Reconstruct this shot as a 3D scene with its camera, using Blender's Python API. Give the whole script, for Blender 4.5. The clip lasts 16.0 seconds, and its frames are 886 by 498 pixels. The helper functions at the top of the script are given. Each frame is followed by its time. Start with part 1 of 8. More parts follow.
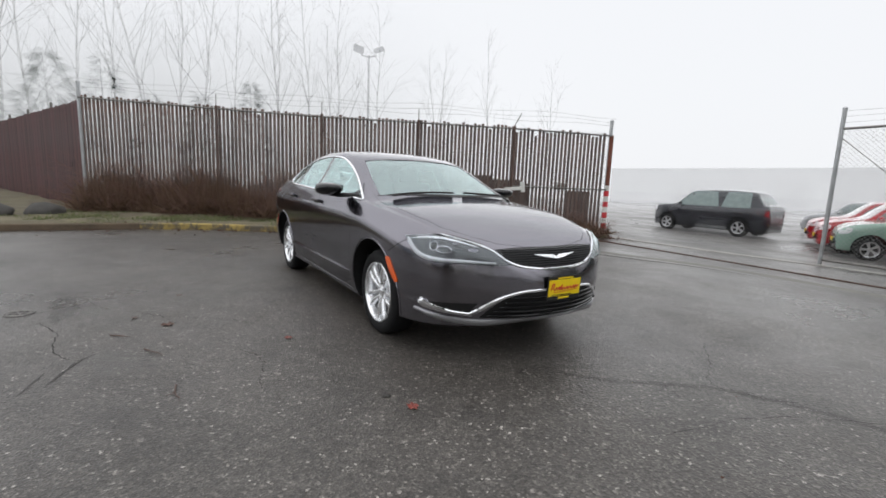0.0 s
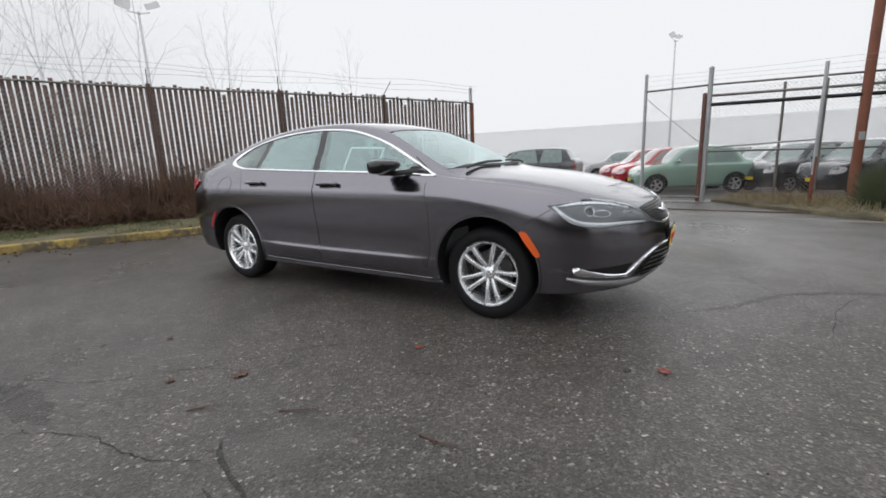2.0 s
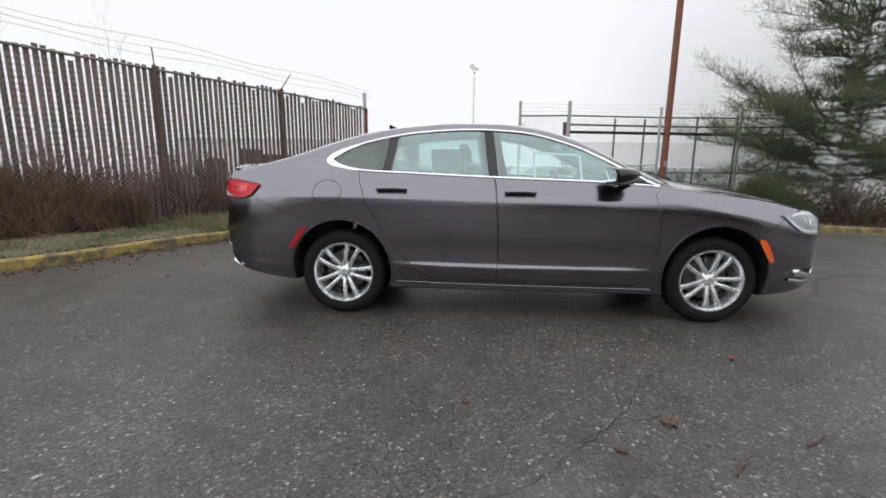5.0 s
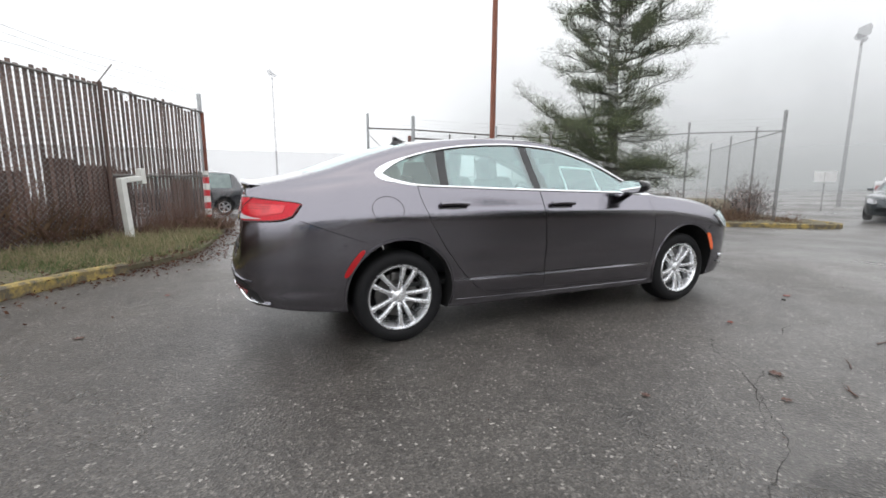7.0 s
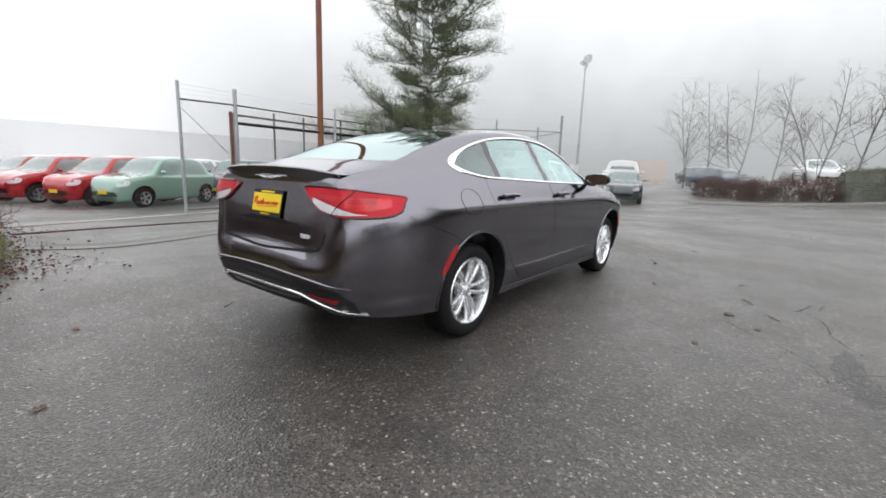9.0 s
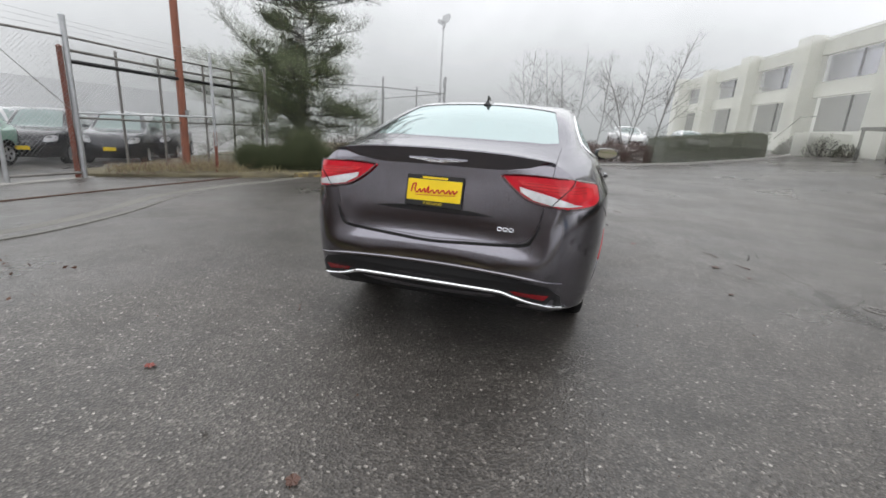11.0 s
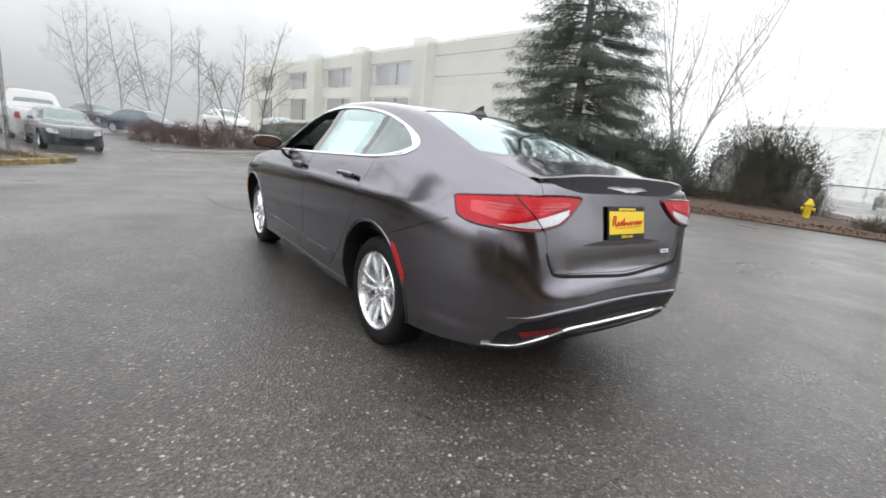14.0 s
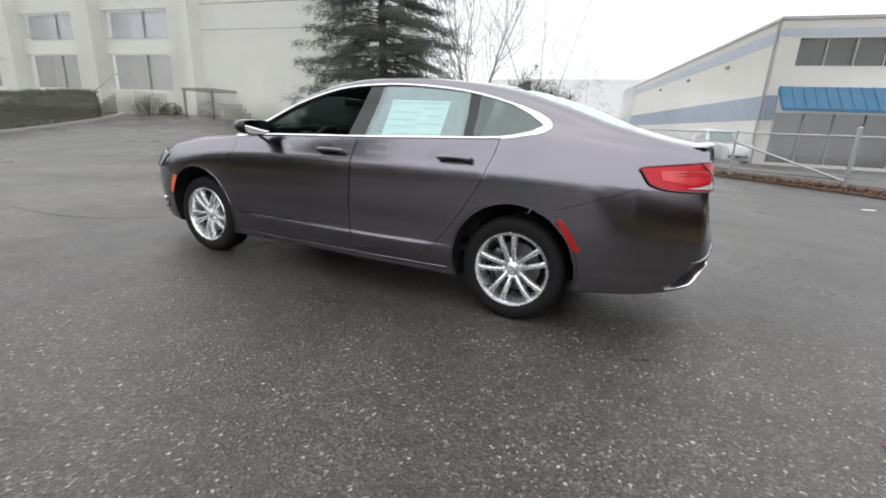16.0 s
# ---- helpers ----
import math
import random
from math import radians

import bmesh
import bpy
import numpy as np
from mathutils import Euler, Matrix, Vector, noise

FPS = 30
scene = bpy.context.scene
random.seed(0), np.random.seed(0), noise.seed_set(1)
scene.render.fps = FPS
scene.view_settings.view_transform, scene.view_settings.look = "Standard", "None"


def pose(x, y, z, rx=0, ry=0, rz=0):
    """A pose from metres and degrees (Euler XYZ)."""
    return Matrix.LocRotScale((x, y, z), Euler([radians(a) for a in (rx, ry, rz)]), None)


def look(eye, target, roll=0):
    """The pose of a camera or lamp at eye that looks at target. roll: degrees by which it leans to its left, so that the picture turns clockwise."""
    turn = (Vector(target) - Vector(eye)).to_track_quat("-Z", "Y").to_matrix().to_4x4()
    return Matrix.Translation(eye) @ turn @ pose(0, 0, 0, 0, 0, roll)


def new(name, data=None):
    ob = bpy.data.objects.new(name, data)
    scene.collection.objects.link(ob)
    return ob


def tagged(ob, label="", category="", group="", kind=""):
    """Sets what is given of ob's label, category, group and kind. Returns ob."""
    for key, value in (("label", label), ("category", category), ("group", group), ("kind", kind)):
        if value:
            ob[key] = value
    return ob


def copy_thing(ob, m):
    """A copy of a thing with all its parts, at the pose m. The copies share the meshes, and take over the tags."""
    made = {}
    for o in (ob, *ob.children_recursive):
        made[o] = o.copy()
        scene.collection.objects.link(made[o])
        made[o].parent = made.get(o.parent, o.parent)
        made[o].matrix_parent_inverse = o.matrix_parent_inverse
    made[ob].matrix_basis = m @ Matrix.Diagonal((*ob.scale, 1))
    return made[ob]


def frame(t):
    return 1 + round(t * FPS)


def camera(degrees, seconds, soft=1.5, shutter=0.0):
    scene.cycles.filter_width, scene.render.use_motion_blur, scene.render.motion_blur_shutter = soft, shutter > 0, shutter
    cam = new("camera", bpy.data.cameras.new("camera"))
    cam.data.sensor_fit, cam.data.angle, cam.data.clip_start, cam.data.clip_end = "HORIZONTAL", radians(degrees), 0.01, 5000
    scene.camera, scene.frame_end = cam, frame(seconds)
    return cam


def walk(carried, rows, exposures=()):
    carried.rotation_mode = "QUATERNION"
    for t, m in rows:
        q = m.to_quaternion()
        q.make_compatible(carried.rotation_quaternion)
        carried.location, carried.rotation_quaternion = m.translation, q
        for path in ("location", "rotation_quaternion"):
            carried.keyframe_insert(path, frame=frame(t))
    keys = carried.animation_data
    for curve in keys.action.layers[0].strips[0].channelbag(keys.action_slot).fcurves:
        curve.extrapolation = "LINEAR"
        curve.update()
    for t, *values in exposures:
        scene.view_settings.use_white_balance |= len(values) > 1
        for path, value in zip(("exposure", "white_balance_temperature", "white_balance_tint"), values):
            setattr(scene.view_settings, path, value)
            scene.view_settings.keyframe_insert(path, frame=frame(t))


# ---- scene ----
cam = camera(89.9, 16.0, soft=1.7)
PATH = [
    (0, (4.433, -2.237, 1.17), (2.77, -1.165, 0.877), 2.3),
    (0.5, (4.03, -2.606, 1.129), (2.528, -1.344, 0.74), 3.2),
    (1, (3.622, -2.992, 1.121), (2.308, -1.527, 0.765), 3.3),
    (1.5, (3.179, -3.317, 1.129), (1.985, -1.768, 0.708), 1.3),
    (2, (2.688, -3.544, 1.135), (1.657, -1.878, 0.73), -2.3),
    (2.5, (2.172, -3.761, 1.147), (1.315, -1.997, 0.754), -2.0),
    (3, (1.651, -3.882, 1.148), (0.912, -2.065, 0.757), -1.2),
    (3.5, (1.127, -4.033, 1.157), (0.6, -2.137, 0.802), -1.8),
    (4, (0.6, -4.101, 1.138), (0.141, -2.192, 0.756), -1.3),
    (4.2, (0.4, -4.124, 1.151), (-0.028, -2.205, 0.785), 0.1),
    (6.3, (-1.657, -4.014, 1.137), (-1.119, -2.139, 0.695), -3.0),
    (6.5, (-1.832, -3.924, 1.148), (-1.228, -2.072, 0.695), -2.3),
    (7, (-2.298, -3.718, 1.155), (-1.511, -1.907, 0.836), 0.2),
    (7.5, (-2.706, -3.481, 1.134), (-1.743, -1.752, 0.85), 3.9),
    (8, (-3.116, -3.174, 1.129), (-2.006, -1.535, 0.842), 5.3),
    (8.2, (-3.29, -3.047, 1.13), (-2.038, -1.515, 0.835), 3.8),
    (10.3, (-4.388, -1.394, 1.229), (-2.619, -0.569, 0.794), 4.8),
    (10.5, (-4.459, -1.2, 1.226), (-2.641, -0.494, 0.786), 4.3),
    (11, (-4.589, -0.708, 1.231), (-2.733, -0.174, 0.712), 3.5),
    (11.5, (-4.613, -0.179, 1.23), (-2.721, 0.194, 0.699), 3.4),
    (12, (-4.595, 0.333, 1.212), (-2.679, 0.264, 0.642), 4.9),
    (12.5, (-4.424, 0.828, 1.194), (-2.537, 0.505, 0.614), 4.9),
    (13, (-4.134, 1.224, 1.186), (-2.332, 0.52, 0.677), 4.5),
    (13.5, (-3.912, 1.662, 1.176), (-2.212, 0.731, 0.683), 3.5),
    (14, (-3.603, 2.037, 1.184), (-2.036, 0.875, 0.744), 6.0),
    (14.5, (-3.283, 2.431, 1.189), (-1.981, 0.981, 0.741), 6.3),
    (15, (-2.891, 2.743, 1.176), (-1.794, 1.135, 0.719), 7.0),
    (15.5, (-2.515, 3.092, 1.175), (-1.583, 1.384, 0.714), 6.6),
    (16, (-2.109, 3.352, 1.158), (-1.277, 1.614, 0.62), 2.6),
]
walk(cam, [(t, look(eye, target, roll)) for t, eye, target, roll in PATH],
     [(0.0, 0.07), (2.0, 0.03), (4.0, 0.09), (6.5, 0.38), (7.0, 0.48), (8.0, 0.44), (10.5, 0.40), (11.0, 0.40), (12.0, 0.49), (13.0, 0.64), (13.5, 0.65), (16.0, 0.44)])

# ---- sky: a bright, even overcast with ground fog ----
SUN_UP, SUN_ROUND = radians(88), radians(200)
world = bpy.data.worlds.new("overcast_sky")
scene.world = world
world.use_nodes = True
wn, wl = world.node_tree.nodes, world.node_tree.links
sky = wn.new("ShaderNodeTexSky")
sky.sky_type, sky.sun_disc = "NISHITA", False
sky.sun_elevation, sky.sun_rotation = SUN_UP, SUN_ROUND
sky.dust_density, sky.air_density, sky.ozone_density = 6.0, 1.2, 0.5
lift = wn.new("ShaderNodeVectorMath")
lift.operation = "SCALE"
lift.inputs["Scale"].default_value = 0.07
wl.new(sky.outputs[0], lift.inputs[0])
veil = wn.new("ShaderNodeMix")
veil.data_type = "RGBA"
veil.inputs[0].default_value = 0.9
veil.inputs[7].default_value = (0.945, 0.96, 0.99, 1)
wl.new(lift.outputs[0], veil.inputs[6])
wl.new(veil.outputs[2], wn["Background"].inputs[0])
wn["Background"].inputs[1].default_value = 1.0
sun_data = bpy.data.lights.new("sun_behind_cloud", "SUN")
sun_data.energy, sun_data.angle, sun_data.color = 1.5, radians(172), (0.98, 0.985, 1.0)
sun = new("sun_behind_cloud", sun_data)
sun.matrix_world = look((.3, -.8, 30), (0, 0, 0))

# ---- backdrop ring: haze of foggy woods, put in as grey that thins with height ----
def fog_backdrop():
    m = bpy.data.materials.new("haze_of_foggy_woods")
    m.use_nodes = True
    n, l = m.node_tree.nodes, m.node_tree.links
    n.remove(n["Principled BSDF"])
    solid_, clear, mix = n.new("ShaderNodeBsdfDiffuse"), n.new("ShaderNodeBsdfTransparent"), n.new("ShaderNodeMixShader")
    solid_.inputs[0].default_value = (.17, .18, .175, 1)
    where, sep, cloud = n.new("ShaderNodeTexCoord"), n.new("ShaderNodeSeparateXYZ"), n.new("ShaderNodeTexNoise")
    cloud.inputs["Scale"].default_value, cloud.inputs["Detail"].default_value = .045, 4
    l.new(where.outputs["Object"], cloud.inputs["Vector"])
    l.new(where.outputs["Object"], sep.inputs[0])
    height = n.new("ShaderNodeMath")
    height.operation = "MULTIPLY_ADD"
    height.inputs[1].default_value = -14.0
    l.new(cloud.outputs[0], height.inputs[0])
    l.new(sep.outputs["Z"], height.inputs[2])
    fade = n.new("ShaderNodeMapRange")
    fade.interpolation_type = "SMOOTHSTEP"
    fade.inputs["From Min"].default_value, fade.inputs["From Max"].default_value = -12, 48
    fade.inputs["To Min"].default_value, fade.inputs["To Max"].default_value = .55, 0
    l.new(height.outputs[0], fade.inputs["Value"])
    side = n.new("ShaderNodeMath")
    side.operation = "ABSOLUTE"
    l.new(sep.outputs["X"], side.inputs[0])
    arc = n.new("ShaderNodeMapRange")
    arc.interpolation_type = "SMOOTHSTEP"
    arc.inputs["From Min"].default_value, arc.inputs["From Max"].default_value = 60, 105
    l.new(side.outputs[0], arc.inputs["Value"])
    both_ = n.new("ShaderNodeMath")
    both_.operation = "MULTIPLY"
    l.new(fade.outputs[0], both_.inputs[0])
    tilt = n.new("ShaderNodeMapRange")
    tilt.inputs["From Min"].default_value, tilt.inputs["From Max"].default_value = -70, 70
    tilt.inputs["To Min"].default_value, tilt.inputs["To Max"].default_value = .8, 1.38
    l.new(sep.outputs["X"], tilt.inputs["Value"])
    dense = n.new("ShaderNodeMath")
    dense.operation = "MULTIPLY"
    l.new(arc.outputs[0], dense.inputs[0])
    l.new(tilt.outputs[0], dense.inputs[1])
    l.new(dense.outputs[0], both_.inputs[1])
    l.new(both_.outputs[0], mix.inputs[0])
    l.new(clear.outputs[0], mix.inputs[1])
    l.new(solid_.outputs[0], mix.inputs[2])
    l.new(mix.outputs[0], n["Material Output"].inputs[0])
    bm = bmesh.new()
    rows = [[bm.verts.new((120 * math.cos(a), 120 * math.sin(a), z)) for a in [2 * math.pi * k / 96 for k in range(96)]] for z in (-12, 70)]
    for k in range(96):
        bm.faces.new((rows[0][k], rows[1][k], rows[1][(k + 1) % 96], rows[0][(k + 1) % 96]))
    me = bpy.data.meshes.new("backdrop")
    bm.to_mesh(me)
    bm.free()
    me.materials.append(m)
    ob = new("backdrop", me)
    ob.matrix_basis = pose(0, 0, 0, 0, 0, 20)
    tagged(ob, "grey haze of foggy woods on a far ring beyond the lot", "backdrop", kind="structure")


fog_backdrop()

# ---- small tools ----
from mathutils.bvhtree import BVHTree


def nodes_of(m):
    return m.node_tree.nodes, m.node_tree.links


def material(name, base, rough=0.5, metal=0.0, vary=0.12, scale=6.0, fine=60.0, bump=0.0, coat=0.0, mist=0.0,
             spec=0.5, each=0.0, trans=0.0, ior=1.45, rough_vary=0.1, emit=None, coat_rough=0.03):
    """A surface with variation at two scales. mist: the see-through share, which paints fog onto far things and thins
    faint marks.
    """
    m = bpy.data.materials.new(name)
    m.use_nodes = True
    n, l = nodes_of(m)
    b = n["Principled BSDF"]
    b.inputs["Roughness"].default_value, b.inputs["Metallic"].default_value = rough, metal
    b.inputs["IOR"].default_value = ior
    b.inputs["Specular IOR Level"].default_value = spec
    b.inputs["Coat Weight"].default_value, b.inputs["Coat Roughness"].default_value, b.inputs["Coat IOR"].default_value = coat, coat_rough, 1.45
    b.inputs["Transmission Weight"].default_value = trans
    where = n.new("ShaderNodeTexCoord")
    big, small = n.new("ShaderNodeTexNoise"), n.new("ShaderNodeTexNoise")
    big.inputs["Scale"].default_value, small.inputs["Scale"].default_value = scale, fine
    big.inputs["Detail"].default_value, small.inputs["Detail"].default_value = 4, 3
    for t in (big, small):
        l.new(where.outputs["Object"], t.inputs["Vector"])
    mix = n.new("ShaderNodeMath")
    mix.operation = "MULTIPLY_ADD"
    l.new(big.outputs[0], mix.inputs[0])
    mix.inputs[1].default_value = 0.65
    half = n.new("ShaderNodeMath")
    half.operation = "MULTIPLY"
    half.inputs[1].default_value = 0.35
    l.new(small.outputs[0], half.inputs[0])
    l.new(half.outputs[0], mix.inputs[2])
    source = mix
    if each:
        info = n.new("ShaderNodeObjectInfo")
        add = n.new("ShaderNodeMath")
        add.operation = "MULTIPLY_ADD"
        l.new(info.outputs["Random"], add.inputs[0])
        add.inputs[1].default_value = each
        l.new(mix.outputs[0], add.inputs[2])
        lower = n.new("ShaderNodeMath")
        lower.operation = "SUBTRACT"
        l.new(add.outputs[0], lower.inputs[0])
        lower.inputs[1].default_value = each / 2
        source = lower
    ramp = n.new("ShaderNodeMapRange")
    ramp.inputs["From Min"].default_value, ramp.inputs["From Max"].default_value = 0.3, 0.7
    ramp.inputs["To Min"].default_value, ramp.inputs["To Max"].default_value = 1 - vary, 1 + vary
    l.new(source.outputs[0], ramp.inputs["Value"])
    tint = n.new("ShaderNodeVectorMath")
    tint.operation = "SCALE"
    tint.inputs[0].default_value = base[:3]
    l.new(ramp.outputs[0], tint.inputs["Scale"])
    l.new(tint.outputs[0], b.inputs["Base Color"])
    if rough_vary:
        rr = n.new("ShaderNodeMapRange")
        rr.inputs["From Min"].default_value, rr.inputs["From Max"].default_value = 0.3, 0.7
        rr.inputs["To Min"].default_value, rr.inputs["To Max"].default_value = rough * (1 - rough_vary), min(1, rough * (1 + rough_vary))
        l.new(big.outputs[0], rr.inputs["Value"])
        l.new(rr.outputs[0], b.inputs["Roughness"])
    if bump:
        bp = n.new("ShaderNodeBump")
        bp.inputs["Strength"].default_value, bp.inputs["Distance"].default_value = min(1, bump), 0.01
        l.new(small.outputs[0], bp.inputs["Height"])
        l.new(bp.outputs[0], b.inputs["Normal"])
    if emit:
        b.inputs["Emission Color"].default_value, b.inputs["Emission Strength"].default_value = (*emit[:3], 1), emit[3]
    # mist mixes in transparency; on far surfaces this is the painted haze
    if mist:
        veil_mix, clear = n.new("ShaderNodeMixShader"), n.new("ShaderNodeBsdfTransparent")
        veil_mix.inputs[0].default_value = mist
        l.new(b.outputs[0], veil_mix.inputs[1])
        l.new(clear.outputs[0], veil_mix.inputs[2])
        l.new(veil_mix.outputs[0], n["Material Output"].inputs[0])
    return m


def mesh_from(bm, name, *mats, smooth=False, sharp=35):
    me = bpy.data.meshes.new(name)
    bm.normal_update()
    bm.to_mesh(me)
    bm.free()
    for m in mats:
        me.materials.append(m)
    if smooth:
        me.polygons.foreach_set("use_smooth", [True] * len(me.polygons))
        me.set_sharp_from_angle(angle=radians(sharp))
    return me


def part(name, bm, mat, parent=None, label="", smooth=False, at=None, sharp=35):
    """Links a bmesh (or a ready mesh) as one mesh object under a thing or a part."""
    me = bm if isinstance(bm, bpy.types.Mesh) else mesh_from(bm, name, *(mat if isinstance(mat, (list, tuple)) else [mat]), smooth=smooth, sharp=sharp)
    ob = new(name, me)
    if parent is not None:
        ob.parent = parent
    if at is not None:
        ob.matrix_basis = at
    return tagged(ob, label)


def thing(name, label, category, at=None, group="", kind=""):
    ob = new(name)
    ob.empty_display_size = 0.2
    if at is not None:
        ob.matrix_basis = at
    return tagged(ob, label, category, group, kind)


def add_box(bm, lo, hi, bevel=0.0, m=None):
    made = bmesh.ops.create_cube(bm, size=1)["verts"]
    size = [b - a for a, b in zip(lo, hi)]
    mid = [(a + b) / 2 for a, b in zip(lo, hi)]
    for v in made:
        v.co = Vector((v.co.x * size[0] + mid[0], v.co.y * size[1] + mid[1], v.co.z * size[2] + mid[2]))
    if bevel:
        es = list({e for v in made for e in v.link_edges})
        got = bmesh.ops.bevel(bm, geom=es, offset=bevel, segments=2, affect="EDGES", profile=0.5)
        made = list({v for f in got["faces"] for v in f.verts} | {v for v in made if v.is_valid})
    if m is not None:
        for v in made:
            v.co = m @ v.co
    return made


def box(lo, hi, bevel=0.0, m=None):
    bm = bmesh.new()
    add_box(bm, lo, hi, bevel, m)
    return bm


def add_tube(bm, points, radius, sides=6, closed=False, caps=True, squash=1.0):
    """A tube along points; radius may be a number or one for each point."""
    pts = [Vector(p) for p in points]
    count = len(pts)
    radii = [radius] * count if isinstance(radius, (int, float)) else list(radius)
    rings, up = [], None
    for i, p in enumerate(pts):
        a = pts[(i - 1) % count] if closed or i else p
        b = pts[(i + 1) % count] if closed or i < count - 1 else p
        d = (b - a).normalized()
        if up is None:
            up = d.orthogonal().normalized()
        up = (up - d * up.dot(d)).normalized()
        side = d.cross(up)
        rings.append([bm.verts.new(p + radii[i] * (math.cos(2 * math.pi * k / sides) * up + squash * math.sin(2 * math.pi * k / sides) * side)) for k in range(sides)])
    for i in range(count if closed else count - 1):
        r, s = rings[i], rings[(i + 1) % count]
        for k in range(sides):
            bm.faces.new((r[k], r[(k + 1) % sides], s[(k + 1) % sides], s[k]))
    if caps and not closed:
        bm.faces.new(rings[0][::-1])
        bm.faces.new(rings[-1])
    return rings


def tube(points, radius, sides=6, closed=False, squash=1.0):
    bm = bmesh.new()
    add_tube(bm, points, radius, sides, closed, squash=squash)
    return bm


def add_revolve(bm, profile, steps=32, axis="y", closed=False):
    """Turns (radius, along) pairs round an axis."""
    rings = []
    for k in range(steps):
        a = 2 * math.pi * k / steps
        c, s = math.cos(a), math.sin(a)
        rings.append([bm.verts.new((r * c, h, r * s) if axis == "y" else (r * c, r * s, h)) for r, h in profile])
    n = len(profile)
    for k in range(steps):
        p, q = rings[k], rings[(k + 1) % steps]
        for j in range(n if closed else n - 1):
            bm.faces.new((p[j], p[(j + 1) % n], q[(j + 1) % n], q[j]))
    return rings


def revolve(profile, steps=32, axis="y", closed=False):
    bm = bmesh.new()
    add_revolve(bm, profile, steps, axis, closed)
    bmesh.ops.remove_doubles(bm, verts=bm.verts[:], dist=1e-5)
    bmesh.ops.recalc_face_normals(bm, faces=bm.faces[:])
    return bm


def add_prism(bm, outline, lo, hi, axis="y"):
    """A solid with a flat outline, pushed from lo to hi along an axis. The outline is (x, z) for y, (x, y) for z, (y, z) for x."""
    put = {"y": lambda a, b, h: (a, h, b), "z": lambda a, b, h: (a, b, h), "x": lambda a, b, h: (h, a, b)}[axis]
    one = [bm.verts.new(put(a, b, lo)) for a, b in outline]
    two = [bm.verts.new(put(a, b, hi)) for a, b in outline]
    made = [bm.faces.new(one), bm.faces.new(two[::-1])]
    n = len(outline)
    for k in range(n):
        made.append(bm.faces.new((one[k], two[k], two[(k + 1) % n], one[(k + 1) % n])))
    bmesh.ops.recalc_face_normals(bm, faces=made)
    return one + two


def prism(outline, lo, hi, axis="y"):
    bm = bmesh.new()
    add_prism(bm, outline, lo, hi, axis)
    return bm


def pchip(knots):
    """A smooth curve through (x, value) knots that does not overshoot; returns a function for numpy arrays."""
    k = np.array(sorted(knots), float)
    x, y = k[:, 0], k[:, 1]
    h, d = np.diff(x), np.diff(y) / np.diff(x)
    m = np.zeros_like(y)
    for i in range(1, len(x) - 1):
        if d[i - 1] * d[i] > 0:
            a, b = 2 * h[i] + h[i - 1], h[i] + 2 * h[i - 1]
            m[i] = (a + b) / (a / d[i - 1] + b / d[i])
    m[0], m[-1] = d[0], d[-1]

    def at(v):
        v = np.clip(np.asarray(v, float), x[0], x[-1])
        i = np.clip(np.searchsorted(x, v) - 1, 0, len(h) - 1)
        t = (v - x[i]) / h[i]
        return ((1 + 2 * t) * (1 - t) ** 2 * y[i] + t * (1 - t) ** 2 * h[i] * m[i] + t * t * (3 - 2 * t) * y[i + 1] + t * t * (t - 1) * h[i] * m[i + 1])

    return at


def smooth_line(points, per=8, closed=False):
    """Catmull-Rom through points of any dimension."""
    p = np.array(points, float)
    if closed:
        p = np.vstack([p[-1], p, p[0], p[1]])
    else:
        p = np.vstack([2 * p[0] - p[1], p, 2 * p[-1] - p[-2]])
    out = []
    for i in range(1, len(p) - 2):
        for k in range(per):
            t = k / per
            out.append(0.5 * (2 * p[i] + (p[i + 1] - p[i - 1]) * t + (2 * p[i - 1] - 5 * p[i] + 4 * p[i + 1] - p[i + 2]) * t * t + (3 * p[i] - p[i - 1] - 3 * p[i + 1] + p[i + 2]) * t ** 3))
    if not closed:
        out.append(p[-2])
    return np.array(out)


def solid(op, a, b):
    """The mesh of a with b taken away (DIFFERENCE) or kept in common (INTERSECT). a, b: meshes."""
    oa, ob = new("cut_a", a), new("cut_b", b)
    mod = oa.modifiers.new("cut", "BOOLEAN")
    mod.operation, mod.object, mod.solver = op, ob, "EXACT"
    mod.material_mode = "TRANSFER"
    made = bpy.data.meshes.new_from_object(oa.evaluated_get(bpy.context.evaluated_depsgraph_get()))
    bpy.data.objects.remove(oa)
    bpy.data.objects.remove(ob)
    return made


def fit_normals(me, tree, flat_from=40):
    """Gives faces that lie on a smooth body that body's own normals, so that cuts leave no marks in the gloss."""
    src_bvh, src_n, src_f, src_co = tree
    out = []
    me.polygons.foreach_set("use_smooth", [True] * len(me.polygons))
    limit = math.cos(radians(flat_from))
    for p in me.polygons:
        fn = p.normal
        for li in p.loop_indices:
            co = me.vertices[me.loops[li].vertex_index].co
            hit, nor, idx, dist = src_bvh.find_nearest(co)
            best = fn
            if idx is not None and dist < 0.004:
                f = src_f[idx]
                w = [1 / ((src_co[v] - hit).length + 1e-5) ** 2 for v in f]
                s = Vector((0, 0, 0))
                for v, wt in zip(f, w):
                    s += src_n[v] * wt
                s.normalize()
                if s.dot(fn) > limit:
                    best = s
            out.append(best)
    me.normals_split_custom_set([tuple(v) for v in out])
    return me


def body_tree(me):
    co = [v.co.copy() for v in me.vertices]
    faces = [tuple(p.vertices) for p in me.polygons]
    return BVHTree.FromPolygons(co, faces), [v.normal.copy() for v in me.vertices], faces, co


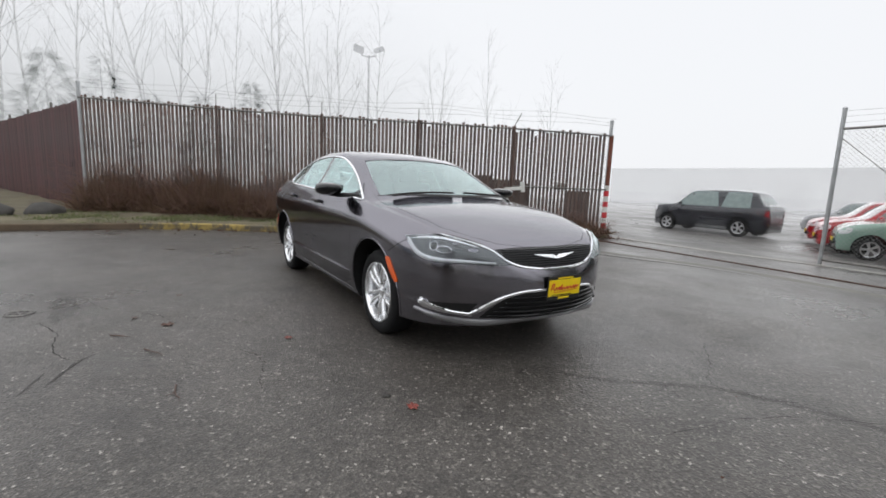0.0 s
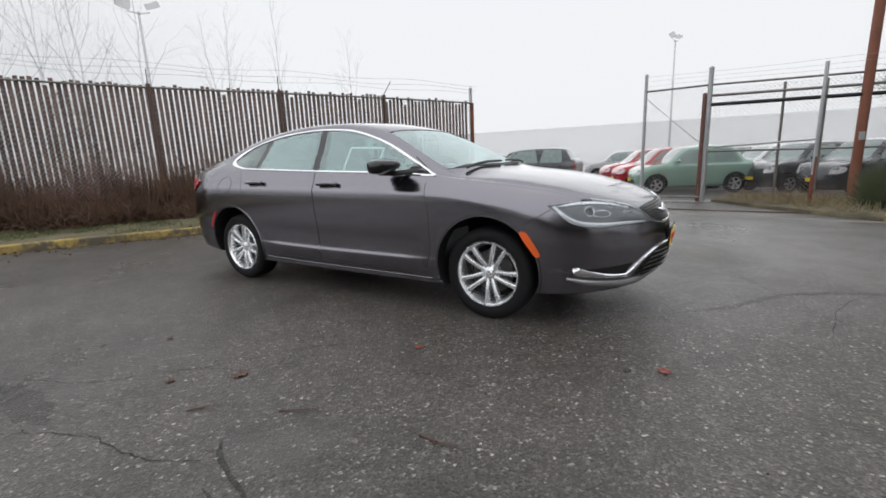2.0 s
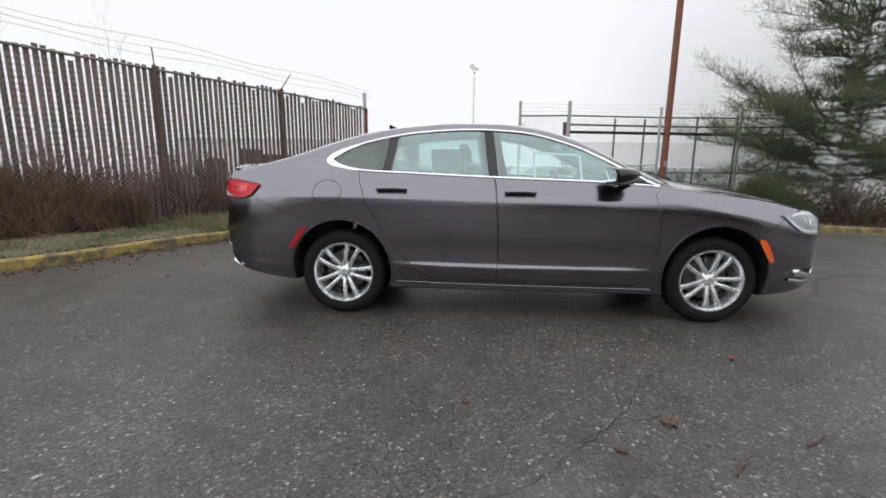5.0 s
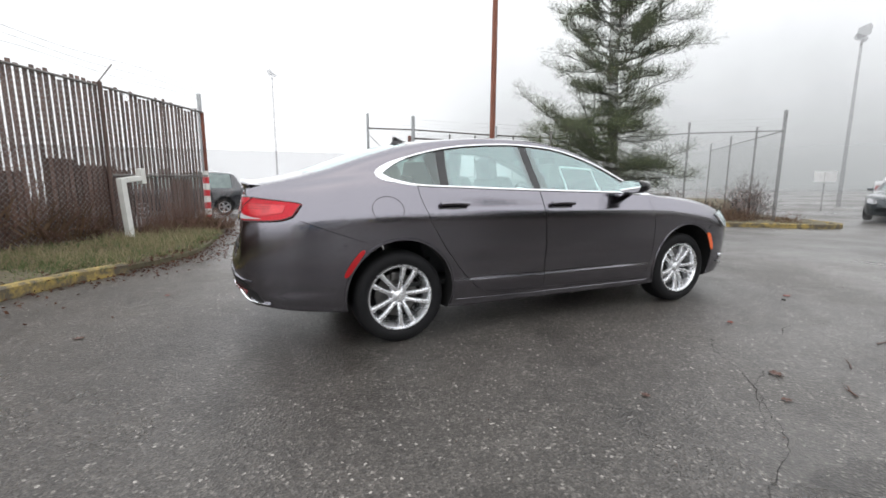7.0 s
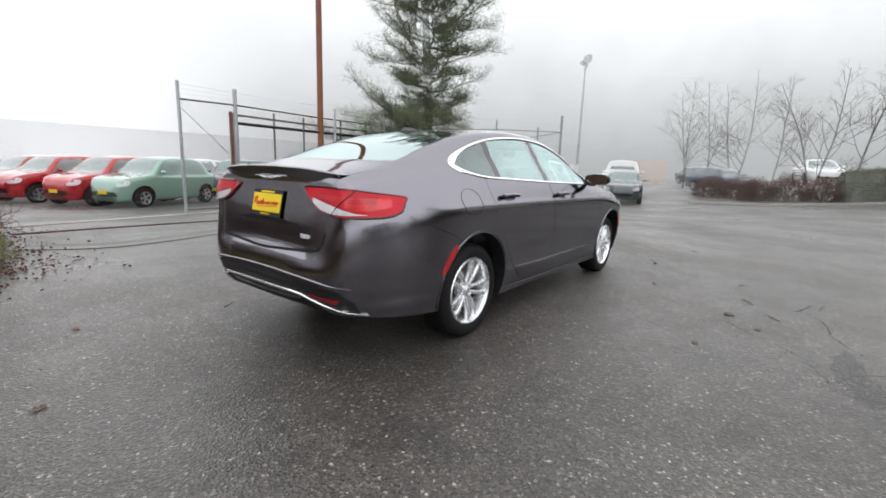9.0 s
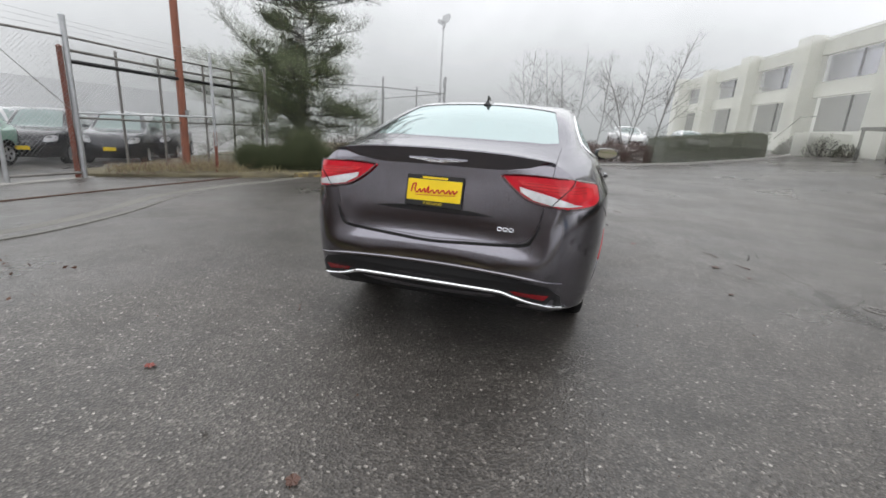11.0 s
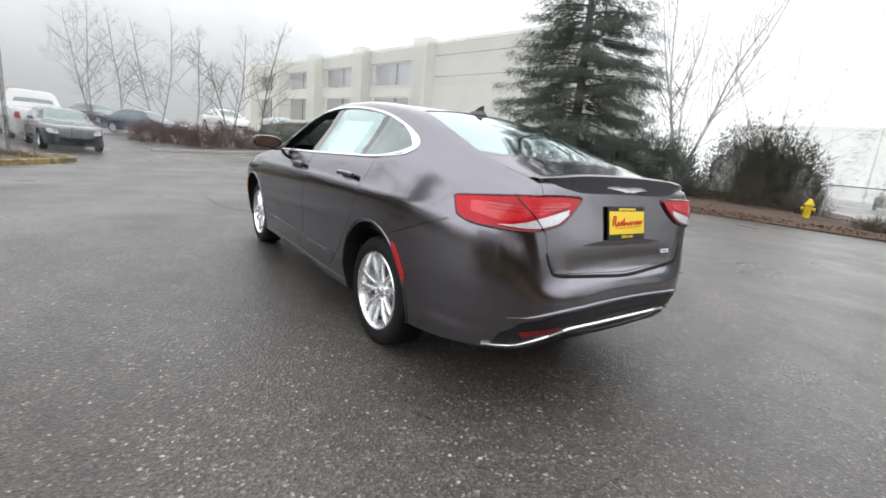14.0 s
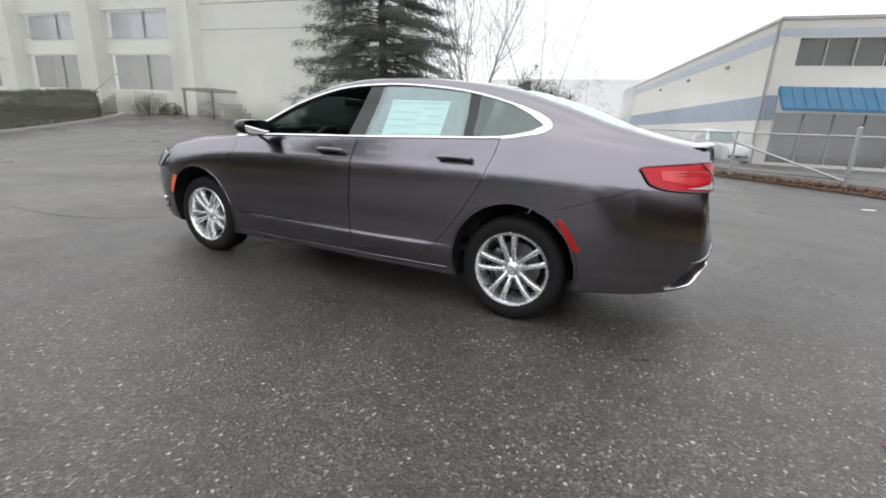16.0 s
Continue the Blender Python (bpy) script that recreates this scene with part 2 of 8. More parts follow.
def clipped_grid(outline, step):
    """A fine flat mesh with the given outline, as points and triangles."""
    bm = bmesh.new()
    f = bm.faces.new([bm.verts.new((a, b, 0)) for a, b in outline])
    lo = np.min(outline, axis=0)
    hi = np.max(outline, axis=0)
    for ax in (0, 1):
        v = lo[ax] + step
        while v < hi[ax]:
            co, no = [0, 0, 0], [0, 0, 0]
            co[ax], no[ax] = v, 1
            bmesh.ops.bisect_plane(bm, geom=bm.verts[:] + bm.edges[:] + bm.faces[:], plane_co=co, plane_no=no, dist=1e-5)
            v += step
    return bm


# ---- materials ----
PAINT = material("dark_grey_metallic_paint", (0.196, 0.188, 0.212), 0.20, 1.0, 0.04, 3, 900, coat=1.0, rough_vary=0.05, coat_rough=0.07)
PAINT.node_tree.nodes["Principled BSDF"].inputs["Specular Tint"].default_value = (.30, .30, .32, 1)
GLOSS_BLACK = material("gloss_black_plastic", (0.008, 0.008, 0.009), 0.18, vary=0.1, coat=0.3)
BLACK = material("matt_black_plastic", (0.012, 0.012, 0.013), 0.6, vary=0.2, fine=200, bump=0.1)
LINER = material("wheel_arch_liner", (0.006, 0.006, 0.006), 0.9, vary=0.2)
CHROME = material("chrome", (0.82, 0.83, 0.85), 0.08, 1.0, 0.03)
SATIN = material("satin_silver_alloy", (0.86, 0.87, 0.89), 0.27, 0.85, 0.06, 12, 200)
RUBBER = material("tyre_rubber", (0.010, 0.010, 0.011), 0.72, vary=0.25, fine=120, bump=0.2, spec=.3)
DISC = material("cast_iron_brake", (0.16, 0.155, 0.15), 0.4, 0.9, 0.25, 20)
RED_LENS = material("red_lamp_lens", (0.50, 0.006, 0.018), 0.3, vary=0.2, coat=0.4, spec=0.2)
DEEP_RED = material("dark_red_reflector", (0.22, 0.008, 0.012), 0.2, vary=0.2, coat=0.6)
BRIGHT_RED = material("bright_red_reflector", (0.42, 0.010, 0.014), 0.2, vary=0.1, coat=0.6)
CLEAR_LENS = material("clear_ribbed_lens", (0.72, 0.73, 0.75), 0.15, 0.2, 0.15, 40, 150, coat=1.0)
ORANGE = material("orange_side_marker", (0.85, 0.13, 0.02), 0.2, vary=0.08, coat=0.8)
YELLOW = material("yellow_plate_paint", (0.85, 0.62, 0.01), 0.35, vary=0.06, coat=0.2)
PLATE_RED = material("red_plate_ink", (0.55, 0.03, 0.02), 0.4, vary=0.05)
PAPER = material("white_paper", (0.72, 0.76, 0.74), 0.7, vary=0.05)
PRINT = material("grey_print", (0.50, 0.55, 0.54), 0.7, vary=0.1)
CABIN = material("black_cabin_trim", (0.018, 0.018, 0.019), 0.65, vary=0.2, fine=150, bump=0.1)
SEAT = material("dark_seat_cloth", (0.03, 0.03, 0.032), 0.85, vary=0.2, fine=250, bump=0.2)
LAMP_BOWL = material("grey_lamp_housing", (0.13, 0.132, 0.138), 0.3, 0.35, 0.25, 20, 90, spec=0.3)


def glass(name, tint, share, rough=0.02, sheen=(0.9, 0.97, 0.96)):
    """A thin pane: part of the light passes straight through it, the rest is reflected by its gloss."""
    m = bpy.data.materials.new(name)
    m.use_nodes = True
    n, l = nodes_of(m)
    n.remove(n["Principled BSDF"])
    clear, gloss, mix, fres = n.new("ShaderNodeBsdfTransparent"), n.new("ShaderNodeBsdfGlossy"), n.new("ShaderNodeMixShader"), n.new("ShaderNodeLayerWeight")
    clear.inputs[0].default_value = (*tint, 1)
    gloss.inputs["Roughness"].default_value = rough
    gloss.inputs["Color"].default_value = (*sheen, 1)
    fres.inputs["Blend"].default_value = 0.5
    steep = n.new("ShaderNodeMath")
    steep.operation = "POWER"
    steep.inputs[1].default_value = 4.0
    l.new(fres.outputs["Facing"], steep.inputs[0])
    up = n.new("ShaderNodeMath")
    up.operation = "MULTIPLY_ADD"
    up.use_clamp = True
    up.inputs[1].default_value, up.inputs[2].default_value = 0.7, share / 2
    l.new(steep.outputs[0], up.inputs[0])
    l.new(up.outputs[0], mix.inputs[0])
    l.new(clear.outputs[0], mix.inputs[1])
    l.new(gloss.outputs[0], mix.inputs[2])
    l.new(mix.outputs[0], n["Material Output"].inputs[0])
    return m


PANE = glass("green_tinted_side_glass", (0.82, 0.92, 0.91), 0.34, sheen=(0.84, 0.96, 0.96))
QUARTER = glass("dark_quarter_glass", (0.62, 0.70, 0.68), 0.2)
SCREEN = glass("tinted_windscreen_glass", (0.80, 0.88, 0.87), 0.5, sheen=(0.66, 0.74, 0.74))
REAR_GLASS = glass("tinted_rear_glass", (0.50, 0.60, 0.59), 0.85, sheen=(0.64, 0.73, 0.73))

# ---- the grey saloon ----
def section(levels, per=6):
    """Half a cross-section through control points (arrays over the stations), bottom centre first."""
    y = np.stack([a for a, _ in levels])
    z = np.stack([b for _, b in levels])
    n = len(levels)
    ye = np.vstack([-y[1:2], y, -y[-2:-1]])
    ze = np.vstack([z[1:2], z, z[-2:-1]])
    ys, zs = [], []
    for i in range(1, n):
        for k in range(per):
            t = k / per
            for src, out in ((ye, ys), (ze, zs)):
                p0, p1, p2, p3 = src[i - 1], src[i], src[i + 1], src[i + 2]
                out.append(catmull(p0, p1, p2, p3, t))
    ys.append(y[-1])
    zs.append(z[-1])
    return np.array(ys), np.array(zs)


def catmull(p0, p1, p2, p3, t, tense=0.42):
    m1, m2 = tense * (p2 - p0), tense * (p3 - p1)
    return (2 * t ** 3 - 3 * t ** 2 + 1) * p1 + (t ** 3 - 2 * t ** 2 + t) * m1 + (-2 * t ** 3 + 3 * t ** 2) * p2 + (t ** 3 - t ** 2) * m2


def loft(xs, ys, zs, name, mat, ease=None):
    """A closed body from half-sections ys, zs (points x stations) at xs, mirrored. ease: where the sheet is smoothed out."""
    n, s = ys.shape
    bm = bmesh.new()
    rows = []
    for j in range(s):
        right = [bm.verts.new((xs[j], -ys[i, j], zs[i, j])) for i in range(n)]
        left = [right[0]] + [bm.verts.new((xs[j], ys[i, j], zs[i, j])) for i in range(1, n - 1)] + [right[-1]]
        rows.append(right + left[-2:0:-1])
    m = len(rows[0])
    for j in range(s - 1):
        a, b = rows[j], rows[j + 1]
        for i in range(m):
            bm.faces.new((a[i], a[(i + 1) % m], b[(i + 1) % m], b[i]))
    bm.faces.new(rows[0][::-1])
    bm.faces.new(rows[-1])
    bmesh.ops.recalc_face_normals(bm, faces=bm.faces[:])
    if ease is not None:
        for k in range(14):
            bmesh.ops.smooth_vert(bm, verts=[v for v in bm.verts if ease(v.co)], factor=.5, use_axis_x=True, use_axis_y=True, use_axis_z=True)
    return mesh_from(bm, name, mat, smooth=True, sharp=180)


# lines of the body along its length, metres from the middle of the wheelbase
roof_z = pchip([(-2.435, .60), (-2.422, .645), (-2.40, .672), (-2.386, .692), (-2.378, .72), (-2.372, .80), (-2.362, .86), (-2.332, 1.0), (-2.323, 1.06), (-2.315, 1.10), (-2.30, 1.125), (-2.2, 1.145), (-2.0, 1.185), (-1.85, 1.235), (-1.5, 1.355), (-1.2, 1.425), (-.9, 1.462), (-.5, 1.483),
                (-.2, 1.482), (.05, 1.462), (.3, 1.415), (.6, 1.305), (.9, 1.165), (1.12, 1.065), (1.25, 1.03), (1.5, .995), (1.8, .94), (2.0, .89), (2.15, .84), (2.26, .795), (2.33, .75), (2.38, .69), (2.41, .62), (2.425, .55)])
rail_z = pchip([(-2.435, .58), (-2.41, .665), (-2.39, .70), (-2.378, .79), (-2.355, .91), (-2.335, 1.03), (-2.315, 1.085), (-2.2, 1.105), (-2.0, 1.15), (-1.8, 1.20), (-1.5, 1.29), (-1.2, 1.37), (-.9, 1.415), (-.5, 1.442),
                (-.2, 1.437), (.1, 1.40), (.4, 1.31), (.7, 1.165), (.95, 1.045), (1.1, 1.005), (1.5, .97), (1.8, .92), (2.0, .87), (2.15, .822), (2.26, .775), (2.33, .73), (2.38, .675), (2.41, .61), (2.425, .545)])
belt_z = pchip([(-2.435, .56), (-2.41, .67), (-2.375, .78), (-2.35, .87), (-2.335, .94), (-2.3, 1.005), (-2.2, 1.04), (-2.0, 1.07), (-1.6, 1.10), (-1.3, 1.09), (-.6, 1.06), (0, 1.04), (.6, 1.015), (1.0, .99), (1.4, .945), (1.8, .885), (2.0, .84), (2.15, .79), (2.26, .74), (2.33, .695), (2.38, .65), (2.41, .60), (2.425, .54)])
shoulder_z = pchip([(-2.435, .54), (-2.38, .72), (-2.33, .83), (-2.2, .89), (-1.8, .93), (-1.3, .94), (0, .925), (1.0, .90), (1.5, .84), (1.9, .76), (2.15, .71), (2.3, .65), (2.38, .60), (2.425, .53)])
mid_z = pchip([(-2.435, .52), (-2.3, .64), (-1.6, .66), (0, .64), (1.4, .62), (2.0, .58), (2.3, .53), (2.425, .51)])
low_z = pchip([(-2.435, .50), (-2.3, .46), (-1.6, .42), (0, .385), (1.4, .39), (2.0, .40), (2.3, .41), (2.425, .48)])
under_z = pchip([(-2.435, .47), (-2.40, .38), (-2.3, .32), (-2.0, .28), (-1.6, .24), (-1.2, .21), (1.2, .20), (1.8, .215), (2.1, .24), (2.25, .26), (2.36, .30), (2.41, .36), (2.425, .44)])
wide = pchip([(-2.435, .36), (-2.41, .54), (-2.36, .67), (-2.28, .745), (-2.2, .80), (-2.12, .845), (-2.04, .877), (-1.8, .907), (-1.4, .917), (-.6, .918), (.4, .915), (1.2, .92), (1.6, .910), (1.85, .872), (2.0, .825), (2.12, .752), (2.22, .645), (2.3, .515), (2.36, .375), (2.41, .21), (2.425, .10)])
belt_in = pchip([(-2.435, .015), (-2.36, .02), (-2.3, .035), (-2.15, .10), (-2.0, .125), (-1.6, .125), (-1.2, .085), (0, .075), (.9, .085), (1.2, .09), (1.8, .10), (2.05, .085), (2.2, .05), (2.3, .03), (2.425, .01)])
rail_w = pchip([(-2.435, .30), (-2.41, .46), (-2.36, .575), (-2.32, .605), (-2.1, .615), (-1.8, .625), (-1.5, .615), (-1.2, .595), (-.6, .59), (0, .60), (.4, .635), (.7, .685), (.95, .735), (1.2, .72), (1.6, .69), (1.9, .65), (2.1, .585), (2.22, .51), (2.3, .425), (2.36, .31), (2.41, .18), (2.425, .085)])


def saloon_levels(x):
    w, wb, wr = wide(x), wide(x) - belt_in(x), rail_w(x)
    zu, zt = under_z(x), roof_z(x)
    crisp = np.clip((2.0 - np.abs(x + .1)) / .5, 0, 1)
    rise = mid_z(x) - low_z(x)
    crease = np.clip((1.12 - np.abs(x + .02)) / .4, 0, 1)
    levels = [(0 * x, zu), (w * .45, zu), (np.maximum(w - .10, w * .75), zu + .005), (w - .052 - .006 * crease, zu + .05), (w - .026 + .008 * crease, low_z(x)), (w - .020 - .006 * crease, low_z(x) + rise * .17), (w - .010 - .011 * crease, low_z(x) + rise * .58), (w - .001 - .005 * crisp, mid_z(x)),
              (w - .010 + .007 * crisp, shoulder_z(x) - .05), (w - .034 + .008 * crisp, shoulder_z(x) + .012), (wb, belt_z(x)),
              (wr + (wb - wr) * .52, rail_z(x) + (belt_z(x) - rail_z(x)) * .52), (wr, rail_z(x)), (wr * .6, zt - (zt - rail_z(x)) * .25), (0 * x, zt)]
    # towards nose and tail the sections turn into smooth ovals
    s = np.clip((-2.315 - x) / .085, 0, 1) + np.clip((x - 2.26) / .11, 0, 1)
    s = s * s * (3 - 2 * s)
    out = []
    for (y, z), deg in zip(levels, (-90, -72, -55, -42, -30, -20, -9, 0, 14, 24, 34, 44, 55, 70, 90)):
        c, q = math.cos(radians(deg)), math.sin(radians(deg))
        ye = w * abs(c) ** .7
        ze = mid_z(x) + (zt - mid_z(x) if q > 0 else mid_z(x) - zu) * math.copysign(abs(q) ** .8, q)
        out.append(((1 - s) * y + s * ye, (1 - s) * z + s * ze))
    return out


def cavity_levels(x):
    wb, wr = wide(x) - belt_in(x), rail_w(x)
    z0 = 0 * x + .36
    return [(0 * x, z0), (0 * x + .5, z0), (0 * x + .76, z0 + .03), (0 * x + .80, z0 + .2), (wide(x) - .11, shoulder_z(x)), (wb - .05, belt_z(x)), (wr - .045, rail_z(x) - .03), (wr * .6, roof_z(x) - .035 - (roof_z(x) - rail_z(x)) * .25), (0 * x, roof_z(x) - .035)]


xs = np.concatenate([np.linspace(-2.435, -2.255, 40), np.linspace(-2.2, 2.05, 70), np.linspace(2.1, 2.425, 26)])
BODY = loft(xs, *section(saloon_levels(xs), 5), "body", PAINT, lambda p: (-2.42 < p.x < -1.8 and abs(p.y) > .42 and .40 < p.z < 1.12) or (1.85 < p.x < 2.41 and abs(p.y) > .2 and .40 < p.z < .95))
TREE = body_tree(BODY)
hx = np.linspace(-1.88, 1.10, 36)
CAVITY = loft(hx, *section(cavity_levels(hx), 3), "cavity", CABIN)

HUB, TRACK, AXLE_Z, TYRE_R = 1.371, 0.745, 0.325, 0.325
wells = bmesh.new()
for sx in (-1, 1):
    for sy in (-1, 1):
        ring = [(sx * HUB + .378 * math.cos(2 * math.pi * k / 40), .36 + .378 * math.sin(2 * math.pi * k / 40)) for k in range(40)]
        add_prism(wells, ring, sy * .60, sy * 1.2)
WELLS = mesh_from(wells, "wells", LINER)

# side glass outline, (x, z)
DLO_LOW = [(.945, 1.008), (.55, 1.034), (0, 1.052), (-.6, 1.073), (-1.22, 1.10)]
DLO_TOP = [(-1.475, 1.19), (-1.33, 1.268), (-1.1, 1.335), (-.85, 1.38), (-.55, 1.404), (-.3, 1.407), (0, 1.385), (.22, 1.335), (.46, 1.25), (.72, 1.122)]
DLO = [tuple(p) for p in np.vstack([smooth_line(DLO_LOW, 6), smooth_line([(-1.36, 1.122), (-1.45, 1.152)] + DLO_TOP + [DLO_LOW[0]], 6)[:-1]])]


def grown(outline, d):
    """The outline pushed outwards by d."""
    p = np.array(outline)
    a, b = np.roll(p, 1, 0), np.roll(p, -1, 0)
    area = np.sum(p[:, 0] * b[:, 1] - b[:, 0] * p[:, 1])
    t = b - a
    t /= np.linalg.norm(t, axis=1)[:, None] + 1e-9
    n = np.stack([t[:, 1], -t[:, 0]], 1) * (1 if area > 0 else -1)
    return [tuple(q) for q in p + d * n]


WIND = [(.99, -.665), (1.07, -.5), (1.135, -.25), (1.155, 0), (1.135, .25), (1.07, .5), (.99, .665), (.70, .615), (.36, .545), (.385, .25), (.395, 0), (.385, -.25), (.36, -.545), (.70, -.615)]
BACK = [(-1.19, -.50), (-1.165, -.25), (-1.155, 0), (-1.165, .25), (-1.19, .50), (-1.5, .545), (-1.86, .585), (-1.93, .50), (-1.965, .25), (-1.975, 0), (-1.965, -.25), (-1.93, -.50), (-1.86, -.585), (-1.5, -.545)]
openings = bmesh.new()
add_prism(openings, DLO, -1.3, 1.3)
SIDE_CUT = mesh_from(openings, "side_cut", GLOSS_BLACK)
tops = bmesh.new()
add_prism(tops, WIND, .93, 1.8, "z")
add_prism(tops, BACK, 1.10, 1.8, "z")
TOP_CUT = mesh_from(tops, "top_cut", GLOSS_BLACK)

hull = solid("DIFFERENCE", BODY, WELLS)
hull = solid("DIFFERENCE", hull, CAVITY)
hull = solid("DIFFERENCE", hull, SIDE_CUT)
hull = solid("DIFFERENCE", hull, TOP_CUT)

FRONT_DOOR = [(-.195, .30), (.80, .285), (.90, .33), (.945, .50), (.945, .75), (.905, .95), (.965, 1.0), (.72, 1.15), (.46, 1.28), (.2, 1.37), (0, 1.41), (-.285, 1.432), (-.262, 1.2), (-.222, 1.0), (-.195, .6)]
REAR_DOOR = [(-.201, .30), (-.70, .305), (-.80, .36), (-.93, .50), (-1.05, .66), (-1.17, .86), (-1.225, 1.02), (-1.235, 1.10), (-1.20, 1.33), (-1.05, 1.375), (-.85, 1.41), (-.55, 1.43), (-.291, 1.432), (-.268, 1.2), (-.228, 1.0), (-.201, .6)]
HOOD = [(.93, -.70), (1.3, -.735), (1.7, -.715), (1.95, -.655), (2.12, -.545), (2.235, -.40), (2.29, -.2), (2.305, 0), (2.29, .2), (2.235, .40), (2.12, .545), (1.95, .655), (1.7, .715), (1.3, .735), (.93, .70), (1.08, .50), (1.15, .25), (1.17, 0), (1.15, -.25), (1.08, -.50)]
LID_TOP = [(-2.6, -.62), (-2.3, -.61), (-2.0, -.615), (-1.90, -.60), (-1.955, -.50), (-1.99, -.25), (-2.0, 0), (-1.99, .25), (-1.955, .50), (-1.90, .60), (-2.0, .615), (-2.3, .61), (-2.6, .62)]


def panel_cut(outline, lo, hi, axis, d):
    return mesh_from(prism(grown(outline, d), lo, hi, axis), "cut", BLACK)


def mirrored(me, both):
    """The right half of a body with its mirror image (both), or a panel's mirror image alone."""
    bm = bmesh.new()
    bm.from_mesh(me)
    if both:
        bmesh.ops.bisect_plane(bm, geom=bm.verts[:] + bm.edges[:] + bm.faces[:], plane_co=(0, 0, 0), plane_no=(0, 1, 0), clear_outer=True, dist=1e-5)
        twin = bmesh.ops.duplicate(bm, geom=bm.verts[:] + bm.edges[:] + bm.faces[:])["geom"]
    else:
        twin = bm.verts[:] + bm.faces[:]
    for g in twin:
        if isinstance(g, bmesh.types.BMVert):
            g.co.y = -g.co.y
    bmesh.ops.reverse_faces(bm, faces=[g for g in twin if isinstance(g, bmesh.types.BMFace)])
    if both:
        bmesh.ops.remove_doubles(bm, verts=[v for v in bm.verts if abs(v.co.y) < 1e-4], dist=1e-4)
    return mesh_from(bm, me.name, *me.materials)


panels = {}
for key, outline in (("front", FRONT_DOOR), ("rear", REAR_DOOR)):
    panels["right", key] = solid("INTERSECT", hull, panel_cut(outline, -1.2, -.70, "y", -.0025))
    panels["left", key] = mirrored(panels["right", key], False)
panels["hood"] = mirrored(solid("INTERSECT", hull, panel_cut(HOOD, .70, 1.3, "z", -.003)), True)
# the boot lid: the top sheet and the upper part of the tail between the lamps
lid_back = [(-.61, 1.3), (-.60, 1.04), (-.585, .92), (-.56, .80), (-.535, .735), (-.505, .705), (-.47, .692), (0, .672), (.47, .692), (.505, .705), (.535, .735), (.56, .80), (.585, .92), (.60, 1.04), (.61, 1.3)]
lid_solid = solid("INTERSECT", panel_cut(LID_TOP, .5, 1.4, "z", 0), panel_cut(lid_back, -2.7, -1.85, "x", 0))
lid_small = solid("INTERSECT", panel_cut(LID_TOP, .5, 1.4, "z", -.003), panel_cut(lid_back, -2.7, -1.85, "x", -.003))
panels["lid"] = mirrored(solid("INTERSECT", hull, lid_small), True)
for outline in (FRONT_DOOR, REAR_DOOR):
    hull = solid("DIFFERENCE", hull, panel_cut(outline, -1.2, -.70, "y", .0015))
hull = solid("DIFFERENCE", hull, panel_cut(HOOD, .70, 1.3, "z", 0))
hull = solid("DIFFERENCE", hull, lid_solid)
hull = mirrored(hull, True)

CAR_LABEL = "dark grey metallic four-door saloon parked on wet asphalt"
car = thing("saloon_car", CAR_LABEL, "car")
body = part("body", fit_normals(hull, TREE), None, car)
doors = {}
for (side, key), me in [(k, v) for k, v in panels.items() if isinstance(k, tuple)]:
    doors[side, key] = part(key + "_door", fit_normals(me, TREE), None, car)
hood = part("bonnet", fit_normals(panels["hood"], TREE), None, car)
lid = part("boot_lid", fit_normals(panels["lid"], TREE), None, car)

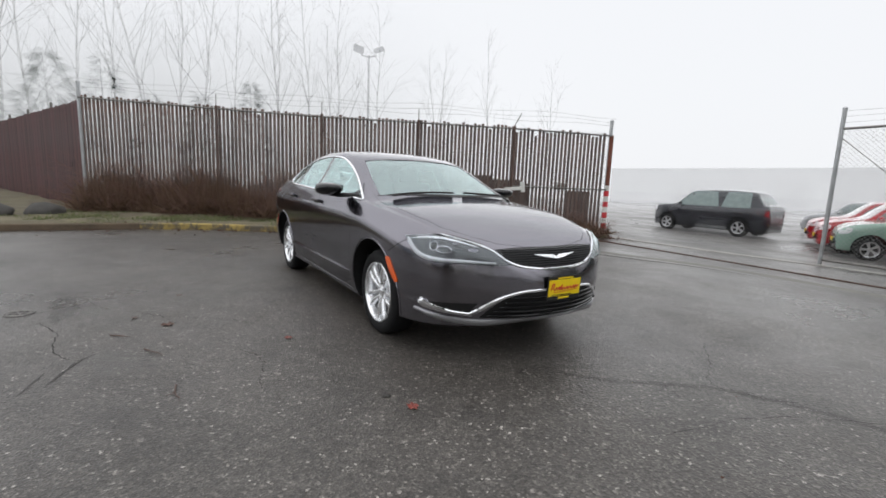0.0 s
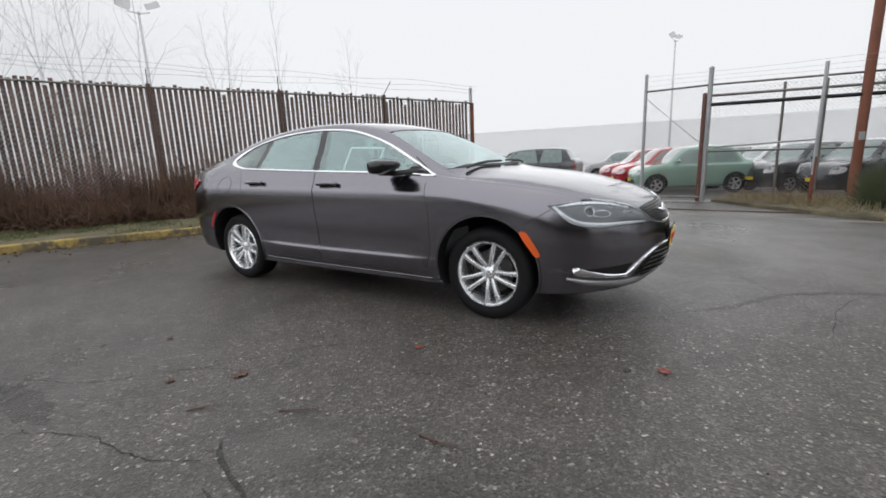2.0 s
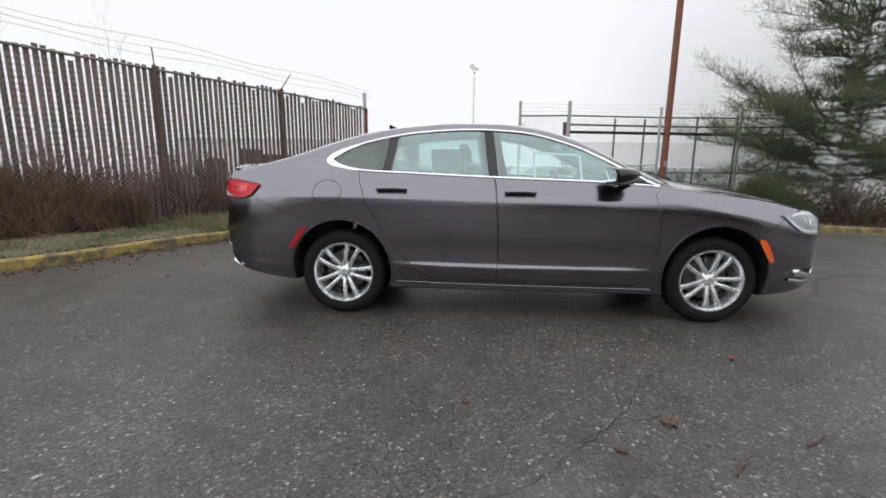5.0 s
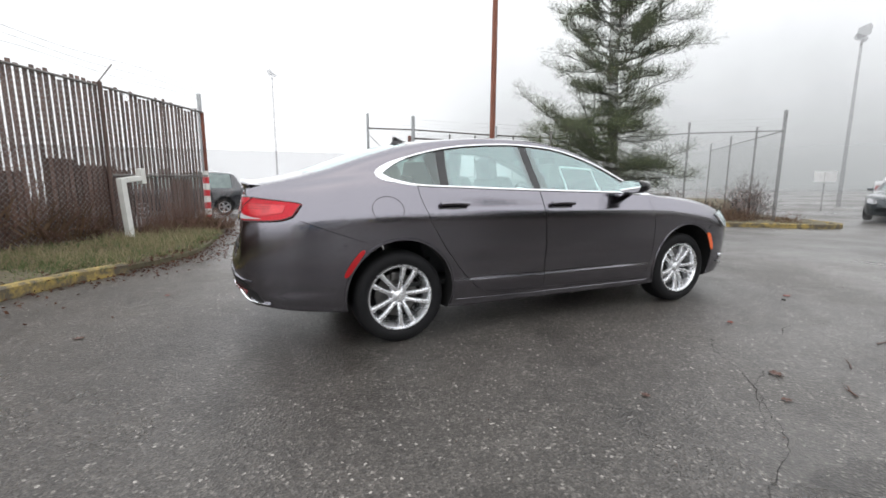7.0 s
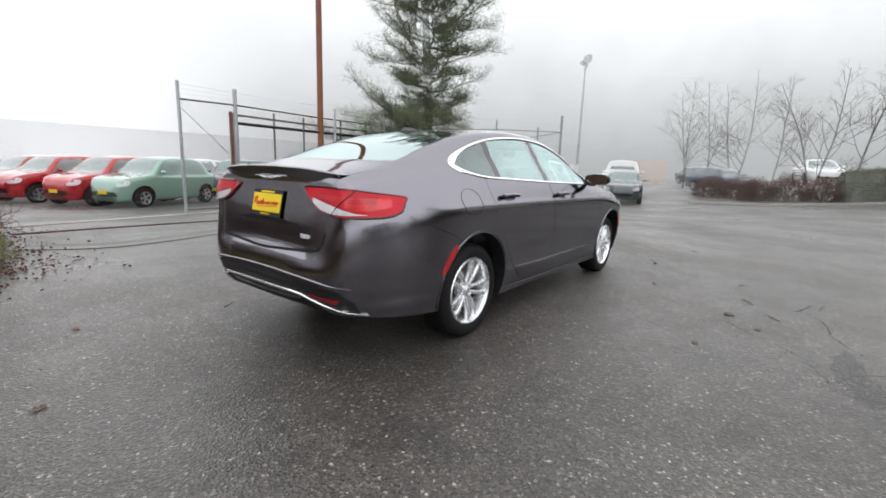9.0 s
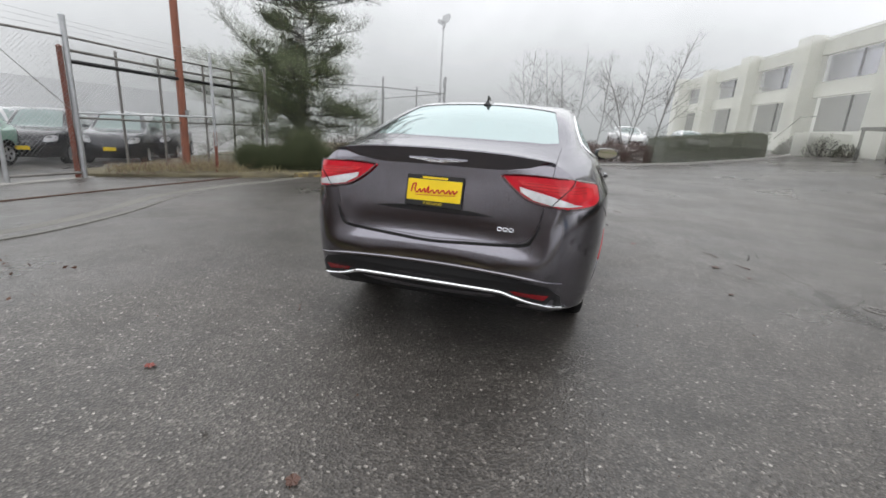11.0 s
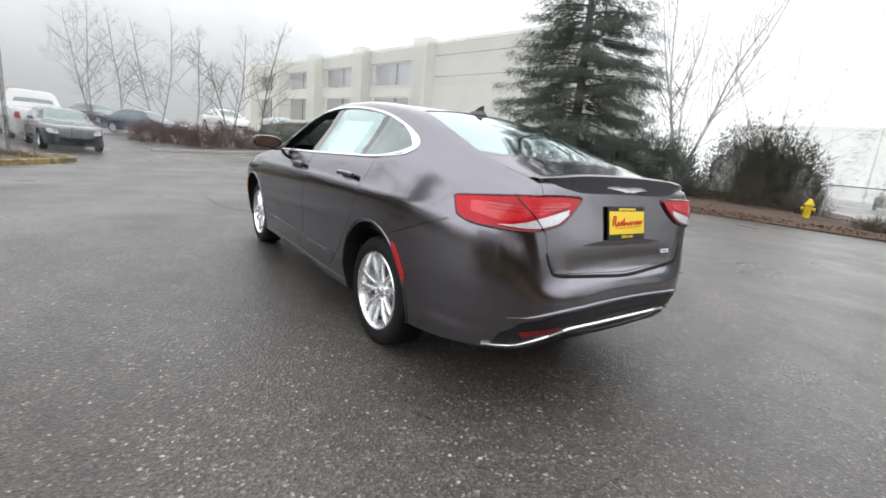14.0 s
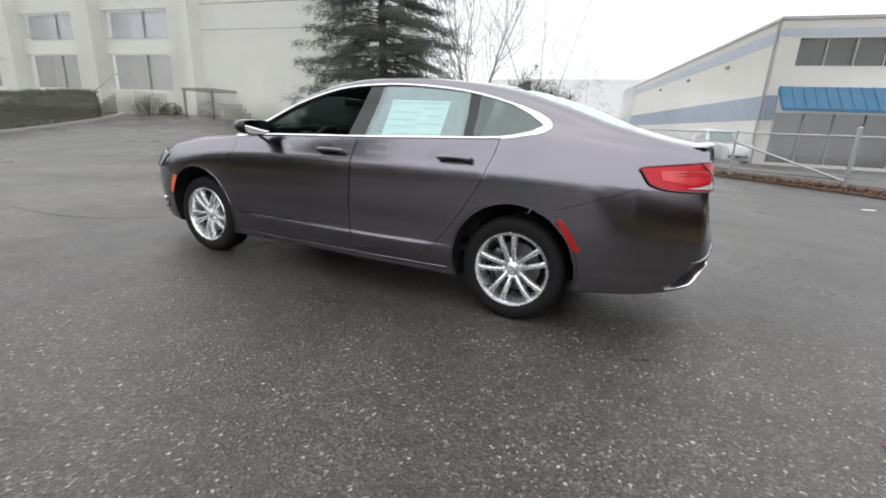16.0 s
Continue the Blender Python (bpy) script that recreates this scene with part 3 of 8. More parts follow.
# ---- wheels ----
def build_wheel(parent, at, face, disc=True, tyre_r=TYRE_R, rim_r=.232, detail=True):
    """A wheel whose outer face looks along +y of its own frame (face +1) or -y."""
    k = rim_r / .232
    w = part("wheel", revolve([(tyre_r - .06, -.10), (tyre_r - .02, -.104), (tyre_r - .004, -.085), (tyre_r, -.05), (tyre_r, .05), (tyre_r - .004, .085), (tyre_r - .02, .104), (tyre_r - .05, .112), (rim_r + .012, .108), (rim_r, .098), (rim_r, -.098)], 56), RUBBER, parent, "black tyre on an alloy rim", smooth=True, at=at)
    rim = part("rim", revolve([(rim_r + .003, .10), (rim_r - .003, .109), (rim_r - .010, .108), (rim_r - .016, .098), (rim_r - .022, .085), (rim_r - .034, .02), (rim_r - .036, -.09), (rim_r - .02, -.10)], 56), SATIN, w, "silver five-double-spoke alloy rim", smooth=True)
    spokes = bmesh.new()
    for i in range(5):
        for off in (-1, 1):
            a = 2 * math.pi * i / 5 + math.pi / 2
            rows = []
            for t in (0, .25, .5, .75, 1):
                r = (.045 + t * (.221 - .045)) * k
                mid_a = a + off * math.asin((.0165 + .0300 * t) * k / r)
                half = (.0115 + .0028 * t + .004 * max(0, t - .75) * 4) * k
                depth = .092 - .022 * (1 - t) ** 2 + .006 * math.sin(t * math.pi)
                c = Vector((math.cos(mid_a), 0, math.sin(mid_a)))
                s = Vector((-math.sin(mid_a), 0, math.cos(mid_a)))
                rows.append([spokes.verts.new(c * r + s * d * half + Vector((0, h, 0))) for d, h in ((-1.2, depth - .034), (-1, depth - .003), (-.7, depth), (.7, depth), (1, depth - .003), (1.2, depth - .034))])
            for p, q in zip(rows, rows[1:]):
                for j in range(6):
                    spokes.faces.new((p[j], p[(j + 1) % 6], q[(j + 1) % 6], q[j]))
            spokes.faces.new(rows[0][::-1])
            spokes.faces.new(rows[-1])
    bmesh.ops.recalc_face_normals(spokes, faces=spokes.faces[:])
    part("spokes", spokes, SATIN, w, smooth=True, sharp=50)
    part("hub", revolve([(0, .075), (.028, .075), (.036, .07), (.062, .062), (.072, .05), (.075, .02), (.07, -.02)], 32), SATIN, w, smooth=True)
    part("centre_cap", revolve([(0, .082), (.022, .081), (.027, .076), (.028, .07)], 24), SATIN, w, smooth=True)
    if detail:
        for i in range(5):
            a = 2 * math.pi * (i + .5) / 5 + math.pi / 2
            nut = revolve([(0, .076), (.008, .076), (.0105, .072), (.0105, .05)], 6)
            part("wheel_nut", nut, CHROME, w, at=pose(.057 * math.cos(a), 0, .057 * math.sin(a)))
        part("brake_disc", revolve([(.05, .005), (.075, .012), (.075, .0), (.155, .0), (.155, -.024), (.05, -.024)], 40), DISC, w, smooth=True)
        cal = box((-.05, -.045, .10), (.05, .022, .165), .012)
        part("brake_caliper", cal, DISC, w, at=pose(0, 0, 0, 0, 55 if face > 0 else -55, 0))
    part("inner_drum", revolve([(0, -.06), (rim_r - .03, -.06), (rim_r - .03, -.08), (0, -.08)], 32), LINER, w)
    return w


for sx, sy in ((1, -1), (-1, -1), (1, 1), (-1, 1)):
    build_wheel(car, pose(sx * HUB, sy * TRACK, AXLE_Z, 0, {(1, -1): 46, (-1, -1): 51}.get((sx, sy), 11 * sx + 23), 0 if sy > 0 else 180), sy)

# ---- glass, trim, lamps and fittings of the saloon ----
def flip_y(bm):
    """The mirror image of a bmesh across the car's middle."""
    twin = bm.copy()
    for v in twin.verts:
        v.co.y = -v.co.y
    bmesh.ops.reverse_faces(twin, faces=twin.faces[:])
    return twin


def lay(points, way, lift=0.003, thick=0.0, step=0.035, tree=TREE, per=0):
    """A sheet on the body whose outline is given by points in space, seen along a level direction way that points into the body."""
    way = Vector(way).normalized()
    u = Vector((way.y, -way.x, 0)) if abs(way.z) < .5 else Vector((1, 0, 0))
    v = Vector((0, 0, 1)) if abs(way.z) < .5 else Vector((0, 1, 0))
    flat = [(Vector(p).dot(u), Vector(p).dot(v)) for p in points]
    if per:
        flat = [tuple(q) for q in smooth_line(flat, per, True)]
    bm = clipped_grid(flat, step)
    for q in bm.verts:
        start = u * q.co.x + v * q.co.y - way * 4
        hit, nor, idx, dist = tree[0].ray_cast(start, way)
        if hit is None:
            hit, nor, idx, dist = tree[0].find_nearest(start + way * 3)
        q.co = hit + (nor if nor.dot(way) < 0 else -nor) * lift
    bmesh.ops.recalc_face_normals(bm, faces=bm.faces[:])
    if sum(f.normal.dot(way) * f.calc_area() for f in bm.faces) > 0:
        bmesh.ops.reverse_faces(bm, faces=bm.faces[:])
    if thick:
        for g in bmesh.ops.extrude_face_region(bm, geom=bm.faces[:])["geom"]:
            if isinstance(g, bmesh.types.BMVert):
                g.co -= way * thick
        bmesh.ops.recalc_face_normals(bm, faces=bm.faces[:])
    return bm


def on_body(points, way, lift=0.004, per=6, closed=False, tree=TREE):
    """A smooth line through points, dropped onto the body along way."""
    way = Vector(way).normalized()
    out = []
    for p in smooth_line(points, per, closed):
        start = Vector(p) - way * (Vector(p).dot(way) + 4)
        hit, nor, idx, dist = tree[0].ray_cast(start, way)
        if hit is not None:
            out.append(hit + (nor if nor.dot(way) < 0 else -nor) * lift)
    return out


def strip(points, way, half, lift, thick, per=6, closed=False):
    """A flat band of the given half-width (or one for each point) that lies on the body along a line, with thickness."""
    line = on_body(points, way, lift, per, closed)
    halves = smooth_line([(h,) for h in half], per, closed)[:, 0] if isinstance(half, (list, tuple)) else [half] * len(line)
    bm = bmesh.new()
    rows, n = [], len(line)
    for i, p in enumerate(line):
        a = line[(i - 1) % n] if closed or i else p
        b = line[(i + 1) % n] if closed or i < n - 1 else p
        d = (b - a).normalized()
        hit, nor, idx, dist = TREE[0].find_nearest(p)
        nor = nor if nor.dot(Vector(way)) < 0 else -nor
        s = d.cross(nor).normalized()
        h = halves[min(i, len(halves) - 1)]
        rows.append([bm.verts.new(p + s * (h * e) + nor * t) for e, t in ((-1, -thick), (-1, 0), (-.5, thick * .5), (.5, thick * .5), (1, 0), (1, -thick))])
    for i in range(n if closed else n - 1):
        r, q = rows[i], rows[(i + 1) % n]
        for j in range(5):
            bm.faces.new((r[j], r[j + 1], q[j + 1], q[j]))
    bmesh.ops.recalc_face_normals(bm, faces=bm.faces[:])
    if sum(f.normal.dot(Vector(way)) * f.calc_area() for f in bm.faces) > 0:
        bmesh.ops.reverse_faces(bm, faces=bm.faces[:])
    return bm


IN_R, IN_F, IN_B, DOWN = (0, 1, 0), (-1, 0, 0), (1, 0, 0), (0, 0, -1)
side3 = lambda pts: [(x, -.9, z) for x, z in pts]


def both(name, bm, mat, parents, label="", **kw):
    """The same part on the right side and, mirrored, on the left."""
    twin = flip_y(bm)
    if not isinstance(parents, (list, tuple)):
        parents = (parents, parents)
    return part(name, bm, mat, parents[0], label, **kw), part(name, twin, mat, parents[1], label, **kw)


# side glass: front door, rear door and rear quarter; the driver's window is wound down
low = pchip(DLO_LOW)
high = pchip([p for p in DLO_TOP] + [DLO_LOW[0]])
pane_front = [(x, float(low(x)) - .006) for x in np.linspace(-.205, .93, 12)] + [(x, float(high(x)) + .006) for x in np.linspace(.93, -.245, 22)]
pane_rear = [(x, float(low(x)) - .006) for x in np.linspace(-1.00, -.275, 10)] + [(x, float(high(x)) + .006) for x in np.linspace(-.315, -.96, 14)]
pane_tail = [(-1.06, 1.088), (-1.03, 1.35), (-1.1, 1.336), (-1.33, 1.27), (-1.47, 1.192), (-1.45, 1.152), (-1.36, 1.122), (-1.22, 1.095)]
part("front_side_window", lay(side3(pane_front), IN_R, -.006, .004), PANE, doors["right", "front"], smooth=True)
both("rear_side_window", lay(side3(pane_rear), IN_R, -.006, .004), PANE, (doors["right", "rear"], doors["left", "rear"]), smooth=True)
both("quarter_window", lay(side3(pane_tail), IN_R, -.006, .004), QUARTER, body, smooth=True)
both("door_pillar", lay(side3([(-.135, 1.04), (-.205, 1.412), (-.35, 1.412), (-.30, 1.06)]), IN_R, -.004, -.012), GLOSS_BLACK, body, "gloss black pillar cover", smooth=True)
both("quarter_divider", lay(side3([(-.985, 1.08), (-.945, 1.372), (-1.05, 1.355), (-1.13, 1.30), (-1.10, 1.09)]), IN_R, -.004, -.012), GLOSS_BLACK, body, smooth=True)
# the front corner of the side opening, behind the mirror, is black plastic
both("mirror_sail", lay(side3([(.70, 1.025), (.735, 1.115), (.93, 1.012)]), IN_R, -.003, -.01), BLACK, (doors["right", "front"], doors["left", "front"]))
ring = [(x, -.9, z) for x, z in DLO[::3]]
ring_half = [.010 + (.014 if x < -1.40 else .005 if x < -1.28 else 0) for x, _, _ in ring]
both("window_trim", strip(ring, IN_R, ring_half, .003, .008, 3, True), CHROME, body, "bright chrome window surround", smooth=True)
part("windscreen", lay([(x, y, 0) for x, y in grown(WIND, .012)], DOWN, -.004, -.004, .06), SCREEN, car, smooth=True)
part("rear_window", lay([(x, y, 0) for x, y in grown(BACK, .012)], DOWN, -.004, -.004, .06), REAR_GLASS, car, smooth=True)
cowl = [(.985, -.69), (1.075, -.51), (1.145, -.25), (1.165, 0), (1.145, .25), (1.075, .51), (.985, .69), (1.01, .64), (1.03, .5), (1.09, .25), (1.11, 0), (1.09, -.25), (1.03, -.5), (1.01, -.64)]
part("cowl", lay([(x, y, 0) for x, y in cowl], DOWN, .002, -.006, .05), BLACK, car)
for a, b, c in (((1.10, -.60), (1.10, -.30), (1.115, -.02)), ((1.105, .10), (1.10, .38), (1.06, .60))):
    part("wiper", tube(on_body([(*a, 0), (*b, 0), (*c, 0)], DOWN, .022), .009, 6), BLACK, car)
fin = bmesh.new()
add_prism(fin, [(-.075, 0), (.085, 0), (.03, .022), (-.02, .055), (-.045, .062), (-.05, .03)], -.006, .006)
for v in fin.verts:
    v.co.y *= 1 + 3.5 * max(0, .03 - v.co.z) / .03
part("roof_aerial", fin, GLOSS_BLACK, car, "black shark-fin aerial", at=pose(-1.10, 0, float(roof_z(-1.10)) - .003, 0, -6, 0))

# mirrors
shell = bmesh.new()
bmesh.ops.create_uvsphere(shell, u_segments=20, v_segments=12, radius=1)
for v in shell.verts:
    x, y, z = v.co
    x = max(x, -.42)
    v.co = Vector((x * .150 * (1 - .3 * abs(y)), math.copysign(abs(y) ** .75, y) * .122, math.copysign(abs(z) ** .7, z) * .055 * (1 - .28 * max(0, x)) + .010 * max(0, x)))
both("door_mirror", shell, GLOSS_BLACK, (doors["right", "front"], doors["left", "front"]), "gloss black door mirror", smooth=True, sharp=50)
for o in [o for o in bpy.data.objects if o.name.startswith("door_mirror")]:
    sy = -1 if o.parent == doors["right", "front"] else 1
    o.matrix_basis = pose(.60, sy * .975, 1.085, 0, -1, sy * -10)
    face = bmesh.new()
    bmesh.ops.create_circle(face, cap_ends=True, segments=24, radius=1)
    for v in face.verts:
        v.co = Vector((-.0633, math.copysign(abs(v.co.x) ** .8, v.co.x) * .098, math.copysign(abs(v.co.y) ** .7, v.co.y) * .046))
    part("mirror_glass", face, material("mirror_glass", (.9, .9, .9), .01, 1, 0), o)
    part("mirror_foot", tube([(-.04, -sy * .02, -.045), (.06, -sy * .08, -.055), (.20, -sy * .145, -.045), (.27, -sy * .15, -.045)], [.022, .026, .022, .008], 10, squash=.5), BLACK, o, smooth=True)

# door handles: a recess and a bar
for key, hx0 in (("front", -.05), ("rear", -.985)):
    hz = .948 if key == "front" else .962
    cup = [(hx0 + .085 * math.cos(a), -.9, hz + .026 * math.sin(a)) for a in np.linspace(0, 2 * math.pi, 20, endpoint=False)]
    both("handle_recess", lay(cup, IN_R, .0015, .002, .02), GLOSS_BLACK, (doors["right", key], doors["left", key]))
    bar = tube(on_body([(hx0 - .11, -.9, hz), (hx0 - .09, -.9, hz + .003), (hx0, -.9, hz + .006), (hx0 + .09, -.9, hz + .003), (hx0 + .115, -.9, hz)], IN_R, .022, 4), [.008] + [.0155] * 15 + [.008], 10)
    both("door_handle", bar, PAINT, (doors["right", key], doors["left", key]), smooth=True, sharp=60)

# seams, fuel flap, markers
DARK = GLOSS_BLACK
both("bumper_seam", tube(on_body([(-1.62, -.9, .735), (-1.8, -.9, .80), (-2.02, -.9, .885)], IN_R, .0), .003, 4), DARK, body)
both("wing_seam", tube(on_body([(1.655, -.9, .69), (1.74, -.9, .74), (1.82, -.9, .79)], IN_R, .0), .003, 4), DARK, body)
part("fuel_flap", tube(on_body([(-1.462 + .107 * math.cos(a), -.9, .945 + .082 * math.sin(a)) for a in np.linspace(0, 2 * math.pi, 14, endpoint=False)], IN_R, 0, 3, True), .0028, 4, True), DARK, body, "outline of the round fuel flap")
both("side_marker", lay(side3([(1.632, .64), (1.672, .645), (1.715, .585), (1.76, .50), (1.735, .485), (1.70, .53)]), IN_R, .008, -.008, .03, per=3), ORANGE, body, "orange side marker")
both("rear_marker", lay(side3([(-1.628, .675), (-1.655, .68), (-1.72, .605), (-1.765, .525), (-1.74, .515), (-1.685, .59)]), IN_R, .008, -.008, .03, per=3), BRIGHT_RED, body, "red side reflector")
both("sill_edge", tube(on_body([(-.95, -.9, .275), (-.4, -.9, .262), (.4, -.9, .256), (.93, -.9, .256)], IN_R, .0), .0028, 5), PAINT, body)
arch = lambda sx: [(sx * HUB + .392 * math.cos(a), -.9, .36 + .392 * math.sin(a)) for a in np.linspace(radians(-18), radians(198), 15)]
for sx in (1, -1):
    both("arch_lip", strip(arch(sx), IN_R, .005, .001, .010, 3), PAINT, body, smooth=True)

# head lamps
LAMP = [(1.80, -.845, .812), (1.97, -.76, .83), (2.11, -.67, .822), (2.23, -.54, .785), (2.31, -.44, .735), (2.355, -.37, .672), (2.30, -.46, .672), (2.20, -.63, .672), (2.06, -.77, .672), (1.95, -.82, .705), (1.87, -.84, .76)]
IN_C = (-.6, .8, 0)
lamps = both("headlamp", lay(LAMP, IN_C, .004, -.006), LAMP_BOWL, car, "swept-back headlamp with a grey bowl and a light strip", smooth=True)
both("light_strip", strip([(1.835, -.84, .80), (1.90, -.83, .745), (1.97, -.81, .706), (2.07, -.755, .69), (2.20, -.62, .689), (2.30, -.46, .684)], IN_C, [.009, .013, .014, .013, .010, .006], .011, .006), CLEAR_LENS, lamps, "white light strip", smooth=True)
for cx, cz, r, wide_, mats in ((1.985, .768, .028, 1.0, (GLOSS_BLACK, CHROME)), (2.15, .752, .020, 2.6, (LAMP_BOWL, SATIN))):
    bowl = [(cx + r * wide_ * .8 * math.cos(a), -.72 + r * wide_ * .6 * math.cos(a) - (cx - 2.03) * .6, cz + r * math.sin(a)) for a in np.linspace(0, 2 * math.pi, 20, endpoint=False)]
    both("projector", lay(bowl, IN_C, .009, -.004, .03), mats[0], lamps, smooth=True)
    both("projector_ring", tube(on_body(bowl[::2], IN_C, .010, 2, True), .0030, 6, True), mats[1], lamps, smooth=True)
both("inner_bezel", strip([(1.86, -.83, .80), (1.98, -.765, .818), (2.11, -.68, .81), (2.22, -.56, .777)], IN_C, [.004, .007, .007, .004], .008, .004), SATIN, lamps, smooth=True)
both("lamp_cover", lay(LAMP, IN_C, .018, -.002), glass("clear_lamp_cover", (.93, .94, .95), .05), lamps, smooth=True)
both("lamp_brow", strip([(1.99, -.75, .838), (2.11, -.665, .83), (2.23, -.535, .792)], IN_C, .005, .004, .006), GLOSS_BLACK, body)

# grille, chrome smile, lower intake, front lip
YZ = lambda pts: [(2.4, y, z) for y, z in pts] + [(2.4, -y, z) for y, z in pts[::-1] if y]
grille = part("grille", lay(YZ([(0, .648), (-.15, .652), (-.30, .668), (-.385, .70), (-.45, .765), (-.30, .772), (0, .772)][::-1]), IN_F, .003, -.004), BLACK, car, "black mesh grille")
for z in np.linspace(.665, .76, 8):
    yy = .37 if z < .70 else .41
    part("grille_bar", tube(on_body([(2.4, -yy + (0 if z > .69 else .08), z), (2.4, 0, z), (2.4, yy - (0 if z > .69 else .08), z)], IN_F, .006), .0035, 5), GLOSS_BLACK, grille)
smile = [(2.06, -.70, .838), (2.17, -.605, .812), (2.27, -.485, .765), (2.335, -.395, .70), (2.37, -.30, .664), (2.40, -.15, .646), (2.41, 0, .641)]
smile += [(x, -y, z) for x, y, z in smile[-2::-1]]
part("grille_trim", strip(smile, IN_F, [.004, .006, .008, .009, .009, .009, .009, .009, .009, .009, .008, .006, .004], .005, .008), CHROME, car, "chrome strip round the grille", smooth=True)
wing = [(0, .712), (-.03, .722), (-.19, .728), (-.06, .704), (0, .698)]
part("badge", lay(YZ(wing)[::-1], IN_F, .012, -.008, .02), CHROME, grille, "chrome wing badge")
intake = part("lower_intake", lay(YZ([(0, .325), (-.37, .318), (-.545, .33), (-.45, .425), (-.36, .485), (-.11, .502), (0, .504)]), IN_F, .002, -.003), LINER, car, "black lower intake with cross bars")
for z in (.345, .375, .405, .435, .465):
    yy = .52 - (z - .33) * 1.1
    part("intake_bar", strip([(2.4, -yy, z), (2.4, -yy / 2, z + .002), (2.4, 0, z + .003), (2.4, yy / 2, z + .002), (2.4, yy, z)], IN_F, .006, .010, .01), GLOSS_BLACK, intake, smooth=True)
brow = [(2.24, -.60, .352), (2.285, -.52, .40), (2.335, -.43, .458), (2.385, -.30, .498), (2.415, -.12, .511), (2.42, 0, .512)]
brow += [(x, -y, z) for x, y, z in brow[-2::-1]]
part("intake_trim", strip(brow, IN_F, [.008, .015, .013, .010, .009, .009, .009, .010, .013, .015, .008], .006, .01), CHROME, car, "chrome brow over the lower intake", smooth=True)
both("fog_pocket", lay([(2.03, -.79, .41), (2.26, -.56, .425), (2.235, -.60, .362), (2.09, -.75, .372)], IN_C, .003, -.003), LINER, body)
both("corner_trim", strip([(1.975, -.82, .425), (1.99, -.815, .395), (2.08, -.76, .374), (2.16, -.68, .358), (2.245, -.595, .350)], IN_C, [.006, .026, .017, .012, .012], .006, .01), CHROME, body, "chrome strip along the bumper corner", smooth=True)
lip = [(1.96, -.82, .345), (2.08, -.755, .318), (2.20, -.63, .300), (2.31, -.46, .296), (2.38, -.25, .300), (2.40, 0, .303)]
lip += [(x, -y, z) for x, y, z in lip[-2::-1]]
part("front_lip", strip(lip, IN_F, [.01, .017, .02, .02, .02, .02, .02, .02, .02, .017, .01], .008, .012), material("silver_lip_paint", (.30, .30, .31), .3, .7, coat=.5), car, "silver-grey lower lip", smooth=True)


def dealer_plate(name, at, parent_car, words):
    p = part(name, box((-.004, -.157, -.082), (.004, .157, .082), .003), BLACK, parent_car, "yellow plate with red lettering shapes in a black frame", at=at)
    part("plate_face", box((-.002, -.149, -.054), (.0065, .149, .058), .002), YELLOW, p)
    part("frame_line", box((.003, -.07, .063), (.0062, .07, .073)), YELLOW, p)
    ink = bmesh.new()
    run = [(-.125, -.012), (-.118, .028), (-.100, .030), (-.106, .004), (-.092, -.014), (-.078, .006), (-.070, -.012), (-.052, .010), (-.046, -.012), (-.030, .022), (-.030, -.012), (-.008, .004), (.004, -.011), (.022, .008), (.030, -.010), (.050, .008), (.064, -.008), (.082, .010), (.090, -.008), (.104, .010), (.112, -.006), (.128, .012)]
    add_tube(ink, [(.0078, y, z) for y, z in smooth_line(run, 4)], .0042, 5)
    add_tube(ink, [(.0078, -.10, -.026), (.0078, .02, -.022), (.0078, .12, -.016)], .002, 4)
    part("red_shapes", ink, PLATE_RED, p)
    if words:
        curve = bpy.data.curves.new("lettering", "FONT")
        curve.body, curve.size, curve.align_x, curve.align_y, curve.extrude = "KIRKLAND", .021, "CENTER", "CENTER", .0006
        tmp = new("tmp", curve)
        me = bpy.data.meshes.new_from_object(tmp.evaluated_get(bpy.context.evaluated_depsgraph_get()))
        bpy.data.objects.remove(tmp)
        me.materials.append(YELLOW)
        part("frame_lettering", me, None, p, at=pose(.0055, 0, -.067, 90, 0, 90))
    else:
        part("frame_line", box((.003, -.05, -.073), (.0062, .05, -.062)), YELLOW, p)
    return p


dealer_plate("number_plate", pose(2.436, .025, .515, 0, 4, 0), car, False)
dealer_plate("number_plate", pose(-2.362, 0, .915, 0, -12, 180), car, True)

# tail lamps
TAIL = [(-2.03, -.828, .965), (-2.035, -.828, .985), (-2.13, -.76, 1.002), (-2.25, -.655, 1.022), (-2.33, -.55, 1.032), (-2.335, -.40, 1.030), (-2.34, -.365, 1.024), (-2.342, -.375, 1.006), (-2.35, -.435, .954), (-2.36, -.53, .906), (-2.28, -.66, .882), (-2.14, -.785, .884), (-2.07, -.828, .905), (-2.045, -.828, .93)]
IN_T = (.72, .69, 0)
SMOKED = material("smoked_red_edge", (.06, .003, .005), .2, coat=.6)
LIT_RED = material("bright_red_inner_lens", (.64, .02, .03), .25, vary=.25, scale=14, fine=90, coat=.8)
tails = both("tail_lamp", lay(TAIL, IN_T, .012, -.016, .022, per=3), RED_LENS, car, "red tail lamp with a clear inner corner", smooth=True)
both("clear_corner", lay([(-2.20, -.72, .893), (-2.25, -.67, .905), (-2.33, -.60, .94), (-2.345, -.45, .975), (-2.352, -.46, .950), (-2.36, -.53, .915), (-2.33, -.60, .897)], IN_T, .0165, -.004, .022), CLEAR_LENS, tails, "clear reversing lamp corner", smooth=True)
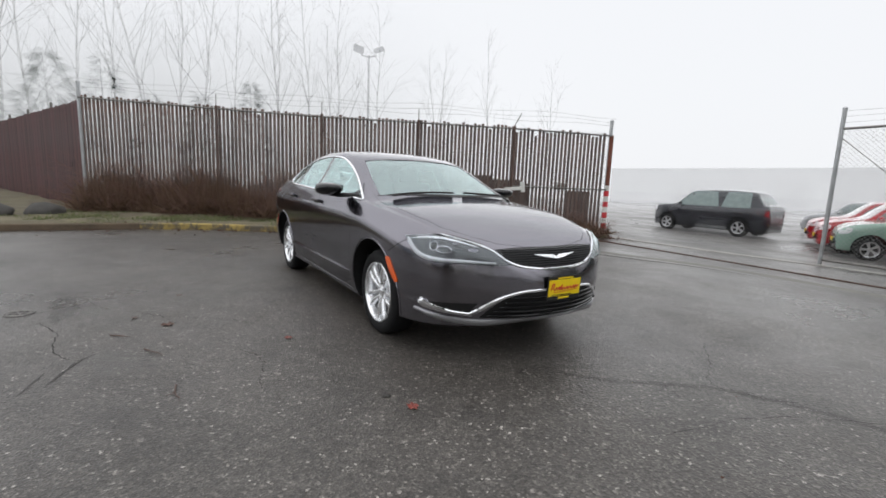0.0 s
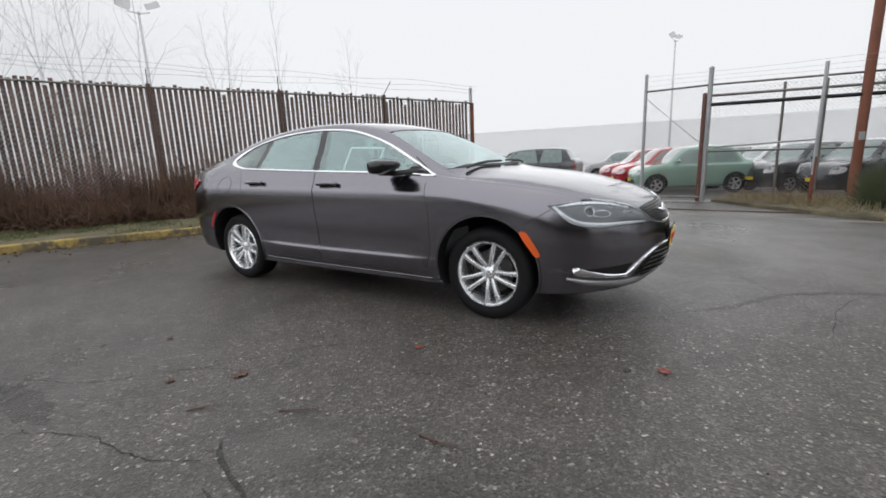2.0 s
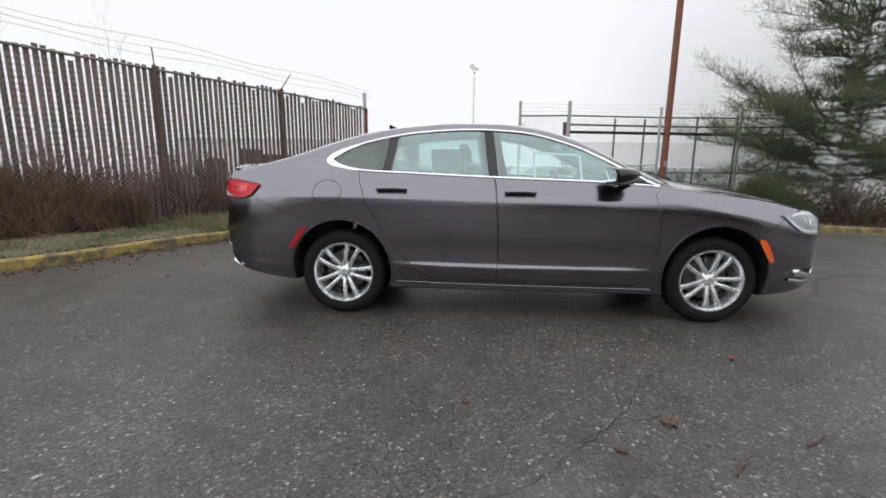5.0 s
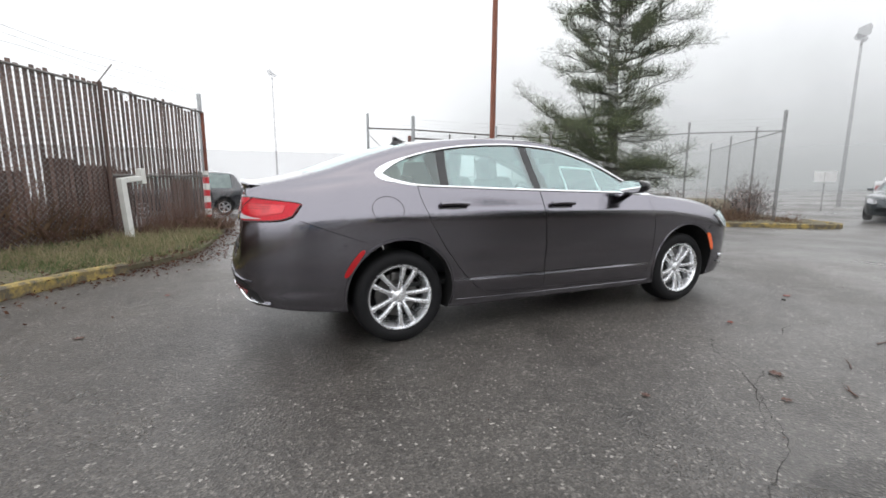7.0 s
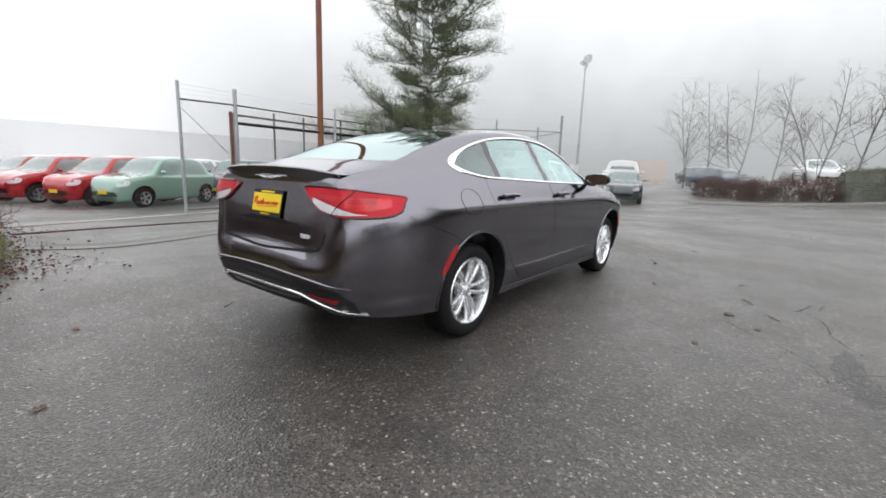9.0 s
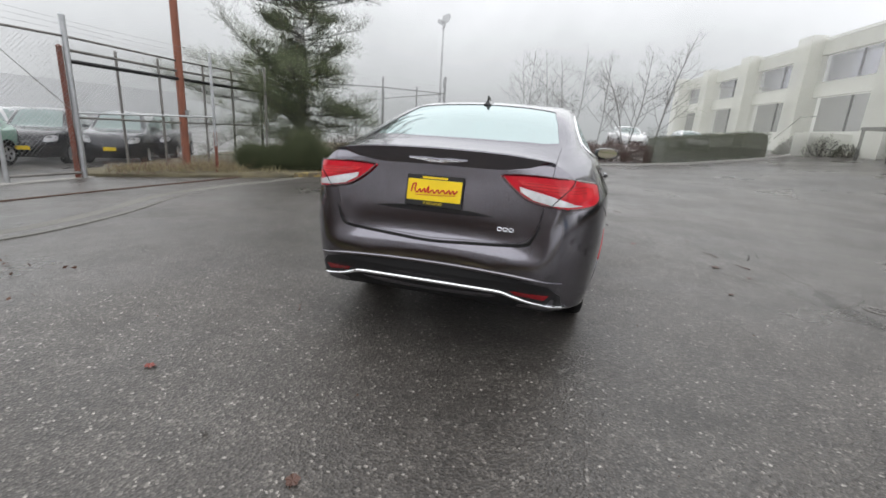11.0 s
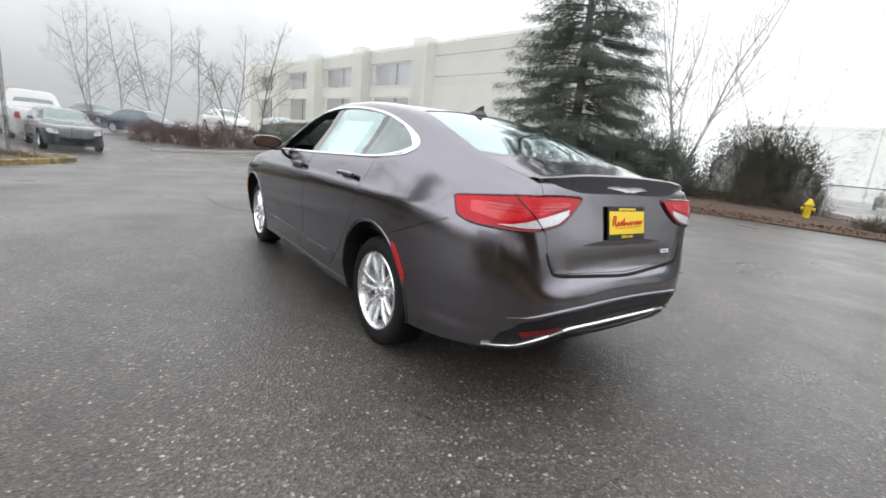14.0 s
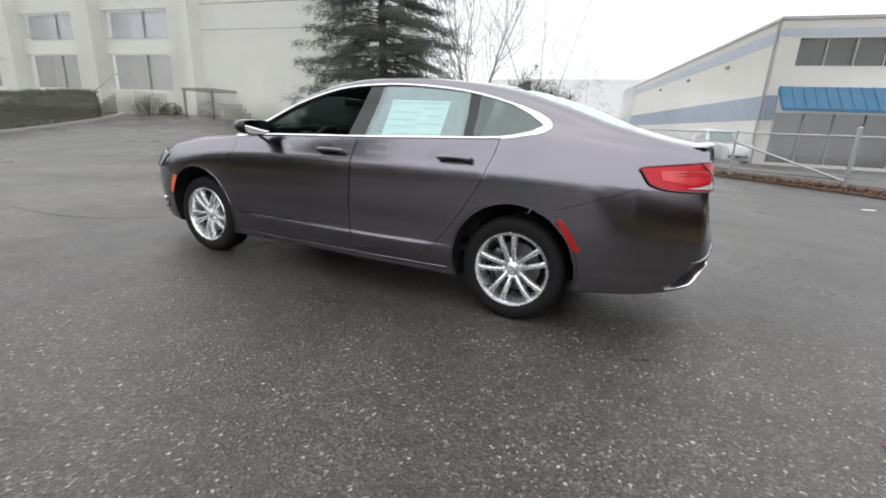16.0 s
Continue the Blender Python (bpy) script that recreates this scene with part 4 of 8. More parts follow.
both("light_band", lay([(-2.10, -.79, .930), (-2.10, -.79, .972), (-2.2, -.70, .985), (-2.30, -.62, .996), (-2.34, -.44, 1.006), (-2.345, -.46, .986), (-2.33, -.60, .952), (-2.25, -.67, .918), (-2.2, -.70, .912)], IN_T, .0150, -.003, .022), LIT_RED, tails, smooth=True)
both("lamp_edge", tube(on_body(TAIL, IN_T, .008, 4, True), .0065, 6, True), SMOKED, tails)
both("lamp_split", tube(on_body([(-2.24, -.665, 1.024), (-2.30, -.625, .952), (-2.345, -.59, .882)], IN_T, .0155), .003, 5), GLOSS_BLACK, tails)
for z in (.962, .976, .990):
    both("lens_rib", tube(on_body([(-2.16, -.74, z - .008), (-2.2, -.70, z - .006), (-2.325, -.58, z + .004), (-2.342, -.45 - (z - .97), z + .006)], IN_T, .0155), .0013, 4), DEEP_RED, tails)

# boot lid: lip, badge, slot, number; rear bumper: black valance, chrome line, reflectors
lipline = [(-2.27, -.60, 1.1), (-2.315, -.45, 1.1), (-2.325, 0, 1.1), (-2.315, .45, 1.1), (-2.27, .60, 1.1)]
lip_bm = bmesh.new()
rows = []
for x, y, _ in smooth_line(lipline, 8):
    zt = TREE[0].ray_cast(Vector((x + .03, y, 3)), Vector((0, 0, -1)))[0].z
    fade = 1 - (abs(y) / .6) ** 4
    rows.append([lip_bm.verts.new((x + dx, y, zt + dz * (.35 + .65 * fade))) for dx, dz in ((.10, -.002), (.05, .006), (.0, .014), (-.020, .016), (-.030, .009), (-.024, -.012), (-.012, -.04), (-.004, -.075))])
for a, b in zip(rows, rows[1:]):
    for j in range(7):
        lip_bm.faces.new((a[j], a[j + 1], b[j + 1], b[j]))
bmesh.ops.recalc_face_normals(lip_bm, faces=lip_bm.faces[:])
part("spoiler_lip", lip_bm, PAINT, lid, smooth=True, sharp=60)
BZ = lambda pts: [(-2.4, y, z) for y, z in pts] + [(-2.4, -y, z) for y, z in pts[::-1] if y]
part("wing_badge", lay(BZ([(0, 1.062), (-.035, 1.058), (-.07, 1.066), (-.16, 1.074), (-.07, 1.078), (0, 1.072)]), IN_B, .027, -.012, .03), CHROME, lid, "chrome wing badge")
part("lid_gap", strip([(-2.4, -.565, .79), (-2.4, -.535, .722), (-2.4, -.48, .686), (-2.4, -.2, .668), (-2.4, 0, .660), (-2.4, .2, .668), (-2.4, .48, .686), (-2.4, .535, .722), (-2.4, .565, .79)], IN_B, [.003, .006, .008, .009, .009, .009, .008, .006, .003], .0015, .003), LINER, lid, "dark gap under the boot lid", smooth=True)
part("lid_slot", lay(BZ([(0, .806), (-.2, .806), (-.34, .814), (-.2, .83), (0, .835)]), IN_B, .003, -.003, .05), GLOSS_BLACK, lid)
for i in range(3):
    c = -.365 - i * .030
    pts = [(-2.4, c + .012 * math.cos(a), .757 + .0085 * math.sin(a)) for a in np.linspace(0, 2 * math.pi, 12, endpoint=False)]
    part("chrome_ring", tube(on_body(pts, IN_B, .004, 2, True), .0024, 5, True), CHROME, lid)
part("valance", lay(BZ([(0, .44), (-.39, .437), (-.52, .40), (-.715, .345), (-.70, .42), (-.64, .475), (-.52, .508), (-.3, .53), (0, .536)]), IN_B, .004, -.005, .05), BLACK, car, "black rear valance")
part("lower_valance", lay(BZ([(0, .345), (-.3, .345), (-.5, .33), (-.66, .325), (-.715, .345), (-.52, .40), (-.39, .437), (0, .44)]), IN_B, .003, -.004, .05), BLACK, car)
line = [(-2.26, -.735, .340), (-2.33, -.66, .362), (-2.39, -.53, .393), (-2.405, -.46, .418), (-2.415, -.39, .438), (-2.425, -.2, .443), (-2.43, 0, .444)]
line += [(x, -y, z) for x, y, z in line[-2::-1]]
part("bumper_trim", strip(line, IN_B, [.004, .007, .008, .009, .010, .010, .010, .010, .010, .009, .008, .007, .004], .009, .012), CHROME, car, "chrome line along the rear bumper", smooth=True)
both("bumper_reflector", lay([(-2.4, -.455, .452), (-2.4, -.645, .428), (-2.4, -.62, .402), (-2.4, -.475, .43)], IN_B, .009, -.006, .04), DEEP_RED, car, "dark red bumper reflector")
part("valance_crease", strip([(-2.2, -.70, .495), (-2.36, -.52, .522), (-2.41, -.3, .54), (-2.43, 0, .546), (-2.41, .3, .54), (-2.36, .52, .522), (-2.2, .70, .495)], IN_B, [.003, .01, .011, .011, .011, .01, .003], .004, .012), PAINT, car, smooth=True)

# ---- inside the saloon ----
dash = bmesh.new()
add_prism(dash, [(.62, .62), (.60, .86), (.66, .965), (.78, .995), (1.02, .985), (1.08, .9), (1.05, .62)], -.74, .74)
bmesh.ops.bevel(dash, geom=[e for e in dash.edges], offset=.015, segments=2, affect="EDGES")
part("dashboard", dash, CABIN, car, smooth=True)
part("instrument_hood", tube([(.68, .24, .985), (.66, .31, 1.02), (.65, .37, 1.03), (.66, .43, 1.02), (.68, .50, .985)], .03, 8), CABIN, car, smooth=True)
sw = bmesh.new()
add_tube(sw, [(0, .185 * math.cos(a), .185 * math.sin(a)) for a in np.linspace(0, 2 * math.pi, 36, endpoint=False)], .016, 8, True)
steering = part("steering_wheel", sw, CABIN, car, "black steering wheel", smooth=True, at=pose(.46, .37, .93, 0, -24, 0))
part("wheel_centre", box((-.02, -.075, -.06), (.025, .075, .055), .02), CABIN, steering)
for a in (0, 180, 270):
    part("wheel_spoke", box((-.008, .06, -.018), (.008, .18, .018), .006), SATIN, steering, at=pose(0, 0, 0, a, 0, 0))


def car_seat(x, y, width, name):
    seat = part(name, box((x - .26, y - width / 2, .42), (x + .27, y + width / 2, .60), .05), SEAT, car, smooth=True)
    part("seat_back", box((-.06, -width / 2, 0), (.06, width / 2, .64), .05), SEAT, seat, smooth=True, at=pose(x - .24, y, .55, 0, -17, 0))
    return seat


for y in (-.37, .37):
    s = car_seat(.02, y, .52, "front_seat")
    part("headrest", box((-.045, -.13, 0), (.045, .13, .18), .04), SEAT, s, smooth=True, at=pose(-.435, y, 1.14, 0, -12, 0))
s = car_seat(-.82, 0, 1.28, "rear_bench")
for y in (-.38, .38):
    part("headrest", box((-.045, -.13, 0), (.045, .13, .13), .04), SEAT, s, smooth=True, at=pose(-1.27, y, 1.12, 0, -14, 0))
part("parcel_shelf", box((-1.92, -.60, 1.02), (-1.30, .60, 1.06), .01), CABIN, car)
part("cabin_floor", box((-1.4, -.75, .37), (1.0, .75, .40)), CABIN, car)
part("rear_view_mirror", box((.42, -.12, 1.285), (.45, .12, 1.345), .012), CABIN, car)
part("mirror_stalk", tube([(.435, 0, 1.31), (.455, 0, 1.35)], .009, 6), CABIN, car)

def window_paper(x0, x1, z0, z1):
    """A price sheet taped inside a side window."""
    quad = [(x0, -.9, z0), (x1, -.9, z0), (x1, -.9, z1), (x0, -.9, z1)]
    bm = flip_y(lay(quad, IN_R, -.016, .002, .05))
    return part("price_sheet", bm, PAPER, car, "white printed price sheet taped inside the window")


sheet = window_paper(-.83, -.40, 1.075, 1.315)
for x0, x1, z in ((-.80, -.62, 1.296), (-.60, -.42, 1.296), (-.79, -.66, 1.262), (-.80, -.70, 1.215), (-.64, -.43, 1.235), (-.62, -.43, 1.19), (-.80, -.66, 1.165), (-.63, -.43, 1.145), (-.80, -.68, 1.105), (-.62, -.47, 1.10)):
    row = lay([(x0, -.9, z - .006), (x1, -.9, z - .006), (x1, -.9, z + .006), (x0, -.9, z + .006)], IN_R, -.0125, .001, .1)
    part("printed_bar", flip_y(row), PRINT, sheet)
# the sheet in the other front window shows its pale edges only
quad = [(.06, 1.062), (.40, 1.05), (.40, 1.235), (.06, 1.250)]
for (ax, az), (bx, bz) in zip(quad, quad[1:] + quad[:1]):
    part("paper_edge", strip([(ax, -.9, az), ((ax + bx) / 2, -.9, (az + bz) / 2), (bx, -.9, bz)], IN_R, .009, -.018, .001), PAPER, car)

# ---- ground ----
NEAR = [(0, 0, 0), (4, -3, 0), (-5, -3, 0), (-5, 2, 0), (0, -6, 0), (5, 0, -.02), (-3.2, 7.7, -.06), (1.5, 9.4, -.22), (0, 14, -.30), (-6, 16, -.30), (5, 12, -.28), (4.5, 5.7, -.13), (9, 4.9, -.16), (12, 3.5, -.2), (16, 3, -.2),
        (20, -4, .08), (9, -5, .02), (8, -10, .12), (15, -10, .40), (25, -10, .7), (25, -15, 1.2), (13, -17, .9), (38, -12, 1.2)]
FAR = [(3, -12.5, 0), (-1, -14, 0), (-6, -26, -.15), (-9, -8, 0), (-10.3, -4, .05), (-20, -8, .1), (-10, 5, .1), (0, 80, -.5), (60, 60, -.5), (80, 0, .3), (80, -60, 1.2), (0, -80, -.2), (-80, -60, 0), (-80, 0, .2), (-60, 60, -.3)]
CTRL = np.array(NEAR + FAR, float)


def _kernel(d):
    return np.sqrt(d * d + 9.0)


_k = _kernel(np.linalg.norm(CTRL[:, None, :2] - CTRL[None, :, :2], axis=2))
_A = np.block([[_k + 1e-3 * np.eye(len(CTRL)), np.ones((len(CTRL), 1))], [np.ones((1, len(CTRL))), np.zeros((1, 1))]])
_w = np.linalg.solve(_A, np.append(CTRL[:, 2], 0))


def ground_z(x, y):
    """The height of the sloping ground."""
    x, y = np.clip(np.asarray(x, float), -90, 90), np.clip(np.asarray(y, float), -90, 90)
    d = np.sqrt((x[..., None] - CTRL[:, 0]) ** 2 + (y[..., None] - CTRL[:, 1]) ** 2)
    z = _kernel(d) @ _w[:-1] + _w[-1]
    near = np.clip((np.hypot(x * .8, y) - 4.2) / 3, 0, 1)
    return z * near * near * (3 - 2 * near)


def gz(x, y):
    return float(ground_z(np.array(x), np.array(y)))


def wet_asphalt():
    m = bpy.data.materials.new("wet_asphalt")
    m.use_nodes = True
    n, l = nodes_of(m)
    b = n["Principled BSDF"]
    where = n.new("ShaderNodeTexCoord")

    def noise_at(scale, detail=4.0, rough=0.55):
        t = n.new("ShaderNodeTexNoise")
        t.inputs["Scale"].default_value, t.inputs["Detail"].default_value, t.inputs["Roughness"].default_value = scale, detail, rough
        l.new(where.outputs["Object"], t.inputs["Vector"])
        return t

    def ramp_of(src, *stops):
        r = n.new("ShaderNodeValToRGB")
        while len(r.color_ramp.elements) < len(stops):
            r.color_ramp.elements.new(0.5)
        for e, (p, c) in zip(r.color_ramp.elements, stops):
            e.position, e.color = p, (*c, 1) if isinstance(c, tuple) else (c, c, c, 1)
        l.new(src, r.inputs[0])
        return r

    def mul(a, c):
        t = n.new("ShaderNodeMix")
        t.data_type, t.blend_type = "RGBA", "MULTIPLY"
        t.inputs[0].default_value = 1.0
        l.new(a, t.inputs[6])
        l.new(c, t.inputs[7])
        return t.outputs[2]

    stones = n.new("ShaderNodeTexVoronoi")
    stones.inputs["Scale"].default_value = 84
    l.new(where.outputs["Object"], stones.inputs["Vector"])
    grit = n.new("ShaderNodeTexVoronoi")
    grit.inputs["Scale"].default_value = 150
    l.new(where.outputs["Object"], grit.inputs["Vector"])
    tone = ramp_of(stones.outputs["Color"], (0.0, (.034, .031, .0275)), (.45, (.062, .056, .050)), (.76, (.090, .082, .074)), (.87, (.150, .138, .124)), (.95, (.35, .328, .300)))
    grit_tone = ramp_of(grit.outputs["Color"], (0, .62), (.6, 1.0), (.95, 1.75))
    patches = ramp_of(noise_at(.33, 5, .6).outputs[0], (.3, .60), (.5, .89), (.72, 1.26))
    stains = ramp_of(noise_at(1.9, 5, .65).outputs[0], (.30, .70), (.48, 1.0), (.8, 1.12))
    lanes = ramp_of(noise_at(7, 4, .6).outputs[0], (.25, .8), (.6, 1.08))
    color = mul(mul(mul(mul(tone.outputs[0], grit_tone.outputs[0]), patches.outputs[0]), stains.outputs[0]), lanes.outputs[0])
    l.new(color, b.inputs["Base Color"])
    wet = n.new("ShaderNodeMapRange")
    wet.inputs["From Min"].default_value, wet.inputs["From Max"].default_value = .36, .66
    wet.inputs["To Min"].default_value, wet.inputs["To Max"].default_value = .26, .52
    l.new(noise_at(.42, 6, .62).outputs[0], wet.inputs["Value"])
    l.new(wet.outputs[0], b.inputs["Roughness"])
    b.inputs["Specular IOR Level"].default_value = .42
    bump = n.new("ShaderNodeBump")
    bump.inputs["Strength"].default_value, bump.inputs["Distance"].default_value = .55, .006
    l.new(stones.outputs["Distance"], bump.inputs["Height"])
    bump2 = n.new("ShaderNodeBump")
    bump2.inputs["Strength"].default_value, bump2.inputs["Distance"].default_value = .25, .02
    l.new(noise_at(3.0, 6).outputs[0], bump2.inputs["Height"])
    l.new(bump2.outputs[0], bump.inputs["Normal"])
    l.new(bump.outputs[0], b.inputs["Normal"])
    # fog put into the far ground: it turns see-through away from the lot's middle
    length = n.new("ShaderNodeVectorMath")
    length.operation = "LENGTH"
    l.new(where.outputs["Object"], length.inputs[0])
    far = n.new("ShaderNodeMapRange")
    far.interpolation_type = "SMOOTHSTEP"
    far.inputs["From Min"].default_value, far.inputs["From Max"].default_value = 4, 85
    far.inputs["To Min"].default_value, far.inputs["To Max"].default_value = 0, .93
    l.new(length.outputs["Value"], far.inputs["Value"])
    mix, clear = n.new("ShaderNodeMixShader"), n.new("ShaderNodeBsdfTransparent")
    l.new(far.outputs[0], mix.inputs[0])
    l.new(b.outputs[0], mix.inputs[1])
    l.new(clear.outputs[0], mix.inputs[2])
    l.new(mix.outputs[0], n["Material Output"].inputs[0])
    return m


ASPHALT = wet_asphalt()
far_steps = 18 * 1.28 ** np.arange(1, 15)
line_x = np.unique(np.concatenate([-far_steps[::-1], np.arange(-18, 18.1, .5), far_steps]))
gx, gy = np.meshgrid(line_x, line_x, indexing="ij")
gzz = ground_z(gx, gy)
n1 = len(line_x)
verts = np.stack([gx, gy, gzz], -1).reshape(-1, 3)
idx = np.arange(n1 * n1).reshape(n1, n1)
quads = np.stack([idx[:-1, :-1], idx[1:, :-1], idx[1:, 1:], idx[:-1, 1:]], -1).reshape(-1, 4)
gme = bpy.data.meshes.new("ground")
gme.from_pydata(verts.tolist(), [], quads.tolist())
gme.polygons.foreach_set("use_smooth", [True] * len(gme.polygons))
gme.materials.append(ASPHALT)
ground = tagged(new("ground", gme), "wet grey asphalt lot with pale stones, stains and cracks", "ground", kind="structure")

# verges: raised beds of soil and grass with an uneven edge
SOIL = material("damp_soil_and_moss", (.115, .10, .062), .9, vary=.55, scale=2.2, fine=22, bump=.8)
LITTER = material("brown_leaf_litter", (.075, .048, .034), .9, vary=.5, scale=3.0, fine=30, bump=.8)
CONCRETE = material("worn_concrete", (.28, .27, .25), .75, vary=.3, scale=1.5, fine=40, bump=.4)
DIRTY_CONCRETE = material("dirty_wet_concrete", (.13, .125, .11), .6, vary=.35, scale=1.2, fine=40, bump=.4)


def kerb_yellow():
    """Yellow paint, worn through to grey concrete."""
    m = material("worn_yellow_kerb_paint", (.34, .25, .075), .7, vary=.35, scale=3, fine=40, bump=.4)
    n, l = nodes_of(m)
    b = n["Principled BSDF"]
    src = b.inputs["Base Color"].links[0].from_socket
    wear, where = n.new("ShaderNodeTexNoise"), n.new("ShaderNodeTexCoord")
    wear.inputs["Scale"].default_value, wear.inputs["Detail"].default_value, wear.inputs["Roughness"].default_value = 4.5, 6, .7
    l.new(where.outputs["Object"], wear.inputs["Vector"])
    cut = n.new("ShaderNodeMapRange")
    cut.inputs["From Min"].default_value, cut.inputs["From Max"].default_value = .42, .56
    l.new(wear.outputs[0], cut.inputs["Value"])
    mix = n.new("ShaderNodeMix")
    mix.data_type = "RGBA"
    mix.inputs[7].default_value = (.10, .085, .060, 1)
    l.new(cut.outputs[0], mix.inputs[0])
    l.new(src, mix.inputs[6])
    l.new(mix.outputs[2], b.inputs["Base Color"])
    return m


KERB_PAINT = kerb_yellow()


def bed(name, outline, rise, mat, label, category="verge", step=.45):
    """A raised patch of ground inside an outline."""
    bm = clipped_grid(outline, step)
    edge = {v for e in bm.edges if e.is_boundary for v in e.verts}
    for v in bm.verts:
        x, y = v.co.x, v.co.y
        v.co.z = gz(x, y) + (rise + .05 * noise.noise(Vector((x * .9, y * .9, 3))) + .03 * noise.noise(Vector((x * 3, y * 3, 1))) if v not in edge else rise * .55)
    rim = [e for e in bm.edges if e.is_boundary]
    for g in bmesh.ops.extrude_edge_only(bm, edges=rim)["geom"]:
        if isinstance(g, bmesh.types.BMVert):
            g.co.z = gz(g.co.x, g.co.y) - .06
    bmesh.ops.recalc_face_normals(bm, faces=bm.faces[:])
    ob = new(name, mesh_from(bm, name, mat, smooth=True, sharp=60))
    return tagged(ob, label, category, kind="structure")


def sweep(name, line, profile, mat, label, category, per=6, wobble=0.0):
    """A profile (across, up) carried along a line on the ground."""
    pts = smooth_line(line, per)
    bm = bmesh.new()
    rows = []
    for i, p in enumerate(pts):
        d = pts[min(i + 1, len(pts) - 1)] - pts[max(i - 1, 0)]
        d = d / np.linalg.norm(d)
        nx, ny = d[1], -d[0]
        z = gz(p[0], p[1])
        w = wobble * noise.noise(Vector((p[0] * 1.3, p[1] * 1.3, 0)))
        rows.append([bm.verts.new((p[0] + nx * (a + w), p[1] + ny * (a + w), z + h + (.4 * w if h > .03 else 0))) for a, h in profile])
    for a, b in zip(rows, rows[1:]):
        for j in range(len(profile) - 1):
            bm.faces.new((a[j], a[j + 1], b[j + 1], b[j]))
    bm.faces.new(rows[0])
    bm.faces.new(rows[-1][::-1])
    bmesh.ops.recalc_face_normals(bm, faces=bm.faces[:])
    ob = new(name, mesh_from(bm, name, mat, smooth=True, sharp=40))
    return tagged(ob, label, category, kind="structure")


KERB_W = [(-9.5, -11.5), (-7.6, -8.0), (-6.75, -5.6), (-6.6, -4.2), (-6.5, -2.55), (-6.2, -1.4), (-5.6, -.3), (-5.05, .6), (-4.65, 1.55), (-4.2, 2.25), (-3.78, 2.68)]
DIRT_W = [(-3.42, 3.1), (-3.1, 3.7), (-2.95, 4.6), (-2.9, 6.0), (-2.85, 7.3), (-3.0, 7.75)]
FENCE_A, FENCE_B = (-10.3, -3.8), (-3.18, 7.67)
west = KERB_W + DIRT_W + [(-3.9, 8.3), (-7.6, 2.6), (-11.0, -2.8), (-22, -6.8), (-32, -10.5), (-30, -20), (-12, -16)]
bed("verge_west", west, .12, SOIL, "grass and soil verge along the slatted fence")
KERB_PROFILE = [(.0, -.05), (.0, .10), (-.02, .125), (-.13, .13), (-.15, .11), (-.15, -.05)]
SIDE = [(-a, h) for a, h in KERB_PROFILE]
DIRTY_KERB = material("dirty_brown_kerb", (.105, .078, .052), .85, vary=.45, scale=3, fine=40, bump=.5)
sweep("kerb_west", KERB_W[:5], SIDE, DIRTY_KERB, "worn kerb under dirt and dead grass", "kerb", wobble=.02)
sweep("kerb_west", KERB_W[4:], SIDE, KERB_PAINT, "worn yellow painted concrete kerb", "kerb", wobble=.02)
KERB_E = [(5.0, 6.0), (5.6, 5.8), (6.6, 5.55), (8.95, 4.85), (11.2, 3.7), (12.0, 3.25), (12.6, 3.2), (13.1, 3.6), (13.6, 4.6)]
east = [(2.6, 9.6), (3.2, 8.6), (4.2, 7.0)] + KERB_E + [(17, 9), (24, 14), (24, 18), (12, 14), (6, 11.5), (3, 10.6)]
bed("verge_east", east, .12, SOIL, "verge with shrubs and dry grass by the yard gate")
sweep("kerb_east", KERB_E, [(-a, h) for a, h in KERB_PROFILE], KERB_PAINT, "worn yellow painted concrete kerb", "kerb", wobble=.02)
south = [(12.6, -10.4), (11.2, -9.75), (9.3, -9.6), (7, -10.3), (4.5, -12.1), (2, -13.2), (-1, -13.9), (-3.5, -13.2), (-5, -11.8), (-6.6, -9.9), (-8.2, -7.6), (-10, -9.5), (-7.5, -13.2), (-4.2, -16.2), (1.5, -21.5), (6, -22), (12, -17), (15, -11.5)]
bed("verge_south", south, .08, LITTER, "leaf-littered planting bed below the spruce")
# concrete gutter and the threshold of the yard gate
GUTTER = [(-2.7, 5.0), (-1.9, 4.5), (-.58, 4.75), (.83, 5.4), (2.2, 5.6), (4, 5.65), (5.4, 5.62), (6.9, 5.2), (9.1, 4.5)]
sweep("gutter", GUTTER, [(-.20, -.02), (-.20, .012), (-.05, -.004), (.0, -.02), (.05, -.004), (.20, .012), (.20, -.02)], DIRTY_CONCRETE, "shallow concrete gutter across the drive", "gutter")
sweep("gate_threshold", [(-2.9, 7.75), (-1, 8.45), (1.0, 9.25), (2.6, 9.5)], [(-.12, -.03), (-.12, .015), (.12, .015), (.12, -.03)], CONCRETE, "pale concrete threshold under the gate", "threshold")
sweep("gate_rail", [(-2.6, 6.6), (-1, 6.85), (1.5, 7.1), (4.5, 7.0)], [(-.03, -.02), (-.03, .02), (.03, .02), (.03, -.02)], material("rusty_steel_rail", (.10, .06, .045), .7, .5, .35, 6), "rusty steel gate rail in the asphalt", "rail")
sweep("hedge_kerb", [(18.2, 1), (18.8, -2.0), (20.3, -4.8), (22.3, -8.0), (24.4, -11.0), (25.6, -12.0)], [(-.1, -.03), (-.1, .12), (.1, .12), (.1, -.03)], material("hazy_kerb", (.4, .39, .37), .8, mist=.35), "pale kerb at the foot of the hedge", "kerb")

# cracks: thin dark grooves filled with grit, and two worn patches
CRACK = material("crack_in_asphalt", (.018, .017, .016), .85, vary=.4, mist=.25)


